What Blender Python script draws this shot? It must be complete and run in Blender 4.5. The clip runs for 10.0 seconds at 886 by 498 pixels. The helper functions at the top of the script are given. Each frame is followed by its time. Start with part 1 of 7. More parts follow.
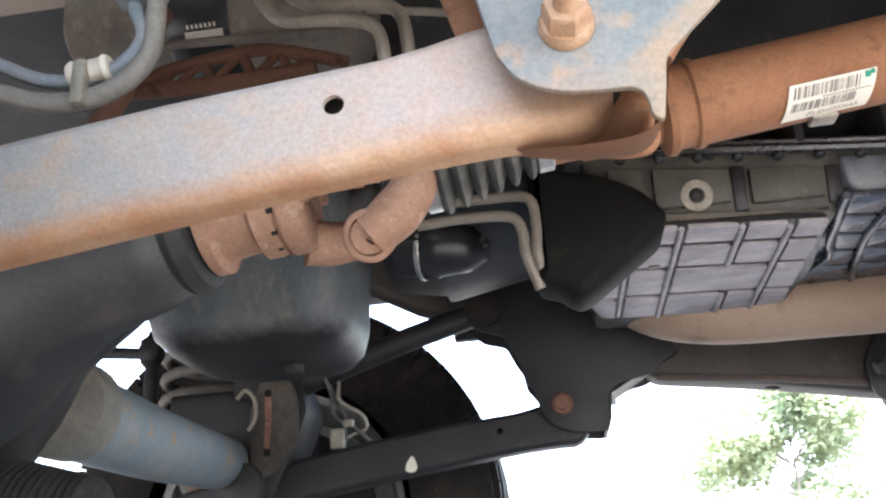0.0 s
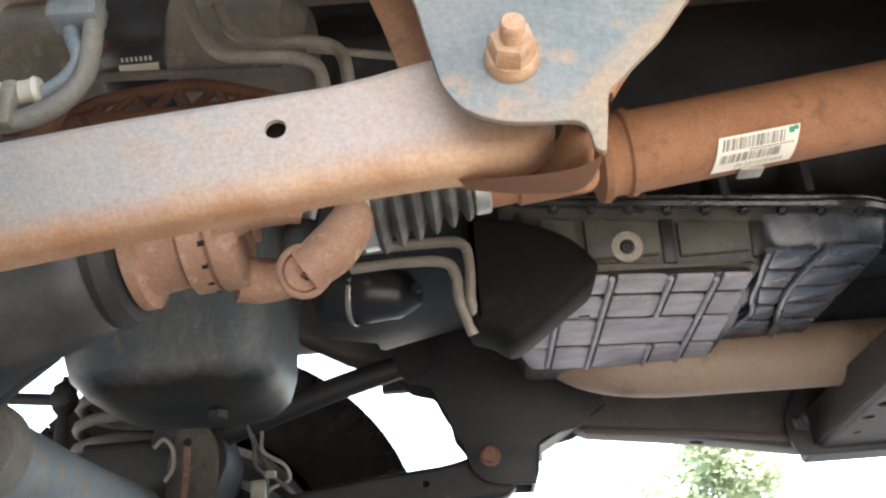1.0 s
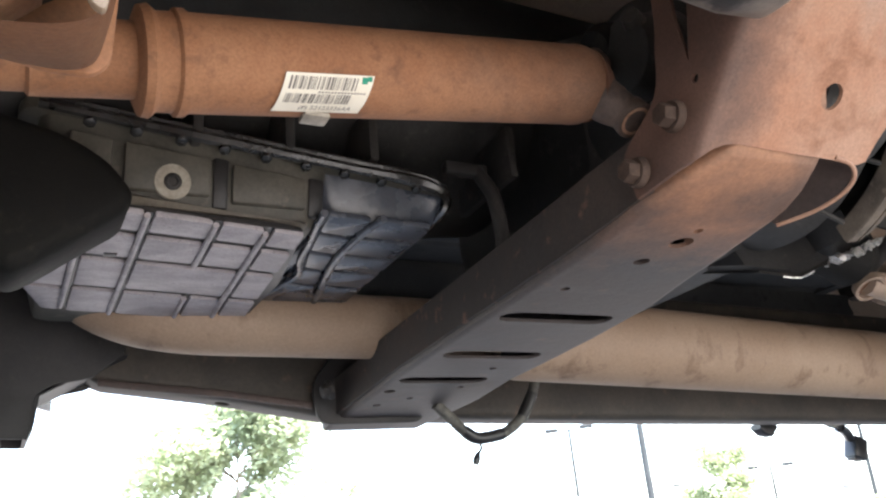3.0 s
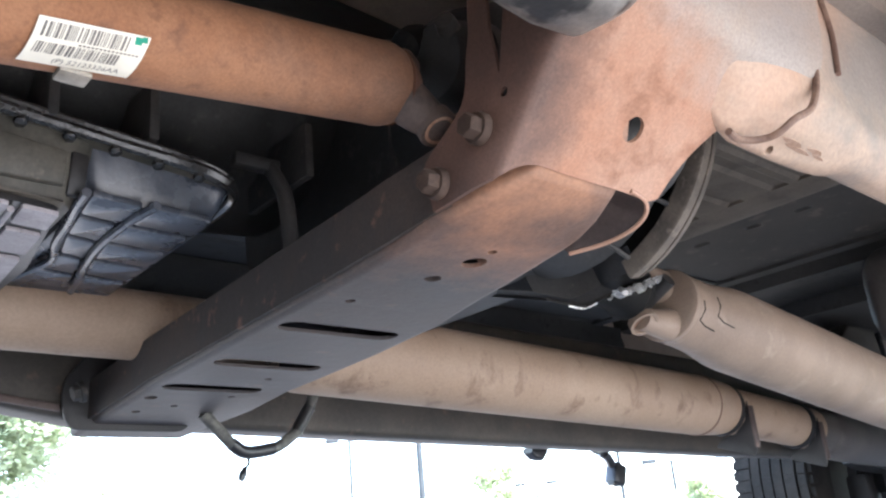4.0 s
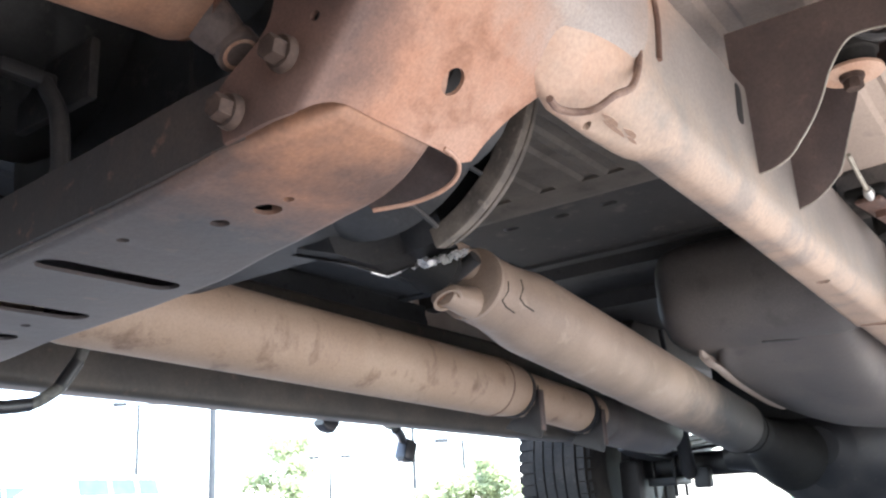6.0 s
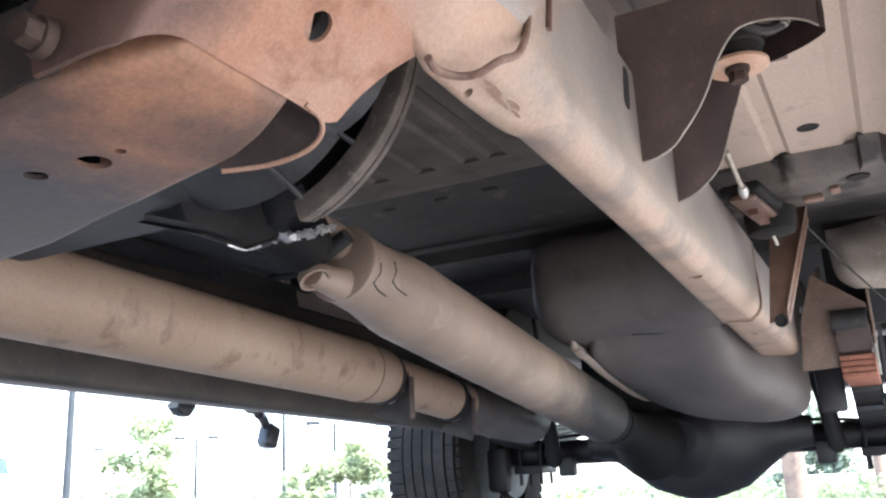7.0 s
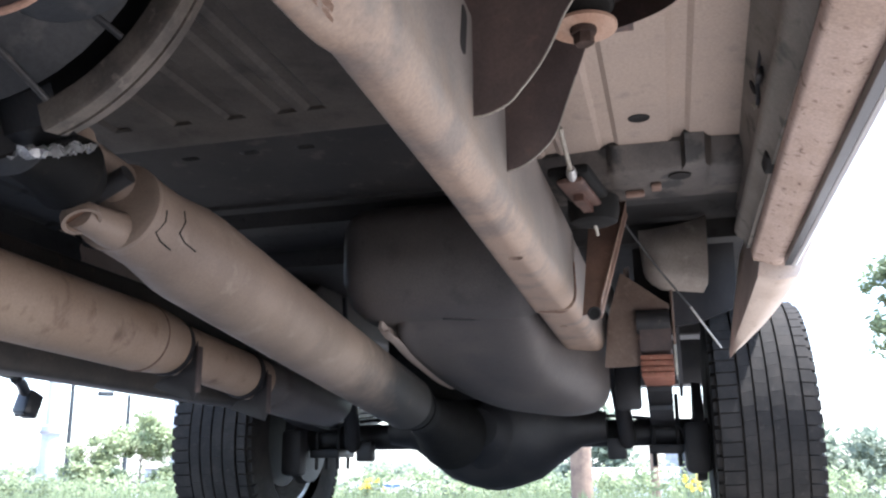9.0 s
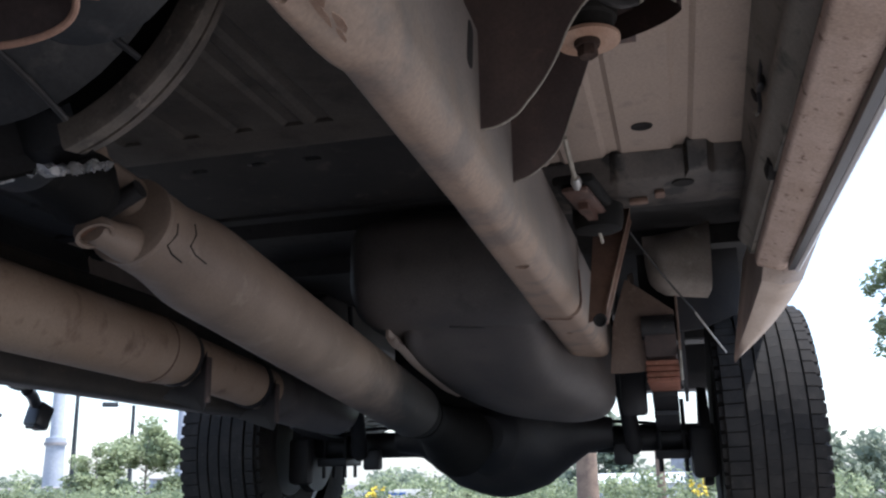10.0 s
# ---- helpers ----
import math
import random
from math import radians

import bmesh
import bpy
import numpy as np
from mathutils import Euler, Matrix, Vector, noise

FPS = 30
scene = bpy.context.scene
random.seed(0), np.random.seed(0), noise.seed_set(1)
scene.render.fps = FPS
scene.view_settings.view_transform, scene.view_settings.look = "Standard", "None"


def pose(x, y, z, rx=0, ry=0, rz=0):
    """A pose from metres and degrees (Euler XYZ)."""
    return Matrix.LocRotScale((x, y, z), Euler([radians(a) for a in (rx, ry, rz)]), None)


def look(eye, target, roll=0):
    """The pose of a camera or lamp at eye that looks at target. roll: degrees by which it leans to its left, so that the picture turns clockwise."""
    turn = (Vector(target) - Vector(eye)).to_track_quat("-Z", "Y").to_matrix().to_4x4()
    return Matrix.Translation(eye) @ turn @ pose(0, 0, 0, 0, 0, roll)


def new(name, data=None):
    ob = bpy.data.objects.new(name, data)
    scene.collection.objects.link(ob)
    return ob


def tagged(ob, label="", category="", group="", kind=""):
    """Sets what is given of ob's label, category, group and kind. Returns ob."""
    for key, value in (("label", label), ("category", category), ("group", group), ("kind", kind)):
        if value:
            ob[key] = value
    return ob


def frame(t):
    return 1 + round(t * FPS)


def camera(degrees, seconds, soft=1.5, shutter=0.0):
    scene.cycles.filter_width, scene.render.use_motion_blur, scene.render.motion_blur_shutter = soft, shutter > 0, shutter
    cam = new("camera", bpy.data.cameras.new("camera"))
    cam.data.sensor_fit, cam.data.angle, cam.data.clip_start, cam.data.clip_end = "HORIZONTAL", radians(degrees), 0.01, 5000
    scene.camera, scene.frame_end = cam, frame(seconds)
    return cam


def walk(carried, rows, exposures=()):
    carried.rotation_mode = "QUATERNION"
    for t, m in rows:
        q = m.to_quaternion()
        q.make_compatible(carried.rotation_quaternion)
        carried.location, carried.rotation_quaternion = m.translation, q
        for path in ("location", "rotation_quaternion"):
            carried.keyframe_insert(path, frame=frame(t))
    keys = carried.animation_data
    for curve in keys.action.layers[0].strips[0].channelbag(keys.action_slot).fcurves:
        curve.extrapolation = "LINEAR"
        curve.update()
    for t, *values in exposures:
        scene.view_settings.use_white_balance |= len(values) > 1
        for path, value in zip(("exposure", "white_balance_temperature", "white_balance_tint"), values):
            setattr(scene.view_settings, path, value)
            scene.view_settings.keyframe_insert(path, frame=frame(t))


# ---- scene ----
cam = camera(54.4, 10.0, soft=2.3)
PATH = [
    (0, (0.482, -0.831, 0.291), (0.257, 1.014, 1.03), -3.6),
    (0.5, (0.475, -0.826, 0.276), (0.306, 0.989, 1.1), -3.1),
    (1, (0.475, -0.823, 0.281), (0.428, 0.987, 1.132), -4.2),
    (1.5, (0.485, -0.791, 0.289), (0.836, 1.027, 1.046), -7.0),
    (2, (0.496, -0.77, 0.298), (1.076, 1.011, 1.0), -6.5),
    (3.3, (0.528, -0.728, 0.312), (1.539, 0.862, 0.981), -5.8),
    (3.5, (0.536, -0.721, 0.316), (1.635, 0.811, 0.984), -5.6),
    (4, (0.554, -0.701, 0.322), (1.83, 0.695, 0.974), -5.2),
    (4.5, (0.559, -0.697, 0.324), (1.92, 0.635, 0.936), -4.6),
    (5, (0.56, -0.694, 0.323), (1.954, 0.614, 0.912), -4.3),
    (5.5, (0.572, -0.688, 0.321), (2.032, 0.55, 0.9), -3.7),
    (6, (0.604, -0.671, 0.323), (2.176, 0.427, 0.89), -3.5),
    (7.5, (0.692, -0.639, 0.337), (2.467, 0.135, 0.837), -2.3),
    (8, (0.721, -0.631, 0.333), (2.54, 0.039, 0.829), -1.4),
    (8.5, (0.758, -0.619, 0.335), (2.612, -0.042, 0.816), -0.7),
    (9, (0.791, -0.612, 0.34), (2.673, -0.123, 0.808), -0.7),
    (9.5, (0.795, -0.614, 0.341), (2.688, -0.172, 0.81), -1.3),
    (10, (0.775, -0.61, 0.34), (2.652, -0.116, 0.824), -1.3),
]
walk(cam, [(t, look(eye, target, roll)) for t, eye, target, roll in PATH], [(0, 3.35, 6400, 10), (0.5, 3.3, 6600, 9), (1.0, 3.25, 6800, 8), (1.5, 3.15, 6800, 8), (2.0, 3.0, 6700, 9), (3.5, 3.2, 6300, 10), (4.0, 3.45, 5900, 9), (4.5, 3.0, 5950, 9), (5.0, 2.95, 6000, 9), (5.5, 3.35, 6000, 10), (6.0, 3.38, 6050, 10), (7.5, 3.0, 5900, 10), (8.0, 3.0, 5850, 10), (8.5, 2.85, 5800, 11), (9, 2.47, 5800, 12), (9.5, 1.85, 5800, 12), (10, 1.15, 5800, 12)])

# ---- world, sun and exposure ----
world = bpy.data.worlds.new("world")
scene.world = world
world.use_nodes = True
_n = world.node_tree.nodes
_sky = _n.new("ShaderNodeTexSky")
_sky.sky_type = "NISHITA"
_sky.sun_disc = False
SUN_DIR = Vector((0.05, -0.46, 1.08)).normalized()
_sky.sun_elevation = math.asin(SUN_DIR.z)
_sky.sun_rotation = math.atan2(SUN_DIR.x, SUN_DIR.y)
_sky.air_density, _sky.dust_density = 1.0, 1.2
_n["Background"].inputs["Strength"].default_value = 0.15
_veil = _n.new("ShaderNodeMix")  # thin bright haze over the whole sky
_veil.data_type, _veil.blend_type = "RGBA", "ADD"
_veil.inputs[0].default_value = 1.0
_veil.inputs[7].default_value = (1.15, 1.15, 1.15, 1.0)
world.node_tree.links.new(_sky.outputs[0], _veil.inputs[6])
world.node_tree.links.new(_veil.outputs[2], _n["Background"].inputs["Color"])
sun = new("sun", bpy.data.lights.new("sun", "SUN"))
sun.data.energy, sun.data.angle, sun.data.color = 4.2, radians(0.6), (1.0, 0.95, 0.89)
sun.matrix_world = look(SUN_DIR * 30, (0, 0, 0))


# ---- materials ----
def mix_rgb(nt, fac, a, b):
    m = nt.nodes.new("ShaderNodeMix")
    m.data_type = "RGBA"
    for socket, v in ((m.inputs[0], fac), (m.inputs[6], a), (m.inputs[7], b)):
        if isinstance(v, (tuple, float, int)):
            socket.default_value = (*v, 1) if isinstance(v, tuple) else v
        else:
            nt.links.new(v, socket)
    return m.outputs[2]


def noise_fac(nt, coord, scale, lo, hi, detail=5.0, rough=0.6, stretch=(1, 1, 1)):
    mp = nt.nodes.new("ShaderNodeMapping")
    mp.inputs["Scale"].default_value = stretch
    nt.links.new(coord, mp.inputs["Vector"])
    nz = nt.nodes.new("ShaderNodeTexNoise")
    nz.inputs["Scale"].default_value, nz.inputs["Detail"].default_value, nz.inputs["Roughness"].default_value = scale, detail, rough
    nt.links.new(mp.outputs[0], nz.inputs["Vector"])
    rm = nt.nodes.new("ShaderNodeMapRange")
    rm.inputs[1].default_value, rm.inputs[2].default_value = lo, hi
    rm.clamp = True
    nt.links.new(nz.outputs["Fac"], rm.inputs[0])
    return rm.outputs[0], nz.outputs["Fac"]


def surface(name, a, b, c=None, scale=9.0, lo=0.42, hi=0.6, fine=160.0, spots=40.0, slo=0.58, shi=0.68, rough=0.7, metal=0.0,
            bump=0.25, depth=0.002, stretch=(1, 1, 1), grain=0.25, spec=0.4, zone=None):
    """A worn surface: colour a with broad patches of b, small spots of c, fine grain and relief."""
    m = bpy.data.materials.new(name)
    m.use_nodes = True
    nt = m.node_tree
    bs = nt.nodes["Principled BSDF"]
    tc = nt.nodes.new("ShaderNodeTexCoord").outputs["Object"]
    f1, raw1 = noise_fac(nt, tc, scale, lo, hi, stretch=stretch)
    col = mix_rgb(nt, f1, a, b)
    f3, raw3 = noise_fac(nt, tc, fine, 0.3, 0.7, 3.0)
    if c:
        f2, raw2 = noise_fac(nt, tc, spots, slo, shi, 4.0, stretch=stretch)
        col = mix_rgb(nt, f2, col, c)
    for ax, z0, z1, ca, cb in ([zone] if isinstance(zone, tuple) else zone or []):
        # a second colour that takes over along one direction, with a ragged border: wear, in places painted shade
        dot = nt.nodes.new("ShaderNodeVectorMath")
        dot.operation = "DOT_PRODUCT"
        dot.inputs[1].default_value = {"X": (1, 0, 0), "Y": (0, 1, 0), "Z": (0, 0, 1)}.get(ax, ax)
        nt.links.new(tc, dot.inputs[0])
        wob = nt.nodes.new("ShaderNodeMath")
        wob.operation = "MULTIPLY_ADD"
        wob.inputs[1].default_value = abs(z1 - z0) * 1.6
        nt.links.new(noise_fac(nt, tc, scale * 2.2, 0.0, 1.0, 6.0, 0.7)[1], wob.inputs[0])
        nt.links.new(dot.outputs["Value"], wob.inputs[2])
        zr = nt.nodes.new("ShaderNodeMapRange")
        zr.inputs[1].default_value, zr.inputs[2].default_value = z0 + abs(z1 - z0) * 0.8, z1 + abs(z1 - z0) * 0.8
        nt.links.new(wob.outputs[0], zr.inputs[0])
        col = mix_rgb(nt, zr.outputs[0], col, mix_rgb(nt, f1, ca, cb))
    dark = nt.nodes.new("ShaderNodeMix")
    dark.data_type, dark.blend_type = "RGBA", "MULTIPLY"
    dark.inputs[0].default_value = grain
    nt.links.new(col, dark.inputs[6])
    nt.links.new(f3, dark.inputs[7])
    nt.links.new(dark.outputs[2], bs.inputs["Base Color"])
    rr = nt.nodes.new("ShaderNodeMapRange")
    rr.inputs[3].default_value, rr.inputs[4].default_value = max(0.05, rough - 0.14), min(1.0, rough + 0.12)
    nt.links.new(raw1, rr.inputs[0])
    nt.links.new(rr.outputs[0], bs.inputs["Roughness"])
    bs.inputs["Metallic"].default_value = metal
    bs.inputs["Specular IOR Level"].default_value = spec
    add = nt.nodes.new("ShaderNodeMath")
    add.operation = "MULTIPLY_ADD"
    add.inputs[1].default_value = 0.35
    nt.links.new(raw3, add.inputs[0])
    nt.links.new(noise_fac(nt, tc, fine * 0.22, 0.0, 1.0, 4.0)[1], add.inputs[2])
    bp = nt.nodes.new("ShaderNodeBump")
    bp.inputs["Strength"].default_value, bp.inputs["Distance"].default_value = bump, depth
    nt.links.new(add.outputs[0], bp.inputs["Height"])
    nt.links.new(bp.outputs[0], bs.inputs["Normal"])
    return m


M = {
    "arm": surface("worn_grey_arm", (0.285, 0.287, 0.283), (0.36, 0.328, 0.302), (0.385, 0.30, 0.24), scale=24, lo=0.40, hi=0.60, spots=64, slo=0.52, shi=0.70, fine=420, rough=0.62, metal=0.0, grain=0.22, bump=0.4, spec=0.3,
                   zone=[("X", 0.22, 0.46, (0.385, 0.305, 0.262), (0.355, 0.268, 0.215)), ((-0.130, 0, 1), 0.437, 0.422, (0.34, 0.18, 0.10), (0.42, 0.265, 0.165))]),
    "bracket": surface("grey_green_bracket", (0.135, 0.155, 0.155), (0.20, 0.20, 0.19), (0.30, 0.215, 0.15), scale=16, lo=0.38, hi=0.60, spots=40, slo=0.58, shi=0.72, fine=380, rough=0.6, metal=0.0, grain=0.25, spec=0.3,
                       zone=[("Z", 0.495, 0.480, (0.25, 0.155, 0.105), (0.28, 0.20, 0.15)), ((1, 0, -1.1), -0.022, -0.010, (0.30, 0.20, 0.125), (0.22, 0.20, 0.165))]),
    "rust": surface("brown_rust", (0.275, 0.124, 0.060), (0.32, 0.155, 0.080), (0.20, 0.095, 0.052), scale=16, spots=60, slo=0.56, shi=0.74, fine=500, rough=0.8, zone=("X", 0.74, 0.93, (0.15, 0.08, 0.05), (0.20, 0.11, 0.07))),
    "castrust": surface("cast_rust", (0.42, 0.24, 0.16), (0.34, 0.19, 0.125), (0.47, 0.31, 0.22), scale=30, spots=80, fine=420, rough=0.85, bump=0.4),
    "nut": surface("rusted_nut", (0.42, 0.25, 0.15), (0.52, 0.35, 0.225), None, scale=60, fine=500, rough=0.7, metal=0.2),
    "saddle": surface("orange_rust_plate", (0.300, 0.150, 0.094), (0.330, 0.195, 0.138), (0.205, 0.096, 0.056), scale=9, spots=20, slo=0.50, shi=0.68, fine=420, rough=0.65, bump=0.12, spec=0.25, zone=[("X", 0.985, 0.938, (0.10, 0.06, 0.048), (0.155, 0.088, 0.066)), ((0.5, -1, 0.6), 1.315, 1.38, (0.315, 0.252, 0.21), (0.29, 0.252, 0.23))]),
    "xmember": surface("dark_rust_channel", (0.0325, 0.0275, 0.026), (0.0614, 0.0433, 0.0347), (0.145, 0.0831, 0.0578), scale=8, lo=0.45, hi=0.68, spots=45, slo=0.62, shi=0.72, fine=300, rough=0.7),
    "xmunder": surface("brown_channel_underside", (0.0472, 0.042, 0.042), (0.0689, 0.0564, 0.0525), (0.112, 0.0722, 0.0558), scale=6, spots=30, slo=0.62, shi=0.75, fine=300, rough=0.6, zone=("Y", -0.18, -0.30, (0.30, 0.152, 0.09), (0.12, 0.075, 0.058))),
    # first zone greys and darkens the outer face: its cooler light painted in
    "rail": surface("dusty_frame_paint_side_shade", (0.2802, 0.2014, 0.1501), (0.3325, 0.2375, 0.1748), (0.1995, 0.1539, 0.1254), scale=10, lo=0.40, hi=0.62, spots=14, slo=0.50, shi=0.66, fine=250, rough=0.6, grain=0.22, zone=[((0, -1, 0.5), 0.752, 0.782, (0.185, 0.162, 0.145), (0.235, 0.203, 0.178)), ((1, 0, -1), 0.60, 0.53, (0.37, 0.235, 0.165), (0.36, 0.27, 0.21))]),
    "scar": surface("rust_scar", (0.335, 0.225, 0.16), (0.29, 0.185, 0.13), (0.36, 0.255, 0.19), scale=70, spots=120, fine=500, rough=0.8),
    "weld": surface("weld_bead", (0.13, 0.075, 0.055), (0.20, 0.125, 0.09), None, scale=60, fine=300, rough=0.7),
    "dust": surface("dusty_exhaust_steel", (0.355, 0.252, 0.178), (0.395, 0.29, 0.21), (0.20, 0.13, 0.088), scale=7, spots=20, slo=0.57, shi=0.74, fine=260, rough=0.6, grain=0.18, stretch=(1, 1, 0.5)),
    # zone blackens the rear end to paint the shade there
    "dustshaft": surface("dusty_shaft_aluminium_end_shade", (0.30, 0.227, 0.173), (0.235, 0.178, 0.136), (0.335, 0.263, 0.203), scale=5, spots=16, fine=300, rough=0.55, grain=0.15, zone=("X", 2.38, 2.72, (0.02, 0.02, 0.019), (0.035, 0.032, 0.028))),
    "pan": surface("dusty_cast_pan", (0.45, 0.42, 0.44), (0.36, 0.335, 0.35), (0.22, 0.205, 0.21), scale=18, spots=130, slo=0.60, shi=0.74, fine=420, rough=0.55, metal=0.1, stretch=(1, 2.2, 1)),
    "panside": surface("oily_pan_side", (0.062, 0.060, 0.050), (0.105, 0.097, 0.08), (0.17, 0.145, 0.115), scale=12, spots=40, slo=0.62, shi=0.74, fine=300, rough=0.5),
    "panblue": surface("oily_blue_black", (0.055, 0.065, 0.085), (0.09, 0.10, 0.125), (0.03, 0.035, 0.045), scale=16, spots=50, fine=200, rough=0.29, spec=0.8),
    "oil": surface("wet_oil", (0.02, 0.02, 0.02), (0.04, 0.04, 0.04), None, scale=40, fine=200, rough=0.18, spec=0.8),
    "cast": surface("dark_cast", (0.022, 0.022, 0.023), (0.040, 0.037, 0.035), (0.09, 0.075, 0.062), scale=12, spots=50, slo=0.62, shi=0.74, fine=260, rough=0.6, bump=0.4),
    # black parts, and far-side parts whose shade is put into the colour
    "blacked": surface("black_paint_and_shade", (0.018, 0.018, 0.020), (0.031, 0.029, 0.029), (0.065, 0.054, 0.046), scale=9, spots=40, slo=0.64, shi=0.78, fine=240, rough=0.55),
    # dark copy of the frame rail's colour for the shaded far side
    "railfar": surface("shaded_far_rail", (0.05, 0.044, 0.037), (0.075, 0.064, 0.052), (0.13, 0.09, 0.065), scale=9, spots=40, slo=0.62, shi=0.76, fine=240, rough=0.6),
    "plastic": surface("black_plastic", (0.018, 0.018, 0.02), (0.03, 0.03, 0.032), None, scale=10, fine=300, rough=0.35, bump=0.05, spec=0.5),
    "rubber": surface("tyre_rubber", (0.022, 0.020, 0.018), (0.036, 0.032, 0.028), (0.06, 0.053, 0.046), scale=14, spots=60, slo=0.60, shi=0.78, fine=280, rough=0.86, bump=0.15, spec=0.2),
    "boot": surface("dusty_rubber_boot", (0.07, 0.07, 0.066), (0.15, 0.145, 0.13), None, scale=40, fine=300, rough=0.7),
    "steel": surface("bright_steel", (0.50, 0.50, 0.48), (0.40, 0.38, 0.35), None, scale=50, fine=400, rough=0.38, metal=0.6),
    "zinc": surface("zinc_fitting", (0.40, 0.37, 0.31), (0.30, 0.27, 0.22), None, scale=40, fine=300, rough=0.5, metal=0.3),
    "axleblue": surface("blue_grey_axle_tube", (0.175, 0.215, 0.245), (0.24, 0.255, 0.26), (0.34, 0.21, 0.12), scale=18, spots=22, slo=0.60, shi=0.68, fine=300, rough=0.6),
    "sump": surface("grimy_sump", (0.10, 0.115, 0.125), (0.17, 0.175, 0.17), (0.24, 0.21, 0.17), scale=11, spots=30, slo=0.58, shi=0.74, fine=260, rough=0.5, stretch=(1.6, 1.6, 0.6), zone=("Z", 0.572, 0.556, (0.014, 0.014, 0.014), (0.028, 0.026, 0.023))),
    "coil": surface("dusty_coil", (0.17, 0.16, 0.14), (0.24, 0.22, 0.19), None, scale=30, fine=300, rough=0.7),
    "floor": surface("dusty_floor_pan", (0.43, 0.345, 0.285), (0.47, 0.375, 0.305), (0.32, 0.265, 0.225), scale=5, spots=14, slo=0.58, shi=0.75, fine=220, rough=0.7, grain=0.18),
    # dark underbody parts, and the far floor with its shade painted in
    "floordark": surface("dark_underbody_and_shade", (0.034, 0.033, 0.033), (0.050, 0.048, 0.046), (0.024, 0.023, 0.022), scale=6, spots=22, fine=220, rough=0.75),
    "tank": surface("dusty_tank_plastic", (0.094, 0.084, 0.079), (0.128, 0.113, 0.103), (0.068, 0.063, 0.059), scale=5, spots=16, slo=0.58, shi=0.8, fine=240, rough=0.55),
    "shield": surface("heat_shield", (0.40, 0.33, 0.28), (0.46, 0.385, 0.325), None, scale=12, fine=260, rough=0.5, metal=0.3),
    "rocker": surface("gritty_rocker", (0.60, 0.46, 0.38), (0.52, 0.39, 0.31), (0.24, 0.16, 0.12), scale=14, spots=70, slo=0.6, shi=0.68, fine=260, rough=0.8, bump=0.5),
    "body": surface("white_body_paint", (0.80, 0.79, 0.77), (0.76, 0.74, 0.71), None, scale=5, fine=200, rough=0.35, grain=0.06, bump=0.02, spec=0.6),
    "hose": surface("grey_hose", (0.24, 0.225, 0.20), (0.30, 0.28, 0.25), None, scale=30, fine=300, rough=0.55),
    "hoseblue": surface("blue_grey_hose", (0.22, 0.27, 0.31), (0.28, 0.30, 0.32), None, scale=30, fine=300, rough=0.55),
    "pipe": surface("dull_pipe", (0.28, 0.25, 0.21), (0.34, 0.30, 0.25), None, scale=30, fine=300, rough=0.5, metal=0.2),
    "label": surface("white_label", (0.74, 0.70, 0.60), (0.68, 0.63, 0.53), None, scale=20, fine=200, rough=0.5, grain=0.05, bump=0.03),
    "ink": surface("label_ink", (0.16, 0.15, 0.14), (0.24, 0.22, 0.20), None, scale=40, fine=300, rough=0.6),
    "green": surface("green_marker", (0.02, 0.26, 0.17), (0.03, 0.33, 0.21), None, scale=60, fine=300, rough=0.6),
    "leafrust": surface("rusty_leaf_steel", (0.24, 0.12, 0.085), (0.17, 0.085, 0.06), (0.33, 0.19, 0.14), scale=30, spots=60, fine=300, rough=0.75),
    # near-black for small marks, and to paint the shade inside holes
    "hole": surface("dark_marks_and_hole_shade", (0.012, 0.011, 0.011), (0.02, 0.018, 0.016), None, scale=20, fine=200, rough=0.9),
}


# ---- builders ----
def finish(name, bm, mat, smooth=38):
    bmesh.ops.recalc_face_normals(bm, faces=bm.faces)
    me = bpy.data.meshes.new(name)
    bm.to_mesh(me)
    bm.free()
    me.polygons.foreach_set("use_smooth", [True] * len(me.polygons))
    me.set_sharp_from_angle(angle=radians(smooth))
    me.materials.append(M[mat] if isinstance(mat, str) else mat)
    return me


def thing(name, at, label, category, group="", kind=""):
    ob = new(name)
    ob.location = at
    ob.empty_display_size = 0.05
    return tagged(ob, label, category, group, kind)


def solid(name, bm, mat, label, category, group="", kind="", smooth=38):
    return tagged(new(name, finish(name, bm, mat, smooth)), label, category, group, kind)


def part(name, bm, mat, parent, label="", smooth=38):
    ob = new(name, finish(name, bm, mat, smooth))
    ob.parent = parent
    off = Vector(parent.location)
    if parent.parent:
        off = Vector((0, 0, 0))
    ob.matrix_parent_inverse = Matrix.Translation(-off) if parent.type == "EMPTY" else Matrix()
    return tagged(ob, label)


def loft(rings, bm=None, caps=True, closed=True):
    bm = bm or bmesh.new()
    vs = [[bm.verts.new(p) for p in r] for r in rings]
    n = len(vs[0])
    for a, b in zip(vs, vs[1:]):
        for i in range(n if closed else n - 1):
            j = (i + 1) % n
            bm.faces.new((a[i], a[j], b[j], b[i]))
    if caps and closed:
        bm.faces.new(vs[0][::-1])
        bm.faces.new(vs[-1])
    return bm


def smooth_line(pts, k=6):
    """A Catmull-Rom line through pts."""
    P = [Vector(p) for p in pts]
    if len(P) < 3:
        return P
    P = [2 * P[0] - P[1]] + P + [2 * P[-1] - P[-2]]
    out = []
    for i in range(1, len(P) - 2):
        a, b, c, d = P[i - 1:i + 3]
        for s in range(k):
            u = s / k
            out.append(0.5 * (2 * b + (c - a) * u + (2 * a - 5 * b + 4 * c - d) * u * u + (3 * b - a - 3 * c + d) * u ** 3))
    return out + [P[-2]]


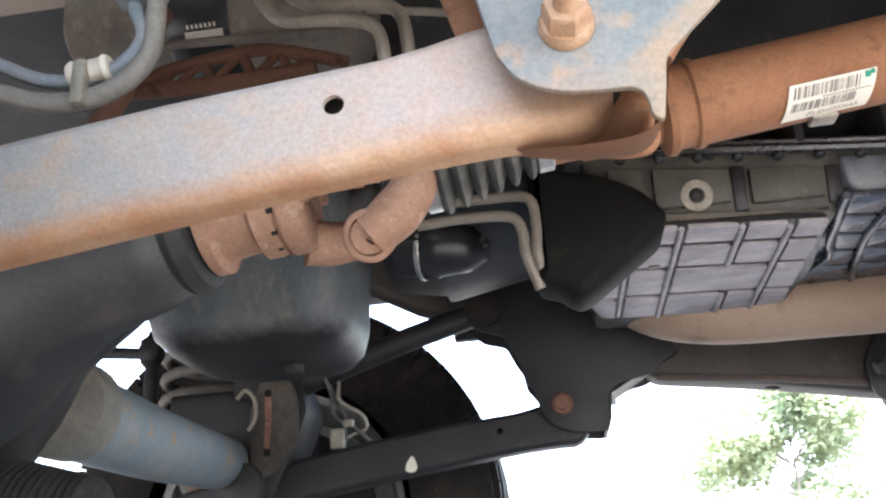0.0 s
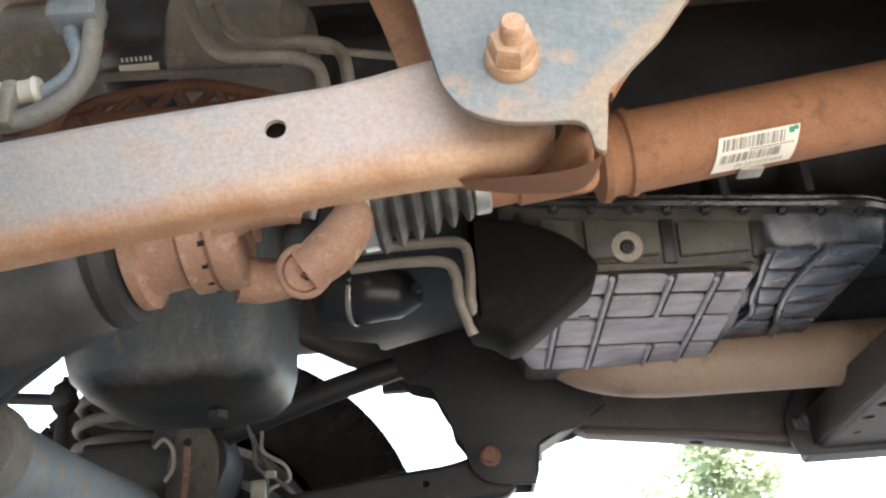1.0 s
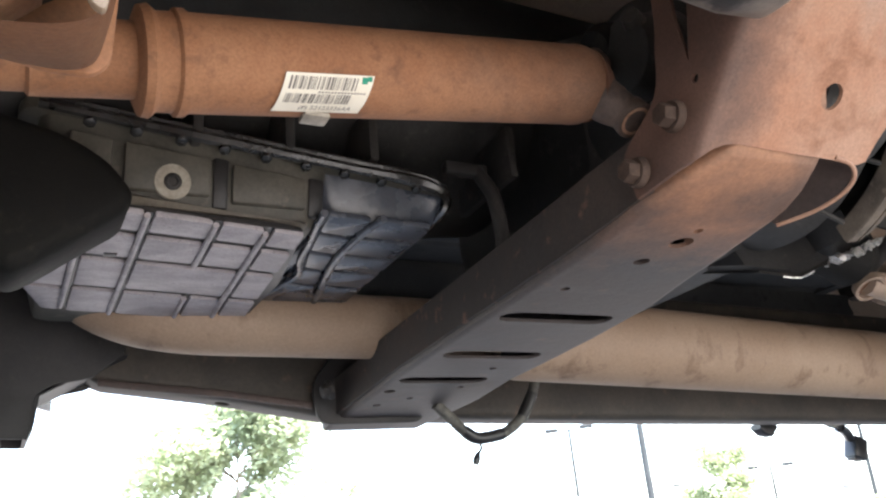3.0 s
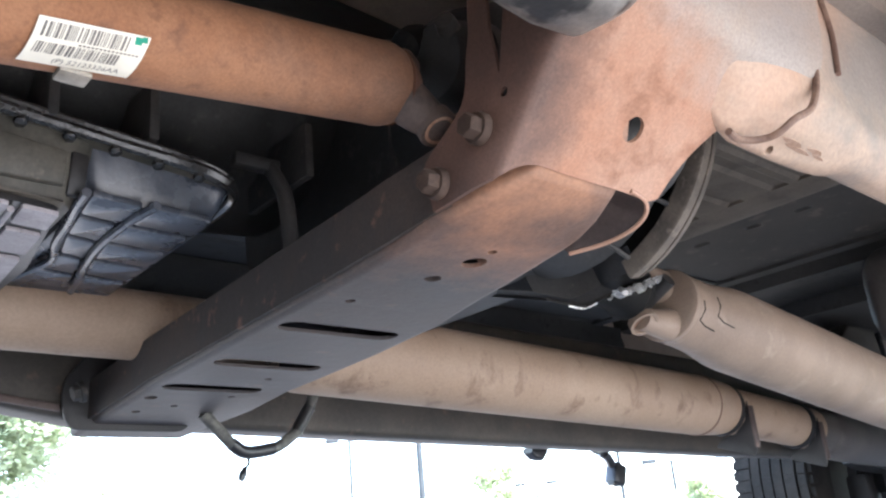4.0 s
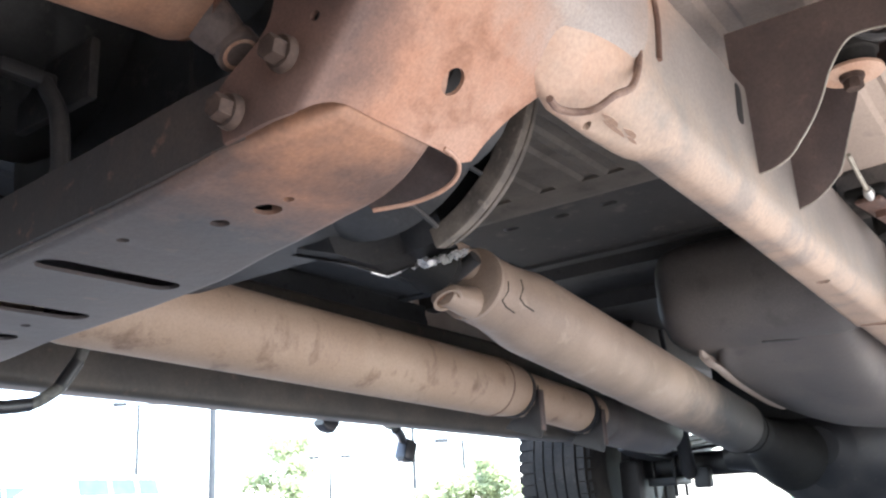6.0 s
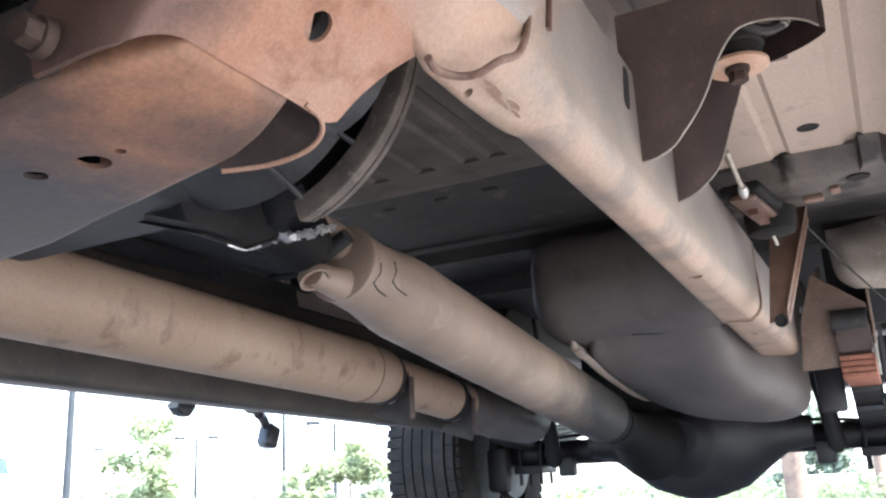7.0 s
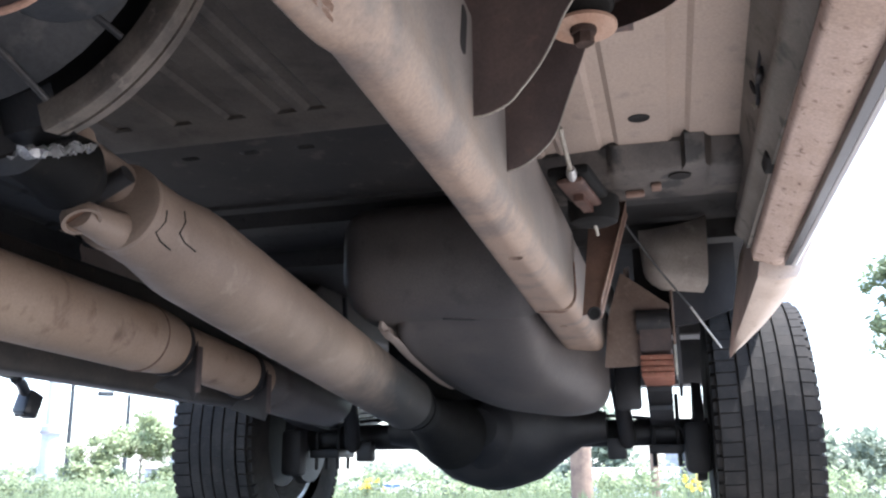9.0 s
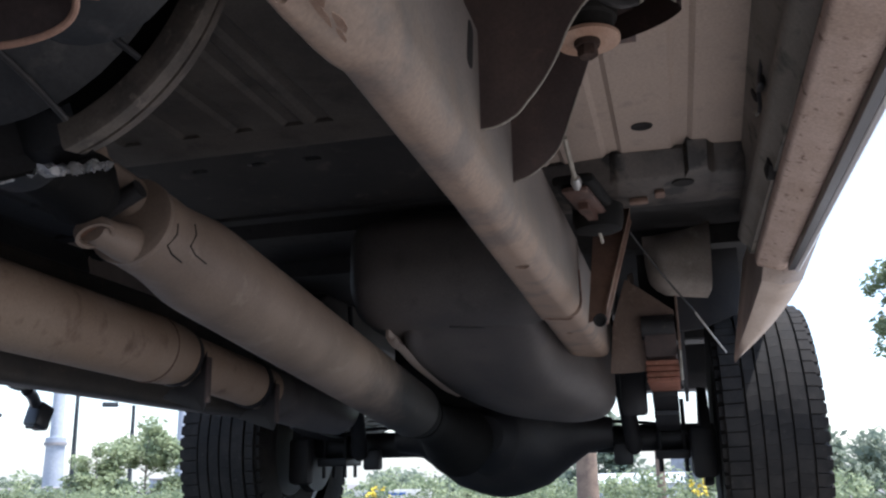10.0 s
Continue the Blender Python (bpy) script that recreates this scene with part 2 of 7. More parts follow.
def tube(pts, r, n=14, bm=None, k=6, ends=True):
    """A round bar along a smooth line; r: one radius or one for each given point."""
    line = smooth_line(pts, k)
    if isinstance(r, (int, float)):
        rad = [r] * len(line)
    else:
        kk = (len(line) - 1) / (len(r) - 1)
        rad = [float(np.interp(i / kk, range(len(r)), r)) for i in range(len(line))]
    t0 = (line[1] - line[0]).normalized()
    u = t0.orthogonal().normalized()
    rings = []
    for i, p in enumerate(line):
        t = (line[min(i + 1, len(line) - 1)] - line[max(i - 1, 0)]).normalized()
        u = (u - t * u.dot(t)).normalized()
        v = t.cross(u)
        rings.append([p + rad[i] * (math.cos(a) * u + math.sin(a) * v) for a in (2 * math.pi * j / n for j in range(n))])
    return loft(rings, bm, caps=ends)


def lathe(p, axis, prof, n=28, bm=None, caps=True, spin=0.0):
    """Turn the profile [(along, radius), ...] about the axis through p."""
    p, t = Vector(p), Vector(axis).normalized()
    u = t.orthogonal().normalized()
    v = t.cross(u)
    return loft([[p + t * d + max(r, 1e-4) * (math.cos(a) * u + math.sin(a) * v) for a in (spin + 2 * math.pi * j / n for j in range(n))] for d, r in prof], bm, caps)


def box(c, s, bevel=0.0, seg=2, bm=None, rot=None):
    b = bmesh.new()
    bmesh.ops.create_cube(b, size=1)
    bmesh.ops.scale(b, vec=s, verts=b.verts)
    if bevel:
        bmesh.ops.bevel(b, geom=b.edges[:], offset=bevel, segments=seg, affect="EDGES", profile=0.5)
    if rot is not None:
        bmesh.ops.rotate(b, matrix=rot, verts=b.verts)
    bmesh.ops.translate(b, vec=c, verts=b.verts)
    if bm is None:
        return b
    return join(bm, b)


def join(bm, b):
    me = bpy.data.meshes.new("tmp")
    b.to_mesh(me)
    b.free()
    bm.from_mesh(me)
    bpy.data.meshes.remove(me)
    return bm


def plate(outline, thick, place, bevel=0.0, bm=None):
    """A sheet with the given outline (u, v), as thick as thick; place(u, v, w) gives the point."""
    b = bmesh.new()
    lo = [b.verts.new(place(u, v, 0.0)) for u, v in outline]
    hi = [b.verts.new(place(u, v, thick)) for u, v in outline]
    n = len(lo)
    b.faces.new(lo[::-1])
    b.faces.new(hi)
    for i in range(n):
        b.faces.new((lo[i], lo[(i + 1) % n], hi[(i + 1) % n], hi[i]))
    b.normal_update()
    if bevel:
        es = [e for e in b.edges if len(e.link_faces) == 2 and any(len(f.verts) == n for f in e.link_faces)]
        bmesh.ops.bevel(b, geom=es, offset=bevel, segments=2, affect="EDGES", profile=0.5)
    b.normal_update()
    bmesh.ops.triangulate(b, faces=[f for f in b.faces if len(f.verts) > 4])
    return b if bm is None else join(bm, b)


def rounded(pts, r=0.01, k=4):
    """A 2D outline with its corners rounded."""
    out = []
    n = len(pts)
    for i in range(n):
        a, b, c = Vector(pts[i - 1]), Vector(pts[i]), Vector(pts[(i + 1) % n])
        ra = min(r, (a - b).length * 0.45, (c - b).length * 0.45)
        p, q = b + (a - b).normalized() * ra, b + (c - b).normalized() * ra
        for s in range(k + 1):
            u = s / k
            out.append(tuple((1 - u) ** 2 * p + 2 * u * (1 - u) * b + u * u * q))
    return out


def carve(bm, cutters):
    """Cut the closed meshes in cutters out of bm."""
    def temp(b):
        bmesh.ops.recalc_face_normals(b, faces=b.faces)
        me = bpy.data.meshes.new("tmp")
        b.to_mesh(me)
        b.free()
        return new("tmp", me)
    base = temp(bm)
    tools = [temp(c) for c in cutters]
    for t in tools:
        md = base.modifiers.new("cut", "BOOLEAN")
        md.operation, md.solver, md.object = "DIFFERENCE", "EXACT", t
    dg = bpy.context.evaluated_depsgraph_get()
    dg.update()
    me = bpy.data.meshes.new_from_object(base.evaluated_get(dg))
    out = bmesh.new()
    out.from_mesh(me)
    for o in [base, *tools]:
        d = o.data
        bpy.data.objects.remove(o)
        bpy.data.meshes.remove(d)
    bpy.data.meshes.remove(me)
    return out


def rect_ring(x, y0, y1, z0, z1, r, k=4):
    """A rounded rectangle across x."""
    return [(x, y, z) for y, z in rounded([(y0, z0), (y1, z0), (y1, z1), (y0, z1)], r, k)]


def hexbolt(p, axis, af, h, flange, parent, mat="nut", name="bolt", stud=0.0, label=""):
    p, axis = Vector(p), Vector(axis).normalized()
    bm = lathe(p, axis, [(0, flange), (0.003, flange), (0.006, flange * 0.9)], 24)
    lathe(p + axis * 0.004, axis, [(0, af * 0.577), (h * 0.85, af * 0.577), (h, af * 0.5)], 6, bm)
    if stud:
        prof = []
        d = h
        while d < h + stud:
            prof += [(d, af * 0.30), (d + 0.0009, af * 0.265)]
            d += 0.0018
        lathe(p, axis, [(h * 0.5, af * 0.29)] + prof + [(h + stud, af * 0.24)], 16, bm)
    return part(name, bm, mat, parent, label)


ZUP = Vector((0, 0, 1))
YZ = lambda x: (lambda u, v, w: (x + w, u, v))
XZ = lambda y: (lambda u, v, w: (u, y + w, v))
XY = lambda z: (lambda u, v, w: (u, v, z + w))


# ---- structure: ground, body floor, sills ----
def ground_z(x):
    """Level under and beside the truck, falling away behind it."""
    return 0.0 if x < 7 else (-0.05 * (x - 7) if x < 170 else -8.15 - 0.02 * (x - 170))


def ground_sheet():
    m = surface("pale_lot", (0.205, 0.188, 0.172), (0.245, 0.225, 0.205), (0.155, 0.143, 0.131), scale=0.8, spots=6, fine=40, rough=0.9, depth=0.01)
    xs = [-3000, -400, -80, -20, -6, -2, 0, 2, 4, 7, 20, 80, 170, 400, 3000]
    rings = [[(x, y, ground_z(x)) for y in xs] for x in xs]
    solid("ground", loft(rings, caps=False, closed=False), m, "pale dusty parking lot under the truck", "ground", kind="structure")


def floor_pan():
    """Cab floor: ribbed sheet on the driver side, tunnel; middle, rear and far sheets are coloured darker for shade."""
    def sheet(y0, y1, x0, x1, zf, ribs, mat, name, label, th=0.006, cuts=()):
        ys = sorted(set([y0, y1] + list(np.linspace(y0, y1, 15)[1:-1]) + [r + d for r in ribs for d in (-0.018, -0.010, 0.010, 0.018) if y0 < r + d < y1]))
        ys = [y for y in ys if not any(0.0101 < abs(y - r) < 0.0179 or abs(y - r) < 0.0099 for r in ribs)]
        low = [(y, zf(y) + (0.006 if any(abs(y - r) < 0.0105 for r in ribs) else 0.0)) for y in ys]
        ring = low + [(y, z + th) for y, z in reversed(low)]
        bm = loft([[(x, y, z) for y, z in ring] for x in (x0, x1)])
        if cuts:
            bm = carve(bm, cuts)
        return solid(name, bm, mat, label, "floor pan", kind="structure", smooth=25)
    sheet(-0.80, -0.30, -0.3, 2.30, lambda y: 0.872, [-0.535, -0.655, -0.43, -0.36], "floor", "ceiling_floor_pan", "dusty tan sheet metal cab floor with ribs")
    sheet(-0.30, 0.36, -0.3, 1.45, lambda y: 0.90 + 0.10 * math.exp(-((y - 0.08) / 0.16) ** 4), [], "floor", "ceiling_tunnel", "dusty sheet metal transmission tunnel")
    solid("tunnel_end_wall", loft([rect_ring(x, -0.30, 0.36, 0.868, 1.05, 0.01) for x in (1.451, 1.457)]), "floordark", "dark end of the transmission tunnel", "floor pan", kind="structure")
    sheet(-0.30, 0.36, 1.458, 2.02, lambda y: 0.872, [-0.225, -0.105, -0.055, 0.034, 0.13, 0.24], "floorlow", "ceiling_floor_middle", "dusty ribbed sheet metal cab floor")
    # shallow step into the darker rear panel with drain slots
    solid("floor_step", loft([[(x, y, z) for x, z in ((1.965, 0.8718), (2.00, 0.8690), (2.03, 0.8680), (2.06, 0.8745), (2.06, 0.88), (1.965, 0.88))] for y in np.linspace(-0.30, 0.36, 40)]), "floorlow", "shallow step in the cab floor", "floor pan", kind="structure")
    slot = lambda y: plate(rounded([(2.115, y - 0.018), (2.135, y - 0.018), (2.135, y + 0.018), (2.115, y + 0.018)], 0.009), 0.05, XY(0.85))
    sheet(-0.30, 0.36, 2.061, 2.42, lambda y: 0.876, [], "floormid", "ceiling_floor_rear", "cab floor rear panel darkened for shade, with drain slots", cuts=[slot(y) for y in (-0.015, 0.092, 0.211)])
    sheet(0.361, 0.90, -0.3, 2.42, lambda y: 0.872, [0.5, 0.62, 0.74], "floordark", "ceiling_floor_pan_far", "sheet metal cab floor darkened for shade")
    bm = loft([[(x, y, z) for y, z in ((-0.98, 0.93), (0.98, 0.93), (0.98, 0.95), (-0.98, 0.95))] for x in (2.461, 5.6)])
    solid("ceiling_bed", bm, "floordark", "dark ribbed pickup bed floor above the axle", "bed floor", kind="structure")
    for x in (2.62, 3.05, 4.3, 4.9):
        solid("ceiling_bed_rib", loft([rect_ring(x + d, -0.9, 0.9, 0.88, 0.929, 0.008) for d in (0, 0.07)]), "floordark", "dark pressed steel bed crossmember", "crossmember", kind="structure")
    lead = lambda y: float(np.interp(y, (-0.78, -0.704, -0.700, -0.662, -0.658, -0.536, -0.532, -0.40), (2.272, 2.262, 2.238, 2.232, 2.268, 2.264, 2.275, 2.298)))
    solid("cab_crossmember", loft([[(lead(y), y, 0.8705), (lead(y) + 0.006, y, 0.864), (lead(y) + 0.020, y, 0.832), (lead(y) + 0.030, y, 0.826), (2.46, y, 0.825), (2.50, y, 0.868), (2.50, y, 0.90), (lead(y), y, 0.90)] for y in np.linspace(-0.78, -0.40, 60)]), "oilyfloor",
          "dark oily cab rear crossmember with oval hole", "crossmember", kind="structure")
    bm = loft([rect_ring(x, -0.9, 0.9, 0.62 + d, 1.1, 0.02) for x, d in ((-0.95, 0.1), (-0.90, 0.0), (-0.80, 0.0))])
    solid("front_bulkhead", bm, "blacked", "black radiator support behind the bumper", "bulkhead", kind="structure")
    solid("cab_back_wall", loft([rect_ring(x, -0.9, 0.9, 0.868, 1.3, 0.01) for x in (2.421, 2.46)]), "floordark", "dark cab back wall above the tank", "wall", kind="structure")
    solid("ceiling_engine_bay", loft([[(x, y, z) for y, z in ((-0.95, 1.05), (0.95, 1.05), (0.95, 1.1), (-0.95, 1.1))] for x in (-1.0, -0.3)]), "floordark",
          "dark engine bay underside", "engine bay", kind="structure")


def rocker(side):
    """Cab sill along one side, gritty flange below and painted outer skin."""
    s = side
    name = "rocker_panel"
    ob = thing(name, (2.0, 0.82 * s, 0.70), "grit-blasted truck rocker panel with pale outer skin" if s < 0 else "dark truck rocker panel in shade", "rocker panel")
    def run(prof, xs, lean=0.018):
        """The profile (y, z) swept along x, drifting outwards to the rear."""
        return loft([[(x, (y - lean * (x - 1.9)) * -s, z) for y, z in prof] for x in xs])
    xs = np.linspace(0.55, 2.56, 24)
    flange = rounded([(-0.772, 0.735), (-0.774, 0.716), (-0.812, 0.699), (-0.826, 0.699), (-0.834, 0.706), (-0.83, 0.735)], 0.005, 3)
    part("sill_flange", run(flange, xs), "rocker", ob, "grit-blasted flange")
    skin = [(-0.841, 0.700), (-0.843, 0.690), (-0.848, 0.687), (-0.854, 0.694), (-0.872, 0.75), (-0.915, 0.84), (-0.95, 0.96), (-0.955, 1.25), (-0.94, 1.25), (-0.93, 0.98), (-0.90, 0.86), (-0.862, 0.76), (-0.846, 0.71)]
    part("door_skin", run(skin, (0.55, 1.2, 2.0, 2.54)), "body", ob, "pale painted door bottom")
    part("weatherstrip", run([(-0.826, 0.697), (-0.838, 0.697), (-0.838, 0.684), (-0.826, 0.684)], (0.56, 2.5)), "plastic", ob, "black rubber seal")
    # inner side of the sill: a leaning web with a rolled ledge and a flat lower wall
    rows = []
    for x in np.linspace(0.3, 2.56, 30):
        top = -0.744 - 0.030 * (x - 2.0) - 0.02 * max(0.0, 2.0 - x) ** 2
        web = [(top, 0.8715), (top - 0.004, 0.848), (-0.757, 0.822), (-0.7625, 0.806), (-0.7605, 0.795), (-0.752, 0.784), (-0.7505, 0.772), (-0.756, 0.762), (-0.766, 0.752), (-0.7705, 0.736), (-0.79, 0.736), (-0.79, 0.8715)]
        rows.append([(x, (y - 0.010 * (x - 1.9)) * -s, z) for y, z in web])
    # the far sill's shade is painted with the dark floor colour
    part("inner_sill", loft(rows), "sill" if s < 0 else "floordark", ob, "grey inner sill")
    if s < 0:
        for x, y, z, r in ((1.98, -0.752, 0.835, 0.011), (2.17, -0.763, 0.835, 0.010)):
            part("sill_hole", lathe((x, y, z), (0, 0.95, -0.3), [(-0.001, r), (0.0015, r * 0.9), (0.0015, r * 0.6)], 16), "hole", ob, "dark oval hole")
        part("drain_notch", loft([rect_ring(x, -0.782, -0.764, z, 0.765, 0.004) for x, z in ((2.02, 0.742), (2.035, 0.732), (2.06, 0.732), (2.075, 0.745))]), "hole", ob, "dark drain notch")
        part("wire_clip", box((1.905, -0.752, 0.820), (0.03, 0.010, 0.014), 0.003), "plastic", ob, "black plastic clip")
        part("clip_wire", tube([(1.86, -0.7525, 0.838), (1.90, -0.750, 0.822), (1.925, -0.751, 0.812), (1.935, -0.752, 0.800), (1.95, -0.751, 0.795)], 0.0028, 8), "plastic", ob)
        part("clip_stud", lathe((1.950, -0.7505, 0.797), (0, 0.9, -0.4), [(0, 0.006), (0.006, 0.005)], 10), "zinc", ob)
    part("end_cap", run([(-0.757, 0.86), (-0.773, 0.735), (-0.776, 0.712), (-0.815, 0.699), (-0.86, 0.70), (-0.90, 0.86)], (2.561, 2.566)), "rocker", ob, "gritty closed sill end")
    return ob


def arch_panel(cx, cz, rx, rz, x0, x1, z0, z1, y, a0=18):
    """An outer body panel with a wheel arch cut out of its lower edge."""
    low = [(x0, z0)] + [(cx - rx * math.cos(a), cz + rz * math.sin(a)) for a in np.linspace(radians(a0), radians(162), 19)] + [(x1, min(z0, 0.66))]
    return loft([[(x, y - 0.006, z), (x, y + 0.006, z), (x, y + 0.006, z1), (x, y - 0.006, z1)] for x, z in low])


def bedside(s):
    """Pickup bed side ahead of the rear wheel: flares down to a point."""
    ob = thing("bed_side", (2.9, 0.85 * s, 0.6), "pale curved pickup bed side flaring ahead of the rear wheel", "bed side")
    rows = []
    for u in np.linspace(0, 1, 9):
        x = 2.585 + 0.455 * u ** 0.9
        zb = 0.672 - 0.104 * u ** 1.3
        yi = -0.792 + 0.039 * u ** 1.6
        yo = -0.872 + 0.108 * u ** 1.8
        rows.append([(x, yi - 0.05, zb + 0.26), (x, yi - 0.004, zb + 0.012), (x, (yi + yo) / 2, zb), (x, yo, zb + 0.008), (x, yo - 0.045, zb + 0.10), (x, yo - 0.075, zb + 0.26),
                     (x, -0.955, 1.0), (x, -0.955, 1.3), (x, -0.945, 1.3), (x, -0.93, 0.98), (x, yo - 0.05, zb + 0.27)])
    if s > 0:
        rows = [[(x, -y, z) for x, y, z in r] for r in rows]
    part("skin", loft(rows), "bedpaint", ob, "dusty pale lower bed skin", 55)
    part("wheelhouse", loft([[(x, s * 0.636, zb), (x, s * 0.646, zb), (x, s * 0.646, 0.93), (x, s * 0.636, 0.93)] for x, zb in ((3.26, 0.70), (3.30, 0.53), (3.50, 0.505), (3.60, 0.60), (3.80, 0.66), (4.3, 0.62))]), "blacked", ob, "black inner wheelhouse")
    part("outer_panel", arch_panel(3.79, 0.43, 0.60, 0.64, 3.03, 5.6, 0.92, 1.35, 0.95 * s, 50), "body", ob)
    return ob


# ---- frame ----
def frame_rail_near():
    ob = thing("frame_rail", (1.6, -0.43, 0.60), "dusty tan welded steel frame rail with small holes", "frame rail", "frame rails")
    rows = []
    for x, z0, z1, y0, y1, c in ((0.95, 0.69, 0.83, -0.444, -0.40, 0.045), (1.05, 0.660, 0.82, -0.445, -0.405, 0.035), (1.10, 0.612, 0.79, -0.449, -0.404, 0.036), (1.13, 0.5975, 0.77, -0.452, -0.404, 0.044), (1.19, 0.5945, 0.765, -0.453, -0.405, 0.040), (1.235, 0.594, 0.76, -0.453, -0.406, 0.034),
                                 (1.258, 0.5948, 0.76, -0.453, -0.4065, 0.028), (1.28, 0.5975, 0.76, -0.453, -0.408, 0.022), (1.6, 0.596, 0.755, -0.453, -0.402, 0.020), (2.0, 0.595, 0.75, -0.453, -0.389, 0.020), (2.36, 0.595, 0.75, -0.455, -0.376, 0.020)):
        rows.append([(x, y, z) for y, z in rounded([(y1, z0), (y0 + c, z0), (y0 + c * 0.35, z0 + c * 0.5), (y0, z0 + c * 1.25), (y0, z1), (y1, z1)], 0.012, 4)])
    bm = loft(rows)
    bm = carve(bm, [lathe((1.90, -0.423, 0.58), ZUP, [(0, 0.0105), (0.04, 0.0105)], 18), lathe((1.176, -0.414, 0.57), ZUP, [(0, 0.004), (0.05, 0.004)], 10)])
    part("main_tube", bm, "rail", ob)
    rows = []
    for x, z0, z1, y0, y1 in ((2.335, 0.5935, 0.752, -0.4565, -0.3755), (2.40, 0.594, 0.75, -0.456, -0.374), (2.70, 0.594, 0.75, -0.456, -0.364), (2.94, 0.595, 0.75, -0.455, -0.356), (3.04, 0.600, 0.76, -0.454, -0.354),
                             (3.09, 0.612, 0.77, -0.453, -0.354), (3.125, 0.636, 0.78, -0.453, -0.354), (3.17, 0.68, 0.80, -0.453, -0.354), (3.25, 0.735, 0.84, -0.453, -0.36), (3.45, 0.77, 0.88, -0.453, -0.37), (5.4, 0.77, 0.88, -0.453, -0.37)):
        rows.append(rect_ring(x, y0, y1, z0, z1, 0.027, 7))
    part("rear_tube", carve(loft(rows), [lathe((2.536, -0.409, 0.58), ZUP, [(0, 0.009), (0.04, 0.009)], 14)]), "rail", ob)
    rows = [rect_ring(x, -0.482, y1, z0, z0 + 0.14, 0.024, 6) for x, z0, y1 in ((-0.7, 0.72, -0.42), (0.45, 0.70, -0.435), (0.62, 0.64, -0.430), (0.80, 0.597, -0.428), (0.88, 0.588, -0.428), (0.909, 0.590, -0.430), (0.930, 0.604, -0.433), (0.942, 0.634, -0.437))]
    part("front_tube", loft(rows), "railgrease", ob, "greasy blackened front length")
    # flat black plate paints the shade of an open slot
    part("side_slot", plate(rounded([(1.470, 0.692), (1.490, 0.690), (1.500, 0.738), (1.482, 0.742)], 0.009), 0.002, XZ(-0.4538)), "hole", ob, "black plate for the shaded oval slot")
    part("weld_seam", tube([(2.337, -0.3745, 0.66), (2.337, -0.377, 0.617), (2.335, -0.39, 0.596), (2.34, -0.415, 0.593), (2.345, -0.437, 0.594), (2.335, -0.4565, 0.617), (2.33, -0.457, 0.68)], 0.0018, 8), "weld", ob, "weld bead")
    part("weld_seam", tube([(1.112, -0.417, 0.596), (1.126, -0.415, 0.595), (1.138, -0.419, 0.5945), (1.146, -0.428, 0.5945), (1.148, -0.438, 0.5955), (1.155, -0.449, 0.604), (1.175, -0.4545, 0.616), (1.194, -0.4545, 0.639), (1.203, -0.4545, 0.661)], 0.0030, 8), "weld", ob, "rusty weld bead")
    part("weld_seam", tube([(1.247, -0.4545, 0.669), (1.256, -0.4545, 0.711), (1.251, -0.4545, 0.748)], 0.0028, 8), "weld", ob, "rusty weld bead")
    # thin rust smears on the underside beside the front weld
    for x, y, a, w in ((1.172, -0.436, 0.016, 0.0032), (1.190, -0.431, 0.021, 0.0024), (1.206, -0.437, 0.013, 0.0030), (1.221, -0.432, 0.010, 0.0018)):
        part("rust_smear", plate(rounded([(x - a, y), (x - a * 0.3, y - w), (x + a * 0.5, y - w * 0.7), (x + a, y + w * 0.5), (x + a * 0.2, y + w), (x - a * 0.6, y + w * 0.6)], 0.001), 0.0012, XY(0.5938)), "scar", ob, "flaking rust smear")
    return ob


def frame_rail_far():
    ob = thing("frame_rail", (1.6, 0.5, 0.5), "shade-darkened frame rail with a worn lower lip", "frame rail", "frame rails")
    rows = [rect_ring(x, 0.46, 0.53, z0, z0 + (0.15 if x < 1.2 else 0.23), 0.016) for x, z0 in ((-0.7, 0.80), (0.08, 0.795), (0.19, 0.760), (0.27, 0.716), (0.36, 0.682), (0.46, 0.645), (0.58, 0.590), (0.64, 0.566), (0.80, 0.545), (0.95, 0.518), (1.3, 0.508), (2.0, 0.490), (2.6, 0.474), (2.95, 0.470))]
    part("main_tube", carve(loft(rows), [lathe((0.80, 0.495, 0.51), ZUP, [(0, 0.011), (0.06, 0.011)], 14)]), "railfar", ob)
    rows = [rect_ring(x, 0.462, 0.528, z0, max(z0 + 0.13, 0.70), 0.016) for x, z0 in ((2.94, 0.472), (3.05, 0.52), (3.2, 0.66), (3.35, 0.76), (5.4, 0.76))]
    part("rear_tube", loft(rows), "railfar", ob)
    part("lower_lip", loft([rect_ring(x, 0.452, 0.459, z0, z0 + 0.010, 0.002, 2) for x, z0 in ((0.63, 0.562), (0.66, 0.558), (0.80, 0.545), (0.92, 0.528))]), "leafdark", ob, "rubbed rusty lip")
    return ob


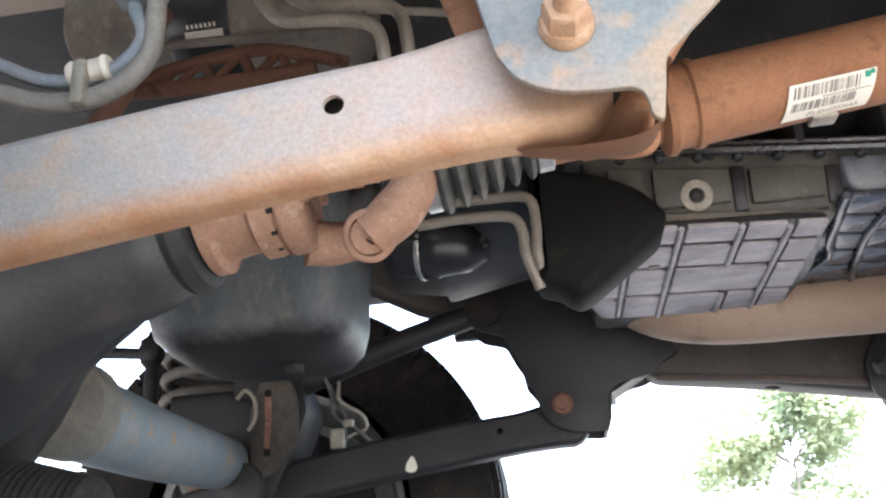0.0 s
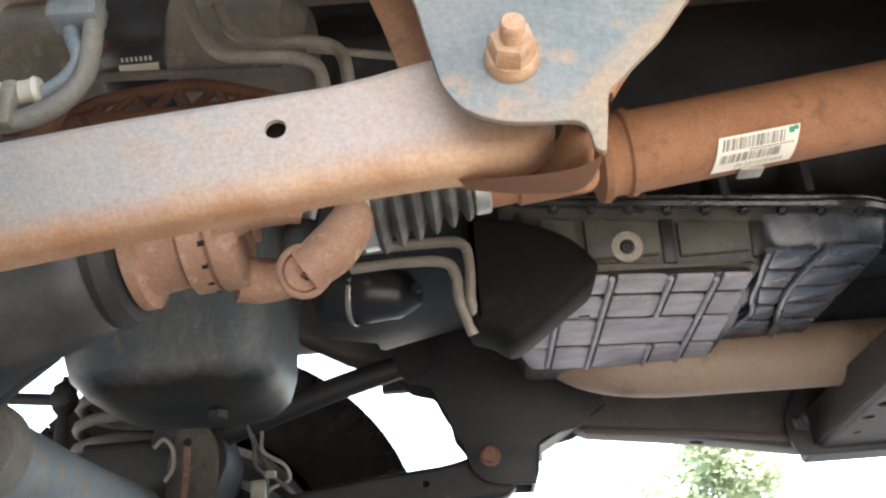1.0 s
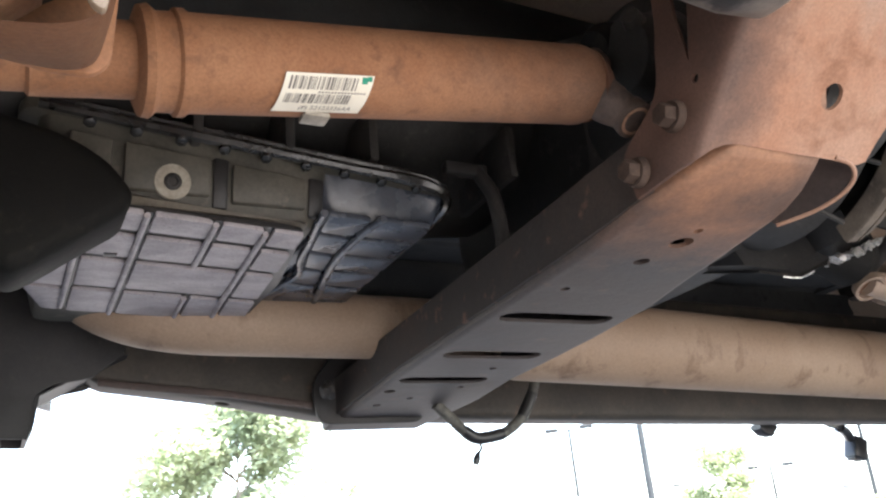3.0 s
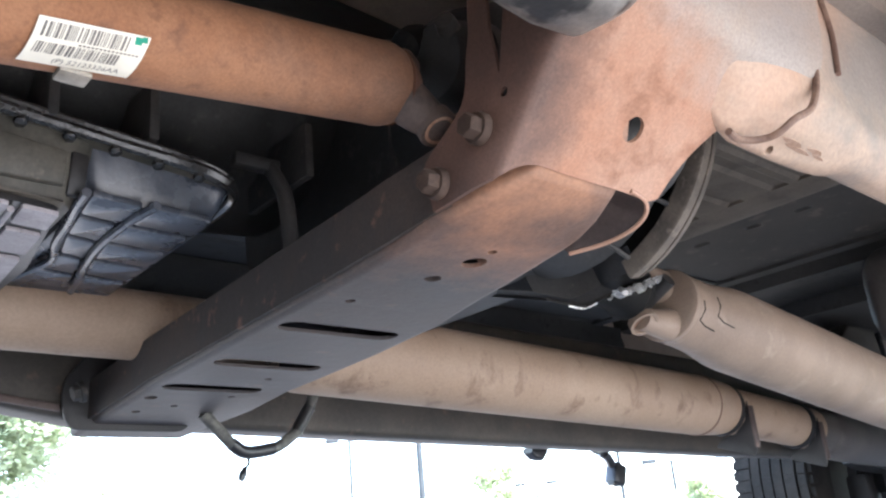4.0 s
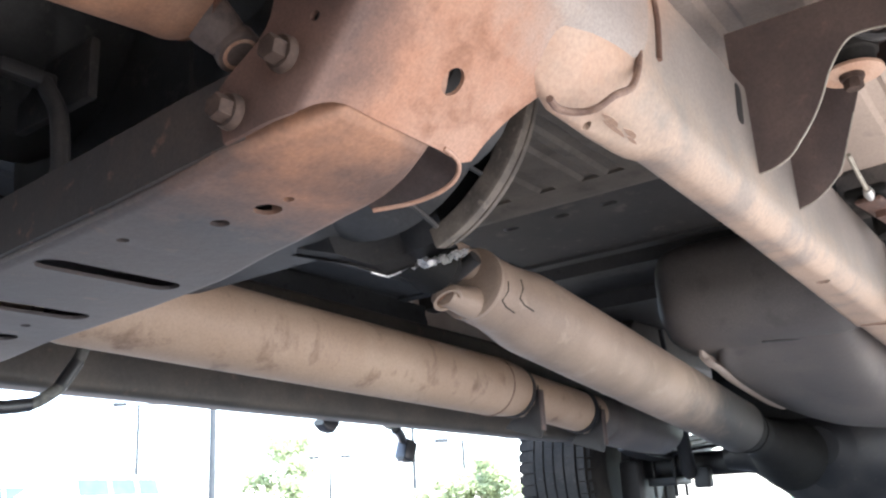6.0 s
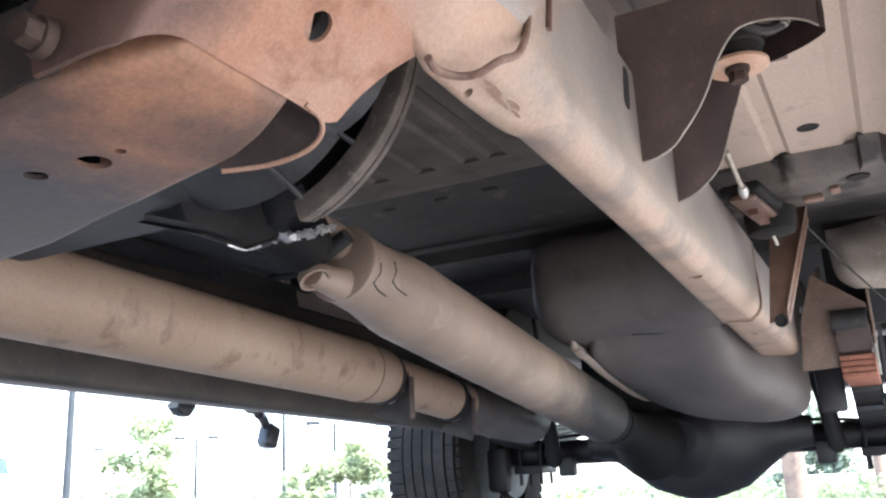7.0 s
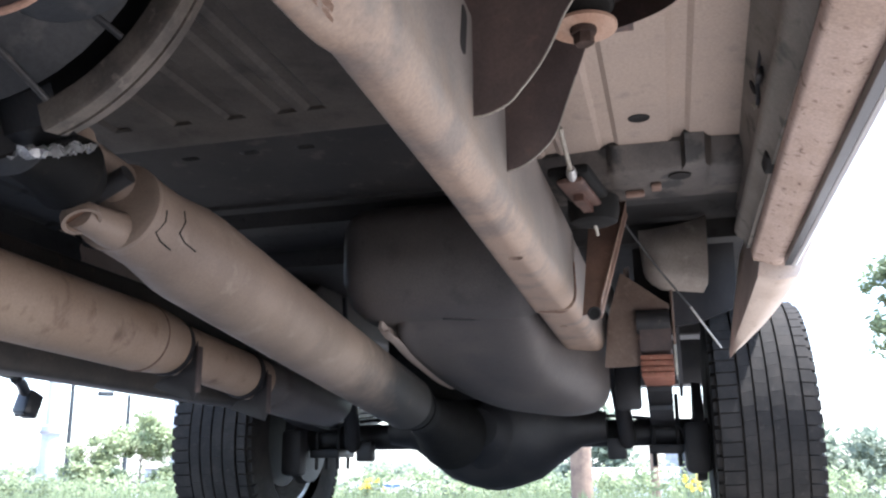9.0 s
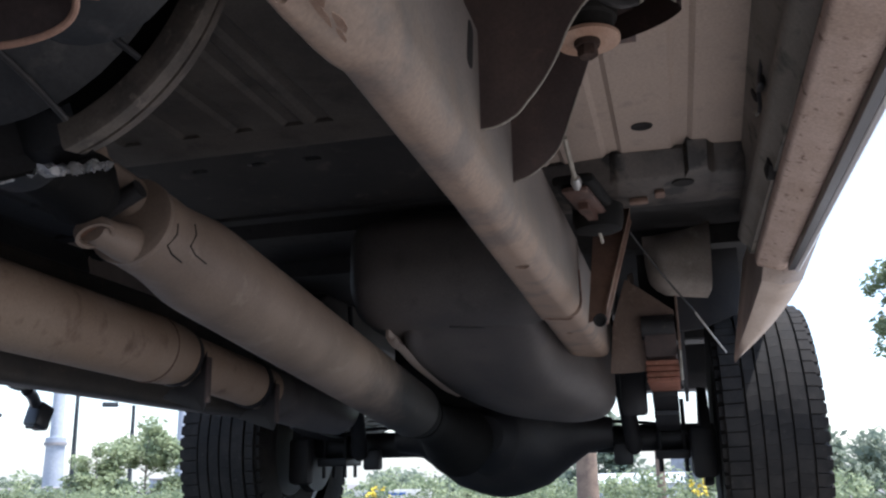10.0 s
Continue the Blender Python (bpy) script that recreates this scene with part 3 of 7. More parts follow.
def crossmember():
    ob = thing("crossmember", (1.0, 0.0, 0.53), "dark rust-stained transmission crossmember with long slots", "crossmember")
    def sect(y):
        x0 = float(np.interp(y, (-0.42, -0.36, -0.32, -0.285, 0.3, 0.52), (0.985, 0.962, 0.940, 0.928, 0.955, 0.955)))
        x1 = float(np.interp(y, (-0.42, -0.39, -0.365, -0.33, -0.30, -0.262, -0.159, -0.083, 0.037, 0.157, 0.35, 0.52), (1.00, 1.028, 1.044, 1.058, 1.066, 1.068, 1.089, 1.110, 1.124, 1.132, 1.14, 1.12)))
        zb = float(np.interp(y, (-0.42, -0.375, -0.35, -0.325, -0.295, -0.26, -0.20, 0.25, 0.52), (0.590, 0.562, 0.551, 0.542, 0.5355, 0.5315, 0.529, 0.524, 0.506)))
        zt = float(np.interp(y, (-0.42, -0.32, -0.27, -0.2, 0.0, 0.25, 0.5), (0.612, 0.590, 0.584, 0.582, 0.580, 0.578, 0.562)))
        return x0, x1, zb, zt
    ys = np.concatenate((np.linspace(-0.42, -0.22, 18), np.linspace(-0.20, 0.52, 25)))
    def walls(a, b):
        rows = []
        for y in ys:
            if a - 1e-6 <= y <= b + 1e-6:
                x0, x1, zb, zt = sect(y)
                rows.append([(x, y, z) for x, z in rounded([(x0, zb), (x1, zb), (x1 - 0.004, zt), (x0 + 0.006, zt)], 0.011, 4)])
        return loft(rows)
    cuts = []
    for ya, xa, xb in ((-0.031, 0.955, 1.090), (0.118, 0.966, 1.095), (0.245, 0.966, 1.092)):
        h = 0.0155
        oval = [(xa + h - h * math.sin(a), ya + h * math.cos(a)) for a in np.linspace(0, math.pi, 7)] + [(xb - h + h * math.sin(a), ya - h * math.cos(a)) for a in np.linspace(0, math.pi, 7)]
        cuts.append(plate(oval, 0.075, XY(0.49)))
    cavity = []
    for y in np.linspace(-0.235, 0.50, 24):
        x0, x1, zb, zt = sect(y)
        cavity.append([(x, y, z) for x, z in rounded([(x0 + 0.005, zb + 0.0035), (x1 - 0.005, zb + 0.0035), (x1 - 0.008, zt - 0.004), (x0 + 0.010, zt - 0.004)], 0.009, 3)])
    for x, y, r in ((1.007, -0.240, 0.0105), (1.000, -0.197, 0.0075), (1.005, -0.236 - 0.027, 0.004), (0.973, -0.119, 0.005), (1.066, 0.182, 0.005), (1.075, -0.27, 0.004), (0.975, 0.30, 0.008), (1.02, 0.335, 0.005),
                    (0.985, 0.37, 0.006), (1.07, 0.28, 0.005)):
        cuts.append(lathe((x, y, 0.48), ZUP, [(0, r), (0.085, r)], 16))
    def trim(b):
        """Cut off what would poke through the saddle."""
        bmesh.ops.bisect_plane(b, geom=b.verts[:] + b.edges[:] + b.faces[:], plane_co=(1.0, -0.389, 0.590), plane_no=(0, -1.03, -1), clear_outer=True)
        bmesh.ops.holes_fill(b, edges=b.edges[:])
        return b
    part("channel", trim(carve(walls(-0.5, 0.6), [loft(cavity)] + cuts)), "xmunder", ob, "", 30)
    # front wall, a darker plate lapped over the channel
    rows = []
    for y in np.linspace(-0.30, 0.50, 14):
        x0, x1, zb, zt = sect(y)
        rows.append([(x0 - 0.004, y, zb + 0.006), (x0 - 0.004, y, zt + 0.002), (x0 - 0.0005, y, zt + 0.002), (x0 - 0.0005, y, zb + 0.006)])
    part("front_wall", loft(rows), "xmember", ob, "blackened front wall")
    # curled open end behind the saddle
    rim = [(1.066, -0.288, 0.5325), (1.078, -0.315, 0.5345), (1.083, -0.338, 0.539), (1.083, -0.352, 0.546), (1.074, -0.360, 0.553), (1.058, -0.360, 0.558)]
    line = smooth_line(rim, 4)
    b = loft([[(x, y, z), (x - 0.006, y + 0.006, z + 0.010 * k), (x - 0.020, y + 0.014, z + 0.022 * k), (x - 0.035, y + 0.020, z + 0.028 * k)]
              for k, (x, y, z) in zip(np.interp(np.linspace(0, 1, len(line)), (0, 0.5, 1), (1, 0.9, 0.15)), line)], closed=False)
    bmesh.ops.solidify(b, geom=b.faces[:], thickness=0.002)
    part("curled_end", b, "leafdark", ob, "dark curled channel end")
    part("end_rim", tube(rim, 0.0018, 8, k=4), "saddle", ob, "bright worn rim")
    # far end bracket onto the far rail
    part("end_bracket", plate(rounded([(0.925, 0.503), (1.09, 0.503), (1.11, 0.60), (0.96, 0.62), (0.915, 0.56)], 0.02), 0.008, XZ(0.440), 0.002), "blacked", ob)
    hexbolt((0.93, 0.40, 0.545), (-1, 0, -0.3), 0.018, 0.010, 0.014, ob, "cast")
    return ob


def saddle():
    """One pressed sheet: a front plate that bends round into a sloping outer plate."""
    ob = thing("frame_saddle", (1.0, -0.39, 0.58), "orange-brown rusty steel saddle bracket bolted over the crossmember end", "bracket")
    def row(y0, z0, yb, zb, yo, x2, x3):
        """From the front plate's inner edge (y0, z0) past the bend (yb, zb) to the outer plate at yo."""
        zo = 0.588 - (yo + 0.389) * 1.03 if yo > -0.46 else zb
        return [(0.926, y0, z0), (0.926, y0 + (yb - y0) * 0.35, z0 + (zb - z0) * 0.35), (0.926, y0 + (yb - y0) * 0.7, z0 + (zb - z0) * 0.7), (0.930, yb, zb), (0.941, yb * 0.4 + yo * 0.6, zb * 0.4 + zo * 0.6),
                (0.958, yo, zo), (0.99, yo, zo), (1.03, yo, zo), ((1.03 + x2) / 2, yo, zo), (x2, yo + 0.001, zo - 0.001), (x3, yo - 0.002, zo + 0.002)]
    rows = [row(-0.288, 0.541, -0.348, 0.545, -0.358, 1.080, 1.091), row(-0.284, 0.560, -0.360, 0.560, -0.374, 1.086, 1.096), row(-0.284, 0.580, -0.374, 0.578, -0.392, 1.098, 1.108),
            row(-0.325, 0.606, -0.395, 0.602, -0.414, 1.120, 1.132), row(-0.335, 0.640, -0.425, 0.636, -0.436, 1.150, 1.164), row(-0.340, 0.662, -0.442, 0.655, -0.456, 1.180, 1.205), row(-0.345, 0.730, -0.462, 0.725, -0.462, 1.19, 1.215), row(-0.345, 0.80, -0.464, 0.79, -0.464, 1.19, 1.215)]
    cols = [smooth_line([r[k] for r in rows], 5) for k in range(11)]
    grid = [smooth_line([c[k] for c in cols], 3) for k in range(len(cols[0]))]
    b = loft(grid, closed=False)
    bmesh.ops.recalc_face_normals(b, faces=b.faces)
    bmesh.ops.solidify(b, geom=b.faces[:], thickness=0.0032)
    b = carve(b, [lathe((1.031, -0.389 - 0.03, 0.588 - 0.03), (0, 1, 1), [(0, 0.0098), (0.08, 0.0098)], 22),
                  plate([(-0.364, 0.612), (-0.375, 0.66), (-0.384, 0.695), (-0.360, 0.695), (-0.359, 0.65)], 0.03, YZ(0.91)), lathe((0.91, -0.366, 0.598), (1, 0, 0), [(0, 0.0035), (0.03, 0.0035)], 12)])
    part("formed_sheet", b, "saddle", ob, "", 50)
    # black disc paints the shade behind the sheet's round hole
    part("cavity", lathe((1.031, -0.376, 0.601), (0, 1, 1.03), [(0, 0.016), (0.002, 0.016)], 20), "hole", ob, "black disc for the shaded inside of the bracket")
    hexbolt((0.9215, -0.346, 0.578), (-1, 0, 0), 0.0150, 0.011, 0.0115, ob, "boltbrown")
    hexbolt((0.9215, -0.301, 0.556), (-1, 0, 0), 0.0150, 0.011, 0.0115, ob, "boltbrown")
    return ob


# ---- front suspension ----
def control_arm(s):
    near = s < 0
    fy = -0.49 if near else 0.445
    ob = thing("control_arm", (0.35, fy, 0.48), "stamped lower control arm, grey steel with orange rusty underside" if near else "dark stamped lower control arm in shade with a yellow paint dot", "control arm", "lower control arms")
    d = 1 if near else 1
    inn = fy + (0.020 if near else 0.04)
    top = lambda x: float(np.interp(x, (-0.1, 0.10, 0.225, 0.312, 0.37, 0.424, 0.465, 0.53), (0.452, 0.492, 0.512, 0.5225, 0.5275, 0.532, 0.542, 0.550)))
    bot = lambda x: float(np.interp(x, (-0.1, 0.10, 0.225, 0.315, 0.42, 0.47, 0.502, 0.513, 0.522), (0.394, 0.431, 0.4495, 0.4615, 0.4745, 0.4785, 0.4790, 0.4835, 0.4930)))
    xs = list(np.linspace(-0.1, 0.48, 28)) + [0.49, 0.50, 0.506, 0.512, 0.517, 0.5215]
    b = bmesh.new()
    web = [(x, bot(x) + 0.010) for x in xs] + [(x, top(x) - 0.008) for x in reversed(xs)]
    w = carve(plate(web, 0.003, XZ(fy)), [lathe((0.393, fy - 0.01, 0.506), (0, 1, 0), [(0, 0.0052), (0.03, 0.0052)], 20)])
    # the far arm is coloured black for its shade
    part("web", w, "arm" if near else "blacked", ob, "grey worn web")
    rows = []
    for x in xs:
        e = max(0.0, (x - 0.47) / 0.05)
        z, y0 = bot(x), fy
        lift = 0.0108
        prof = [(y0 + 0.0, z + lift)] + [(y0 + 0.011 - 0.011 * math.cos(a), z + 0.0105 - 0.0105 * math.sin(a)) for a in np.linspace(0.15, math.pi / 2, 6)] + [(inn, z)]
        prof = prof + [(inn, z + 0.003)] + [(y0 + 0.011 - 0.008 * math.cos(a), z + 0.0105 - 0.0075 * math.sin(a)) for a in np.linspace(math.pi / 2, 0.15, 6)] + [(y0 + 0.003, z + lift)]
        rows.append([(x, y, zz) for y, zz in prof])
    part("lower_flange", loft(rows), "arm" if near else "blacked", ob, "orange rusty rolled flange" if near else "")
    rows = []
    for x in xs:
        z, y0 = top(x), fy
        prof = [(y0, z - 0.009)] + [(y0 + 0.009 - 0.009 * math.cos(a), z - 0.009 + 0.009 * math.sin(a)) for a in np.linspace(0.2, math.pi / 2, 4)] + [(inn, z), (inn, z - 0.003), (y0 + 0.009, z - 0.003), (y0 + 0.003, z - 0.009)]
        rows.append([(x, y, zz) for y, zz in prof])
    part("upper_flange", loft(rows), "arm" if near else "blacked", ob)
    part("bushing", lathe((0.507, fy + 0.0035, 0.531), (0, 1, 0), [(0, 0.020), (0.002, 0.026), (0.042, 0.026), (0.044, 0.020)], 24), "rubber", ob, "black rubber bushing")
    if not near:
        # black disc paints the shade seen through the arm's hole
        part("hole_shade_disc", lathe((0.393, fy + 0.02, 0.506), (0, 1, 0), [(0, 0.012), (0.002, 0.012)], 16), "hole", ob)
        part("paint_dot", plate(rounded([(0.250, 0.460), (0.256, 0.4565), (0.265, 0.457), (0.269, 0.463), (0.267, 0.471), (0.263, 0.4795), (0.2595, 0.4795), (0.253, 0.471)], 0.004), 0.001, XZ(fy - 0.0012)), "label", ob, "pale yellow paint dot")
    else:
        # the same painted hole shade on the near arm
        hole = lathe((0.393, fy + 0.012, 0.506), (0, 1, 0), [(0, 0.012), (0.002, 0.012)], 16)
        part("hole_shade_disc", hole, "hole", ob)
    return ob


def arm_bracket(s):
    near = s < 0
    if near:
        ob = thing("arm_bracket", (0.52, -0.46, 0.53), "blue-grey steel frame bracket with rusty edges clamping the control arm", "bracket", "control arm brackets")
        out = [(0.40, 0.72), (0.445, 0.60), (0.462, 0.552), (0.4665, 0.528), (0.4715, 0.505), (0.4785, 0.493), (0.488, 0.4865), (0.499, 0.4828), (0.513, 0.4815), (0.526, 0.4812), (0.5305, 0.479), (0.5325, 0.4735), (0.5325, 0.467), (0.5375, 0.4635), (0.5405, 0.48), (0.5425, 0.494), (0.570, 0.520), (0.63, 0.60), (0.70, 0.72)]
        part("outer_plate", plate(rounded(out, 0.004, 3), 0.0042, XZ(-0.5142), 0.0012), "bracket", ob)
        inner = [(0.40, 0.72), (0.44, 0.60), (0.456, 0.54), (0.462, 0.512), (0.471, 0.498), (0.485, 0.493), (0.50, 0.489), (0.525, 0.484), (0.540, 0.484), (0.546, 0.49), (0.548, 0.52), (0.546, 0.60), (0.56, 0.72)]
        part("inner_plate", plate(rounded(inner, 0.004, 3), 0.004, XZ(-0.445), 0.001), "rust", ob)
        rows = []
        for z, x, yi in ((0.494, 0.5445, -0.446), (0.50, 0.5485, -0.446), (0.515, 0.560, -0.490), (0.525, 0.572, -0.502), (0.60, 0.63, -0.502), (0.72, 0.70, -0.502)):
            rows.append([(x - 0.004, -0.5135, z), (x, -0.5128, z), (x + 0.001, -0.508, z), (x + 0.001, yi, z + (yi + 0.5135) * 0.35), (x - 0.003, yi, z + (yi + 0.5135) * 0.35), (x - 0.003, -0.508, z)])
        part("rear_web", loft(rows), "rust", ob, "rusty rear web")
        # trough under the arm's end, curling up into the rear web
        near = smooth_line([(0.468, -0.470, 0.4830), (0.482, -0.483, 0.4745), (0.500, -0.495, 0.4670), (0.517, -0.503, 0.4630), (0.529, -0.507, 0.4630), (0.5365, -0.5095, 0.4670), (0.5405, -0.5115, 0.4770), (0.5440, -0.5125, 0.4945)], 4)
        back = smooth_line([(0.470, -0.448, 0.4940), (0.485, -0.448, 0.4880), (0.500, -0.448, 0.4845), (0.518, -0.448, 0.4825), (0.531, -0.448, 0.4825), (0.5395, -0.448, 0.4865), (0.5430, -0.448, 0.4960), (0.5455, -0.448, 0.5100)], 4)
        b = loft([[p, p + (q - p) * 0.33 + Vector((0, 0, -0.0025)), p + (q - p) * 0.66 + Vector((0, 0, -0.0025)), q] for p, q in zip(near, back)], closed=False)
        bmesh.ops.solidify(b, geom=b.faces[:], thickness=0.0032)
        part("trough", b, "rust", ob, "rusty curled trough", 55)
        hexbolt((0.503, -0.5145, 0.5145), (0, -1, 0), 0.0185, 0.012, 0.0122, ob, "nut", "nut", 0.014, "rusty flanged nut on a threaded stud")
    else:
        ob = thing("arm_bracket", (0.50, 0.44, 0.54), "shade-blackened frame bracket with a rusty bolt holding the far control arm", "bracket", "control arm brackets")
        out = [(0.30, 0.80), (0.33, 0.70), (0.375, 0.655), (0.410, 0.645), (0.425, 0.612), (0.433, 0.60), (0.437, 0.575), (0.452, 0.555), (0.460, 0.520), (0.475, 0.503), (0.50, 0.494), (0.545, 0.492), (0.551, 0.497), (0.556, 0.545), (0.575, 0.558), (0.62, 0.567), (0.66, 0.60), (0.66, 0.80)]
        # far bracket plates are black to paint their shade
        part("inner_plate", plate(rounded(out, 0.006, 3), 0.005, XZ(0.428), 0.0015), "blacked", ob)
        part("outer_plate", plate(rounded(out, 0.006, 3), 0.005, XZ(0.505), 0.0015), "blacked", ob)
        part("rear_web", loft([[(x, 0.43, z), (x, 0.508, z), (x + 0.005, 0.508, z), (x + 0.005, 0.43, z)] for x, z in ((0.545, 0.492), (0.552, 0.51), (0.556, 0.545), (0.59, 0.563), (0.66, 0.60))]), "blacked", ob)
        hexbolt((0.488, 0.4275, 0.535), (0, -1, 0), 0.022, 0.012, 0.016, ob, "leafrust", "bolt", 0, "rusty bolt head")
    return ob


def upper_arm():
    ob = thing("upper_control_arm", (0.25, 0.45, 0.65), "black tubular upper control arm behind the sump", "control arm")
    b = tube([(0.02, 0.47, 0.585), (0.15, 0.45, 0.622), (0.26, 0.44, 0.655), (0.37, 0.44, 0.685)], 0.019, 14)
    part("tube", b, "blacked", ob)
    part("bushing", lathe((0.385, 0.415, 0.69), (0, 1, 0), [(0, 0.02), (0.004, 0.03), (0.05, 0.03), (0.054, 0.02)], 20), "rubber", ob)
    return ob


def wheel(x, y, z, s, label, rear):
    """A road wheel: s is +1 when its outer face looks to +y."""
    ob = thing("wheel", (x, y, z), label, "wheel", "road wheels")
    W, R = 0.272, 0.41
    half = [(-0.136, 0.25), (-0.146, 0.29), (-0.148, 0.335), (-0.142, 0.375), (-0.132, 0.393), (-0.120, 0.398), (-0.06, 0.400), (0.0, 0.4005)]
    prof = half + [(-a, r) for a, r in reversed(half[:-1])]
    tyre = part("tyre", lathe((x, y, z), (0, 1, 0), prof + [(0.115, 0.235), (-0.115, 0.235)], 72, caps=False), "rubber", ob, "black all-terrain tyre")
    # tread: five ribs of blocks, lugs wrapping the shoulders
    b = bmesh.new()
    rnd = random.Random(7)
    N = 64
    def block(y0, y1, a0, a1, r0, r1, skew):
        vs = []
        for r, t in ((r0, 0.0), (r1, 0.007)):
            for yy, aa in ((y0, a0), (y1, a0 + skew), (y1, a1 + skew), (y0, a1)):
                da = (a1 - a0) * t * (1 if aa in (a0, a0 + skew) else -1)
                vs.append(b.verts.new((x + r * math.cos(aa + da), y + yy, z + r * math.sin(aa + da))))
        for f in ((4, 5, 6, 7), (0, 1, 5, 4), (1, 2, 6, 5), (2, 3, 7, 6), (3, 0, 4, 7)):
            b.faces.new([vs[i] for i in f])
    for i in range(N):
        a = 2 * math.pi * i / N
        st = 2 * math.pi / N
        for k, (y0, y1) in enumerate(((-0.092, -0.052), (-0.046, -0.012), (-0.006, 0.028), (0.034, 0.066))):
            off = st * (0.5 if k % 2 else 0.0)
            yo = (y0 + y1) / 2
            block(y0, y1, a + off + st * 0.001, a + off + st * 0.999, 0.398, 0.4122 - 0.02 * yo * yo, st * (0.16 if k % 2 else -0.10))
        for sg in (-1, 1):
            ya, yb = (0.073, 0.128) if sg > 0 else (-0.128, -0.099)
            block(ya, yb, a + st * 0.04, a + st * 0.96, 0.396, 0.4085, st * 0.05 * sg)
            yc = 0.1440 * sg
            block(min(0.125 * sg, yc), max(0.125 * sg, yc), a + st * 0.14, a + st * 0.86, 0.365, 0.395, 0)
    part("tread", b, "rubber", tyre, "worn tread blocks", 20)
    part("rim", lathe((x, y, z), (0, 1, 0), [(-0.11, 0.236), (-0.105, 0.222), (-0.02, 0.20), (0.05 * s, 0.19), (0.11, 0.222), (0.115, 0.236)], 40, caps=False), "steel", ob, "grey steel rim")
    b = lathe((x, y + 0.03 * s, z), (0, 1, 0), [(-0.012, 0.20), (0.012, 0.20)], 36)
    part("disc_web", b, "steel", ob)
    b = lathe((x, y - 0.06 * s, z), (0, 1, 0), [(-0.018, 0.06), (-0.016, 0.17), (0.016, 0.17), (0.018, 0.06)], 36)
    part("brake_disc", b, "cast", ob, "dark brake disc")
    return ob


def coil_spring(cx, cy, z0, z1, label):
    ob = thing("coil_spring", (cx, cy, z0), label, "coil spring")
    turns = 6.2
    pts = [(cx + 0.068 * math.cos(t), cy + 0.068 * math.sin(t), z0 + (z1 - z0) * t / (2 * math.pi * turns)) for t in np.linspace(0, 2 * math.pi * turns, 120)]
    part("wire", tube(pts, 0.0095, 10, k=1), "coil", ob)
    part("lower_seat", lathe((cx, cy, z0 - 0.03), ZUP, [(0, 0.06), (0.004, 0.085), (0.018, 0.085), (0.022, 0.05)], 26), "cast", ob)
    part("upper_seat", lathe((cx, cy, z1), ZUP, [(0, 0.075), (0.02, 0.08), (0.05, 0.06)], 26), "blacked", ob)
    return ob


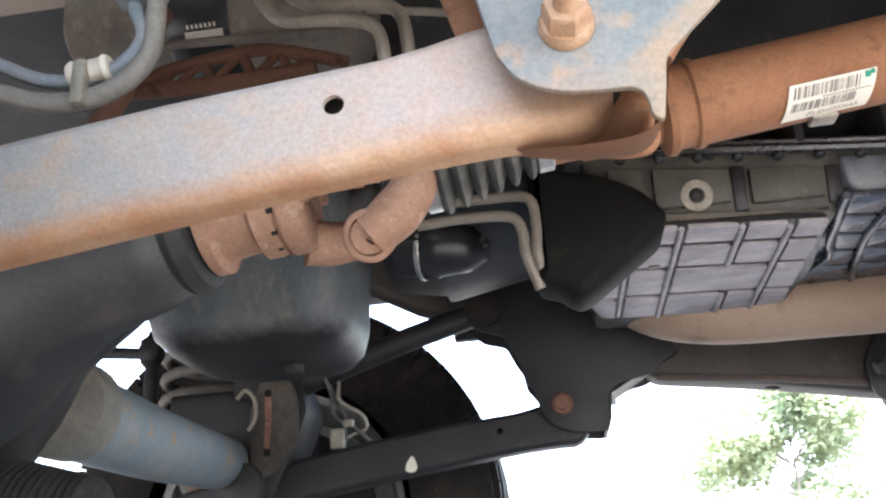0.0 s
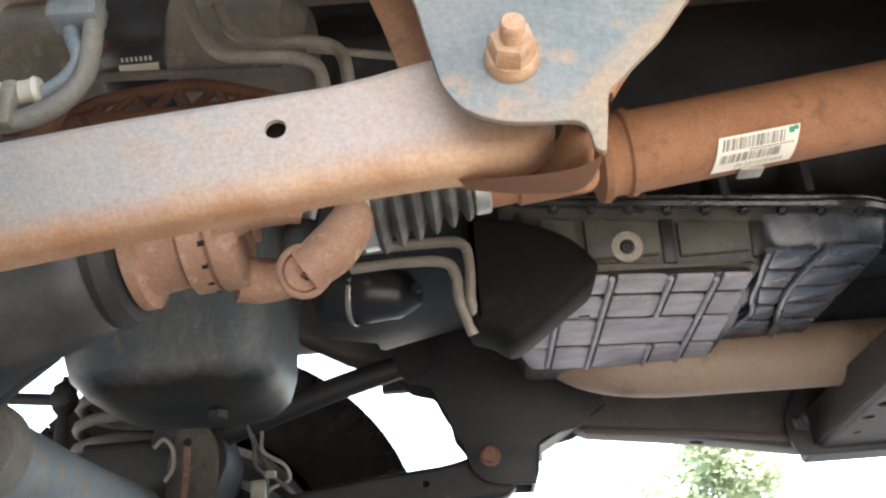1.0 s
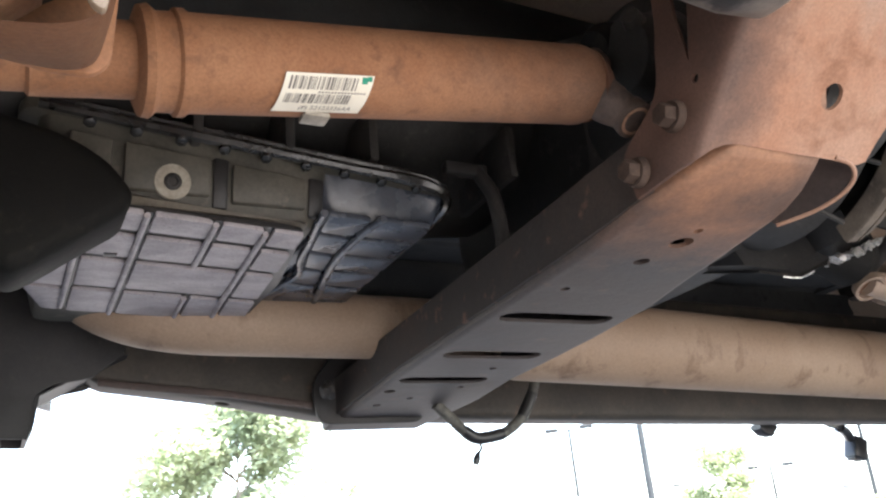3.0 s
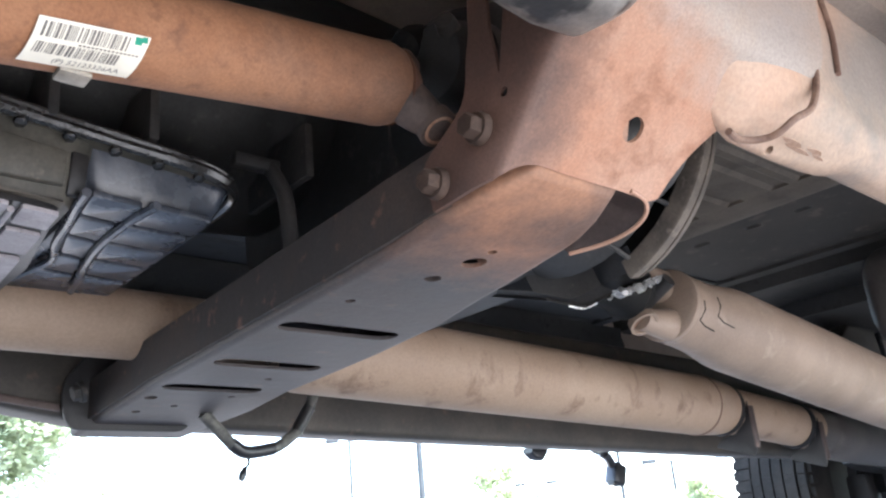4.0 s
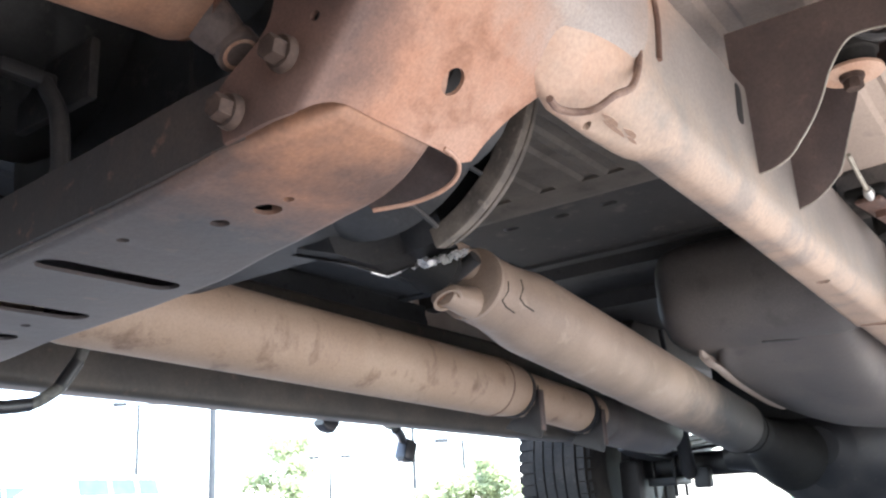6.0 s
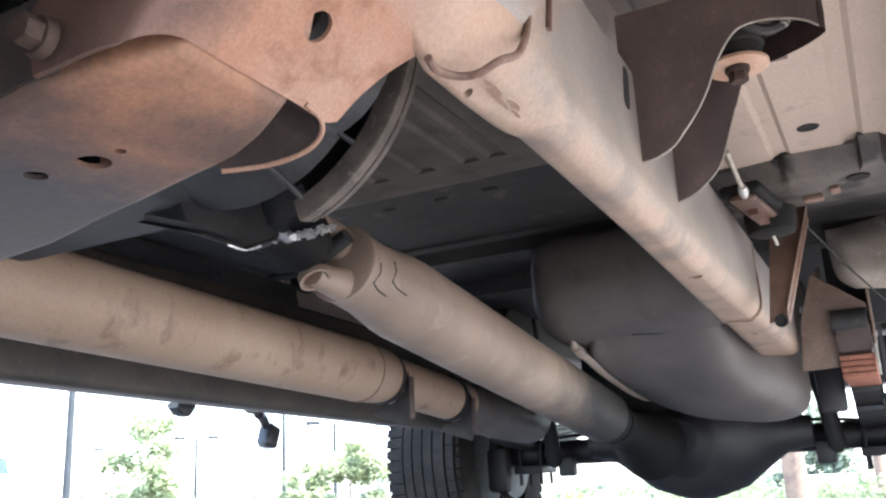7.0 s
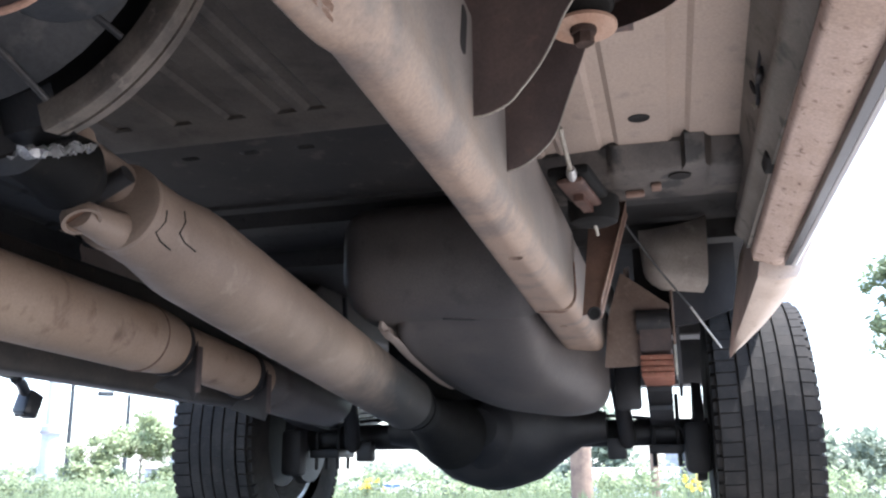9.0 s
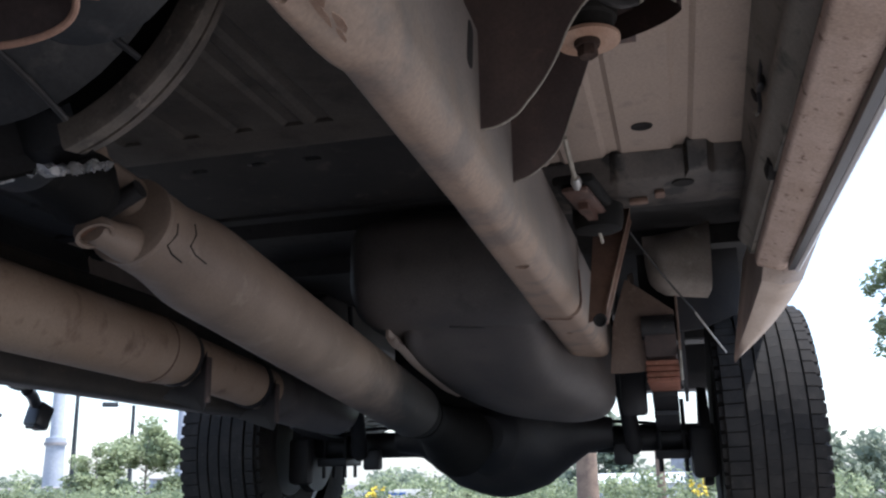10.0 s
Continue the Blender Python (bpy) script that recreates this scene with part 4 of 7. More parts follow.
def front_axle():
    ob = thing("front_axle", (-0.02, 0.0, 0.43), "solid front axle with dark cast differential and blue-grey tube", "axle")
    # pinion nose and carrier
    part("pinion_nose", lathe((0.222, -0.262, 0.562), (-1, 0.02, -0.20), [(0, 0.040), (0.010, 0.052), (0.03, 0.058), (0.08, 0.064), (0.13, 0.085), (0.18, 0.115), (0.24, 0.135), (0.30, 0.125), (0.34, 0.06)], 30), "castdust", ob, "dusty dark pinion nose")
    part("carrier", lathe((-0.09, -0.40, 0.49), (0, 1, 0), [(0, 0.05), (0.03, 0.085), (0.08, 0.125), (0.16, 0.135), (0.22, 0.115), (0.26, 0.08), (0.30, 0.05)], 30), "castdust", ob, "dusty dark cast carrier")
    part("lower_web", tube([(0.152, -0.215, 0.518), (0.088, -0.195, 0.490), (0.034, -0.175, 0.450), (-0.04, -0.15, 0.40)], [0.018, 0.025, 0.040, 0.05], 18), "castdust", ob, "dusty cast lower web")
    part("axle_tube", tube([(0.055, -0.14, 0.458), (0.02, 0.12, 0.468), (-0.02, 0.40, 0.488), (-0.035, 0.62, 0.50)], [0.040, 0.040, 0.040, 0.040], 26), "axleblue", ob, "blue-grey tube with rust spots")
    hexbolt((0.062, -0.105, 0.462), (0.5, -0.8, 0.2), 0.016, 0.008, 0.013, ob, "zinc")
    part("spring_perch", loft([rect_ring(x, 0.424, 0.66, 0.50, z, 0.015) for x, z in ((-0.11, 0.60), (-0.02, 0.60), (0.06, 0.575))]), "blacked", ob)
    part("link_mount", plate(rounded([(-0.04, 0.40), (0.05, 0.42), (0.11, 0.56), (0.07, 0.66), (0.0, 0.66)], 0.02), 0.094, XZ(0.426), 0.003), "blacked", ob)
    part("knuckle", loft([rect_ring(x, 0.60, 0.74, 0.36, 0.62, 0.04) for x in (-0.10, 0.04)]), "cast", ob)
    # bellows on the steering side
    prof = []
    for i in range(26):
        r = 0.024 + 0.0017 * i
        prof += [(0.0055 * i, r), (0.0055 * i + 0.002, r + 0.004), (0.0055 * i + 0.0035, r + 0.004)]
    part("rubber_boot", lathe((0.150, -0.235, 0.356), (-1, 0.10, -0.03), prof, 34), "rubber", ob, "black ribbed rubber boot")
    part("tube_collar", lathe((0.062, -0.165, 0.457), (-0.12, 1, 0.04), [(0, 0.030), (0.004, 0.044), (0.045, 0.044), (0.05, 0.0405)], 26), "coil", ob, "dusty tube collar")
    part("clip_plate", plate(rounded([(0.020, 0.470), (0.048, 0.448), (0.056, 0.470), (0.034, 0.492)], 0.006), 0.004, XZ(-0.145), 0.001), "shield", ob, "dusty clip plate")
    part("shock_body", tube([(0.02, 0.44, 0.40), (0.035, 0.44, 0.52), (0.045, 0.44, 0.64)], 0.020, 14), "cast", ob)
    part("spring_tower", lathe((-0.055, 0.515, 0.455), ZUP, [(0, 0.062), (0.03, 0.074), (0.09, 0.080), (0.125, 0.088), (0.135, 0.088), (0.14, 0.070)], 30), "perchgrime", ob, "grimy spring tower")
    part("perch_face", plate(rounded([(0.028, 0.455), (0.075, 0.47), (0.098, 0.52), (0.096, 0.58), (0.078, 0.615), (0.040, 0.61), (0.022, 0.56)], 0.02, 5), 0.012, XZ(0.408), 0.004), "perchgrime", ob, "grimy bracket face")
    part("rust_streak", plate(rounded([(0.047, 0.505), (0.055, 0.500), (0.059, 0.54), (0.057, 0.578), (0.047, 0.580), (0.049, 0.54)], 0.003), 0.0015, XZ(0.4065)), "leafrust", ob, "rust-streaked slot")
    for z in (0.497, 0.585):
        part("slot_hole", lathe((0.052, 0.4075, z), (0, -1, 0), [(0, 0.006), (0.0008, 0.0055)], 14), "hole", ob)
    part("bent_rod", tube([(0.006, 0.400, 0.578), (0.020, 0.400, 0.590), (0.034, 0.400, 0.575), (0.036, 0.400, 0.548), (0.024, 0.404, 0.530)], 0.0032, 8), "pipe", ob)
    part("stub_bolt", lathe((0.015, 0.405, 0.45), (0, -1, 0), [(0, 0.035), (0.01, 0.033), (0.014, 0.012)], 20), "cast", ob)
    return ob


def tie_rod_parts():
    ob = thing("anti_roll_link", (-0.06, 0.50, 0.60), "black anti-roll bar link with ball joint end", "link")
    part("rod", tube([(-0.178, 0.50, 0.56), (-0.183, 0.50, 0.64), (-0.186, 0.50, 0.73)], [0.010, 0.011, 0.006], 12, k=3), "blacked", ob)
    part("ball_joint", lathe((-0.185, 0.485, 0.693), (0, 1, 0), [(-0.005, 0.010), (0.0, 0.018), (0.03, 0.018), (0.035, 0.010)], 18), "blacked", ob)
    part("dust_boot", lathe((-0.185, 0.50, 0.668), ZUP, [(0, 0.010), (0.008, 0.017), (0.045, 0.019), (0.055, 0.008)], 18), "rubber", ob, "black rubber dust boot")
    part("bar", tube([(-0.28, 0.50, 0.702), (-0.24, 0.50, 0.698), (-0.19, 0.50, 0.692)], 0.010, 12), "blacked", ob)
    return ob


def brake_lines():
    ob = thing("brake_line_bundle", (0.11, 0.48, 0.55), "bundle of grimy brake hoses and sensor wire with clips", "brake line")
    paths = (((0.13, 0.44, 0.63), (0.135, 0.45, 0.60), (0.15, 0.45, 0.565), (0.165, 0.45, 0.54), (0.19, 0.46, 0.515), (0.215, 0.48, 0.49)),
             ((0.145, 0.45, 0.63), (0.15, 0.45, 0.60), (0.155, 0.44, 0.57), (0.185, 0.45, 0.55), (0.19, 0.46, 0.53), (0.165, 0.46, 0.52), (0.145, 0.46, 0.505)),
             ((0.128, 0.43, 0.62), (0.14, 0.44, 0.585), (0.145, 0.44, 0.55), (0.16, 0.45, 0.53), (0.15, 0.46, 0.49), (0.12, 0.46, 0.46)))
    for i, p in enumerate(paths):
        part("hose", tube(p, (0.0035, 0.003, 0.0028)[i], 8), ("boot", "zinc", "boot")[i], ob)
    part("clip", box((0.148, 0.448, 0.515), (0.022, 0.012, 0.03), 0.003), "zinc", ob, "bright metal clip")
    part("clip", box((0.165, 0.45, 0.537), (0.016, 0.012, 0.012), 0.002), "zinc", ob, "bright metal clip")
    return ob


def sump():
    ob = thing("oil_pan", (0.16, 0.12, 0.55), "grimy blue-grey engine oil pan with rounded bottom", "oil pan")
    rows = []
    for z, g in ((0.538, 0.25), (0.541, 0.55), (0.550, 0.80), (0.566, 0.93), (0.59, 0.985), (0.63, 1.0), (0.72, 1.03), (0.80, 1.06)):
        rows.append([(0.155 + dx * g, 0.14 + dy * g, z + 0.03 * (0.155 + dx * g - 0.26) * -1.0) for dx, dy in rounded([(-0.125, -0.13), (0.120, -0.13), (0.108, 0.075), (-0.125, 0.075)], 0.06, 7)])
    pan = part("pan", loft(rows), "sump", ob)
    part("drain_plug", lathe((0.19, 0.10, 0.5405), (0, 0, -1), [(0, 0.012), (0.008, 0.011), (0.009, 0.006)], 6), "cast", ob)
    return ob


# ---- front driveline ----
AX = Vector((0.330, 0.0, 0.041)).normalized()
def on_shaft(x):
    """A point of the front driveshaft's axis."""
    return Vector((x, -0.265 - 0.008 * (x - 0.6), 0.608 + (x - 0.59) * 0.118))


def front_driveshaft():
    ob = thing("front_driveshaft", on_shaft(0.6), "rusty brown front driveshaft with rubber boot and white barcode label", "driveshaft")
    P = on_shaft
    part("tube", lathe(P(0.575), AX, [(0, 0.026), (0.003, 0.0335), (0.008, 0.0345), (0.011, 0.0318), (0.013, 0.0305), (0.022, 0.0308), (0.024, 0.0332), (0.029, 0.0332), (0.032, 0.031), (0.321, 0.031), (0.328, 0.0315), (0.334, 0.031), (0.344, 0.028)], 40), "rust", ob)
    part("slip_stub", lathe(P(0.488), AX, [(0, 0.021), (0.028, 0.021), (0.03, 0.0235), (0.09, 0.0235)], 26), "rust", ob)
    prof = []
    for i in range(6):
        r = 0.040 - 0.0024 * i
        d = 0.013 * i
        prof += [(d, r - 0.011), (d + 0.003, r - 0.002), (d + 0.0055, r), (d + 0.008, r - 0.002), (d + 0.0115, r - 0.011)]
    part("rubber_boot", lathe(P(0.409), AX, [(-0.004, 0.033)] + prof + [(0.080, 0.022), (0.086, 0.021)], 34), "boot", ob, "dusty black bellows boot")
    part("clamp", lathe(P(0.399), AX, [(0, 0.0345), (0.001, 0.036), (0.011, 0.036), (0.012, 0.0345)], 30), "steel", ob, "bright steel band clamp")
    part("clamp", lathe(P(0.484), AX, [(0, 0.0235), (0.001, 0.0245), (0.011, 0.0245), (0.012, 0.0235)], 30), "steel", ob, "bright steel band clamp")
    part("clamp_screw", box(P(0.405) + Vector((0, -0.030, 0.022)), (0.010, 0.010, 0.006), 0.0015), "steel", ob)
    # slip yoke: neck and two ears carrying the cross
    part("yoke_neck", lathe(P(0.386), AX, [(0, 0.014), (0.003, 0.024), (0.008, 0.031), (0.014, 0.0335)], 28), "castrust", ob)
    c = Vector((0.358, -0.263, 0.574))
    for d, pts, rad in ((Vector((-0.10, -0.86, -0.50)), [(0.408, -0.270, 0.590), (0.402, -0.282, 0.574), (0.397, -0.289, 0.555), (0.385, -0.291, 0.538), (0.366, -0.288, 0.525)], [0.020, 0.0135, 0.0165, 0.0180, 0.0165]),
                        (Vector((0.05, 0.62, 0.78)), [(0.410, -0.256, 0.600), (0.398, -0.246, 0.614), (0.380, -0.238, 0.622), (0.362, -0.236, 0.622)], [0.022, 0.018, 0.016, 0.0155])):
        d = d.normalized()
        end = Vector(pts[-1])
        b = tube(pts, rad, 20)
        lathe(end - d * 0.012, d, [(0, 0.015), (0.005, 0.0182), (0.0175, 0.0192), (0.0195, 0.0180), (0.0195, 0.0146), (0.0150, 0.0138)], 30, b)
        ear = part("yoke_ear", b, "castrust", ob, "", 60)
        q = end + d * 0.0045
        part("bearing_cap", lathe(q, d, [(0, 0.0136), (0.0012, 0.0128), (0.0006, 0.004)], 28), "castrust", ear, "pressed bearing cap")
        u = d.orthogonal().normalized()
        for k in (-1, 0, 1):
            part("stake_mark", tube([q + d * 0.001 + u * 0.003 * k, q + d * 0.001 + u * 0.003 * k + d.cross(u) * 0.006], 0.0007, 6), "hole", ear)
    part("cross", tube([c + Vector((0.005, -0.030, -0.040)), c, c + Vector((0, 0.030, 0.034))], 0.012, 16), "cast", ob)
    part("cross", tube([c + Vector((0.012, -0.030, 0.012)), c, c + Vector((0, 0.024, -0.020))], 0.010, 16), "steel", ob, "bright cross end")
    # flange yoke on the pinion
    part("companion_flange", lathe(P(0.232), AX, [(0, 0.038), (0.004, 0.047), (0.012, 0.047), (0.014, 0.038), (0.040, 0.036), (0.044, 0.043), (0.060, 0.043), (0.0605, 0.040), (0.0635, 0.040), (0.064, 0.0445), (0.080, 0.0445), (0.083, 0.036)], 34), "castrust", ob)
    part("pinion_seal", lathe(P(0.214), AX, [(0, 0.056), (0.006, 0.058), (0.016, 0.054), (0.020, 0.044)], 34), "cast", ob, "dark dust slinger")
    part("flange_ear", tube([(0.306, -0.293, 0.568), (0.325, -0.300, 0.572), (0.352, -0.300, 0.572), (0.366, -0.296, 0.570)], [0.018, 0.017, 0.015, 0.012], 16), "castrust", ob)
    part("flange_ear", tube([(0.306, -0.240, 0.545), (0.325, -0.232, 0.545), (0.360, -0.232, 0.548)], [0.018, 0.017, 0.014], 16), "castrust", ob)
    for a in (150, 215, 20, 290):
        r = radians(a)
        o = Vector((0, math.cos(r) * 0.037, math.sin(r) * 0.037))
        part("stud_end", lathe(P(0.313) + o, AX, [(0, 0.0075), (0.004, 0.0072), (0.0055, 0.005)], 16), "castrust", ob)
    for a in range(0, 360, 24):
        r = radians(a)
        b = lathe(P(0.2935) + Vector((0, math.cos(r) * 0.0415, math.sin(r) * 0.0415)), AX, [(-0.001, 0.0022), (0.003, 0.0022)], 6)
        part("serration", b, "hole", ob)
    # rear joint
    part("rear_neck", lathe(P(0.913), AX, [(0, 0.029), (0.008, 0.024), (0.016, 0.018)], 26), "rustdark", ob)
    part("joint_cover", lathe((0.957, -0.262, 0.686), AX, [(0, 0.016), (0.006, 0.031), (0.016, 0.036), (0.036, 0.037), (0.040, 0.041), (0.052, 0.041), (0.058, 0.032)], 30), "sooty", ob, "black round joint cover")
    part("cover_lug", tube([(0.952, -0.290, 0.706), (0.965, -0.283, 0.703), (0.985, -0.275, 0.700)], [0.008, 0.010, 0.010], 12), "cast", ob)
    part("joint_yoke", tube([(0.948, -0.246, 0.703), (0.962, -0.243, 0.712), (0.985, -0.246, 0.712)], [0.013, 0.017, 0.018], 14), "coverblack", ob, "black rear yoke")
    for d, start, end in ((Vector((0.10, -0.50, -0.86)), (0.916, -0.270, 0.640), (0.9405, -0.280, 0.6185)), (Vector((-0.1, 0.55, 0.83)), (0.916, -0.262, 0.652), (0.940, -0.250, 0.676))):
        d.normalize()
        start, end = Vector(start), Vector(end)
        b = tube([start, start.lerp(end, 0.5) + d * 0.003, end], [0.019, 0.0165, 0.0135], 18)
        lathe(end - d * 0.006, d, [(0, 0.012), (0.004, 0.0152), (0.015, 0.0160), (0.0165, 0.0150), (0.0165, 0.0126)], 28, b)
        ear = part("yoke_ear", b, "earbrown", ob, "dark rusty yoke ear")
        cap = end + d * 0.0095
        part("bearing_cap", lathe(cap, d, [(0, 0.0126), (0.0014, 0.0122), (0.0014, 0.0098), (-0.0014, 0.0086), (-0.0014, 0.003)], 26), "castrust", ear, "ringed tan bearing cap")
        u = d.orthogonal().normalized()
        for k in (-1, 0, 1):
            part("stake_mark", tube([cap - d * 0.0008 + u * 0.0028 * k, cap - d * 0.0008 + u * 0.0028 * k + d.cross(u) * 0.006], 0.0008, 6), "hole", ear)
    part("balance_tab", box(P(0.690) + Vector((0.0, 0.006, -0.0325)), (0.018, 0.014, 0.004), 0.0015), "pipe", ob, "small balance weight")
    label_on_shaft(ob)
    return ob


def shaft_point(x, a, r):
    """On the shaft's surface: x along, a degrees round from facing -y, down."""
    t = radians(a)
    e1 = Vector((0, -1, 0))
    e2 = AX.cross(e1).normalized()
    return on_shaft(x) + r * (math.cos(t) * e1 - math.sin(t) * e2 * (1 if e2.z > 0 else -1))


def label_on_shaft(ob):
    x0, x1, a0, a1 = 0.660, 0.719, 34, 88
    def quadstrip(xa, xb, aa, ab, r, bm, nx=2, na=10, wob=0.0):
        rows = []
        for i in range(na + 1):
            a = aa + (ab - aa) * i / na
            sh = 0.010 * (a - a0) / (a1 - a0)
            rows.append([shaft_point(xa + (xb - xa) * j / nx + sh * (wob if 0 < j < nx else wob), a, r) for j in range(nx + 1)])
        return loft(rows, bm, closed=False)
    lab = part("label", quadstrip(x0, x1, a0, a1, 0.0316, bmesh.new(), 6, 14, -0.55), "label", ob, "white barcode label with a green tick")
    rnd = random.Random(11)
    for aa, ab, xa, xb in ((37.5, 53, x0 + 0.0035, x1 - 0.0105), (58.5, 71.5, x0 + 0.0035, x1 - 0.012)):
        b = bmesh.new()
        x = xa
        while x < xb:
            w = rnd.choice((0.0005, 0.0005, 0.0009, 0.0014))
            quadstrip(x, min(x + w, xb), aa, ab, 0.0318, b, 1, 4, -0.55)
            x += w + rnd.choice((0.0005, 0.0005, 0.0008, 0.0012))
        tagged(part("barcode", b, "ink", lab, "barcode"), "printed barcode", kind="stuff")
    b = bmesh.new()
    for i in range(15):
        quadstrip(x0 + 0.024 + i * 0.0022, x0 + 0.0255 + i * 0.0022, 55, 57, 0.0318, b, 1, 1, -0.55)
    part("fine_print", b, "ink", lab, "small unreadable print")
    # part number
    cu = bpy.data.curves.new("number", "FONT")
    cu.body, cu.size, cu.resolution_u = "(P) 52123326AA", 0.0054, 2
    tmp = new("tmp", cu)
    dg = bpy.context.evaluated_depsgraph_get()
    me = bpy.data.meshes.new_from_object(tmp.evaluated_get(dg))
    bpy.data.objects.remove(tmp)
    b = bmesh.new()
    b.from_mesh(me)
    bpy.data.meshes.remove(me)
    for v in b.verts:
        a = 82.5 - v.co.y / 0.0317 * 180 / math.pi
        v.co = shaft_point(x0 + 0.016 + v.co.x * 0.98 - 0.0055 * (a - a0) / (a1 - a0), a, 0.0318)
    part("part_number", b, "ink", lab, "printed part number")
    b = quadstrip(x1 - 0.0085, x1 - 0.0045, 36, 44, 0.0318, bmesh.new(), 1, 3)
    quadstrip(x1 - 0.0045, x1 - 0.0015, 35, 41, 0.0318, b, 1, 3)
    part("tick", b, "green", lab, "green marker tick")


def transmission():
    ob = thing("transmission", (0.75, 0.15, 0.65), "dark oily transmission with ribbed alloy oil pan", "transmission")
    # case above
    rows = []
    for x, w, h in ((0.36, 0.26, 0.20), (0.50, 0.24, 0.17), (0.62, 0.20, 0.15), (0.90, 0.19, 0.14), (1.05, 0.16, 0.13), (1.30, 0.14, 0.12)):
        rows.append([(x, 0.15 + w * math.cos(a) * (1.0 if abs(math.cos(a)) < 0.7 else 0.95), 0.83 + (h if math.sin(a) < 0 else 0.20) * math.sin(a)) for a in np.linspace(0, 2 * math.pi, 25)[:-1]])
    part("case", loft(rows), "sooty", ob, "black oily alloy case")
    for x in (0.66, 0.745, 0.83, 0.99, 1.12):
        part("case_rib", box((x, 0.02, 0.71), (0.010, 0.12, 0.06), 0.003), "cast", ob)
    # pan: gasket rail, deep sump and shallow rear
    rail_line = rounded([(0.515, -0.030), (0.885, -0.030), (0.925, 0.005), (0.925, 0.30), (0.885, 0.36), (0.515, 0.36)], 0.03, 5)
    part("gasket_rail", plate(rail_line, 0.012, lambda u, v, w: (u, v, 0.690 - 0.10 * (u - 0.6) + w), 0.002), "panside", ob, "oily gasket rail")
    part("oil_seam", tube([(u, v - 0.001, 0.690 - 0.10 * (u - 0.6)) for u, v in ((0.53, -0.033), (0.66, -0.034), (0.80, -0.034), (0.885, -0.033), (0.925, 0.0), (0.929, 0.08))], [0.004, 0.0062, 0.0045, 0.007, 0.005, 0.0065], 8), "oil", ob, "wet black oil seam")
    zt = lambda x: 0.690 - 0.10 * (x - 0.6)
    def bowl(x0, x1, y0, y1, zb, mat, name, label, flare=0.014, r=0.02):
        rows = []
        for f, g in ((0.0, 1.0), (0.55, 0.6), (0.85, 0.25), (0.97, 0.05), (1.0, -0.3)):
            ring = []
            for u, v in rounded([(x0 - flare * g, y0 - flare * g), (x1 + flare * g, y0 - flare * g), (x1 + flare * g, y1 + flare * g), (x0 - flare * g, y1 + flare * g)], r, 4):
                ring.append((u, v, zt(u) + (zb(u, v) - zt(u)) * f))
            rows.append(ring)
        return part(name, loft(rows), mat, ob, label)
    zsump = lambda u, v: 0.616
    deep = bowl(0.545, 0.775, -0.008, 0.345, zsump, "panside", "sump", "deep ribbed sump")
    zrear = lambda u, v: 0.628
    bowl(0.790, 0.905, 0.0, 0.33, zrear, "panblue", "rear_pan", "oily blue-black shallow rear pan")
    # ribbed bottom: pale cells over a black bed that paints the groove shade, with raised lengthways ribs
    skew = lambda x: 0.13 * (x - 0.68)
    fan = lambda x, y: x + 0.05 * (x - 0.60) * (y - 0.1) / 0.2
    part("groove_bed", plate(rounded([(0.522, 0.16), (0.545, 0.045), (0.585, -0.028), (0.764, -0.010), (0.785, 0.15), (0.779, 0.310), (0.556, 0.262)], 0.01), 0.005, XY(0.6105)), "groove", deep, "black bed for the groove shade")
    lines = [-0.026, 0.028, 0.098, 0.192, 0.285]
    cols = ((0.534, 0.568, (2, 3)), (0.572, 0.618, (1, 2, 3)), (0.592, 0.618, (0,)), (0.622, 0.680, (0, 1)), (0.684, 0.729, (0, 1)), (0.622, 0.729, (2,)), (0.622, 0.688, (3,)), (0.692, 0.731, (3,)), (0.734, 0.770, (0, 1, 2, 3)))
    for xa, xb, picks in cols:
        for i in picks:
            ya, yb = lines[i] + 0.0075, lines[i + 1] - 0.0075
            xs0 = xa + 0.0045
            out = [(fan(xs0, ya), ya + skew(xa)), (fan(xb, ya), ya + skew(xb)), (fan(xb, yb), yb + skew(xb)), (fan(xs0, yb), yb + skew(xa))]
            if xa < 0.54:
                out = [(0.540, 0.115), (0.566, 0.100), (0.567, 0.176), (0.528, 0.170)] if i == 2 else [(0.528, 0.180), (0.567, 0.186), (0.567, 0.262), (0.550, 0.256)]
            part("pan_cell", plate(rounded(out, 0.004, 2), 0.006, XY(0.6065), 0.0014), "pan", deep)
    for x, y0, y1 in ((0.570, 0.05, 0.262), (0.620, -0.02, 0.275), (0.682, -0.018, 0.094), (0.690, 0.200, 0.284), (0.7315, -0.012, 0.290)):
        ln = [(fan(x, y), y + skew(x), 0.6062) for y in np.linspace(y0, y1, 6)]
        part("pan_rib", tube(ln, 0.0030, 8, k=1), "pan", deep, "raised rib")
    part("pan_mark", box((0.601, 0.075, 0.6062), (0.012, 0.008, 0.0016), 0.0005), "groove", deep, "stamped mark")
    # shallow rear pan: two bowed ribs with cross ribs between
    ra = [(0.778, -0.030), (0.781, 0.0), (0.788, 0.045), (0.794, 0.097), (0.806, 0.140), (0.800, 0.176), (0.790, 0.215)]
    rb = [(0.838, -0.030), (0.833, 0.0), (0.831, 0.05), (0.833, 0.10), (0.842, 0.16), (0.850, 0.20), (0.856, 0.24)]
    for pts in (ra, rb):
        part("rear_rib", tube([(x, y, 0.622) for x, y in pts], 0.0042, 8, k=4), "panblue", ob, "bowed raised rib")
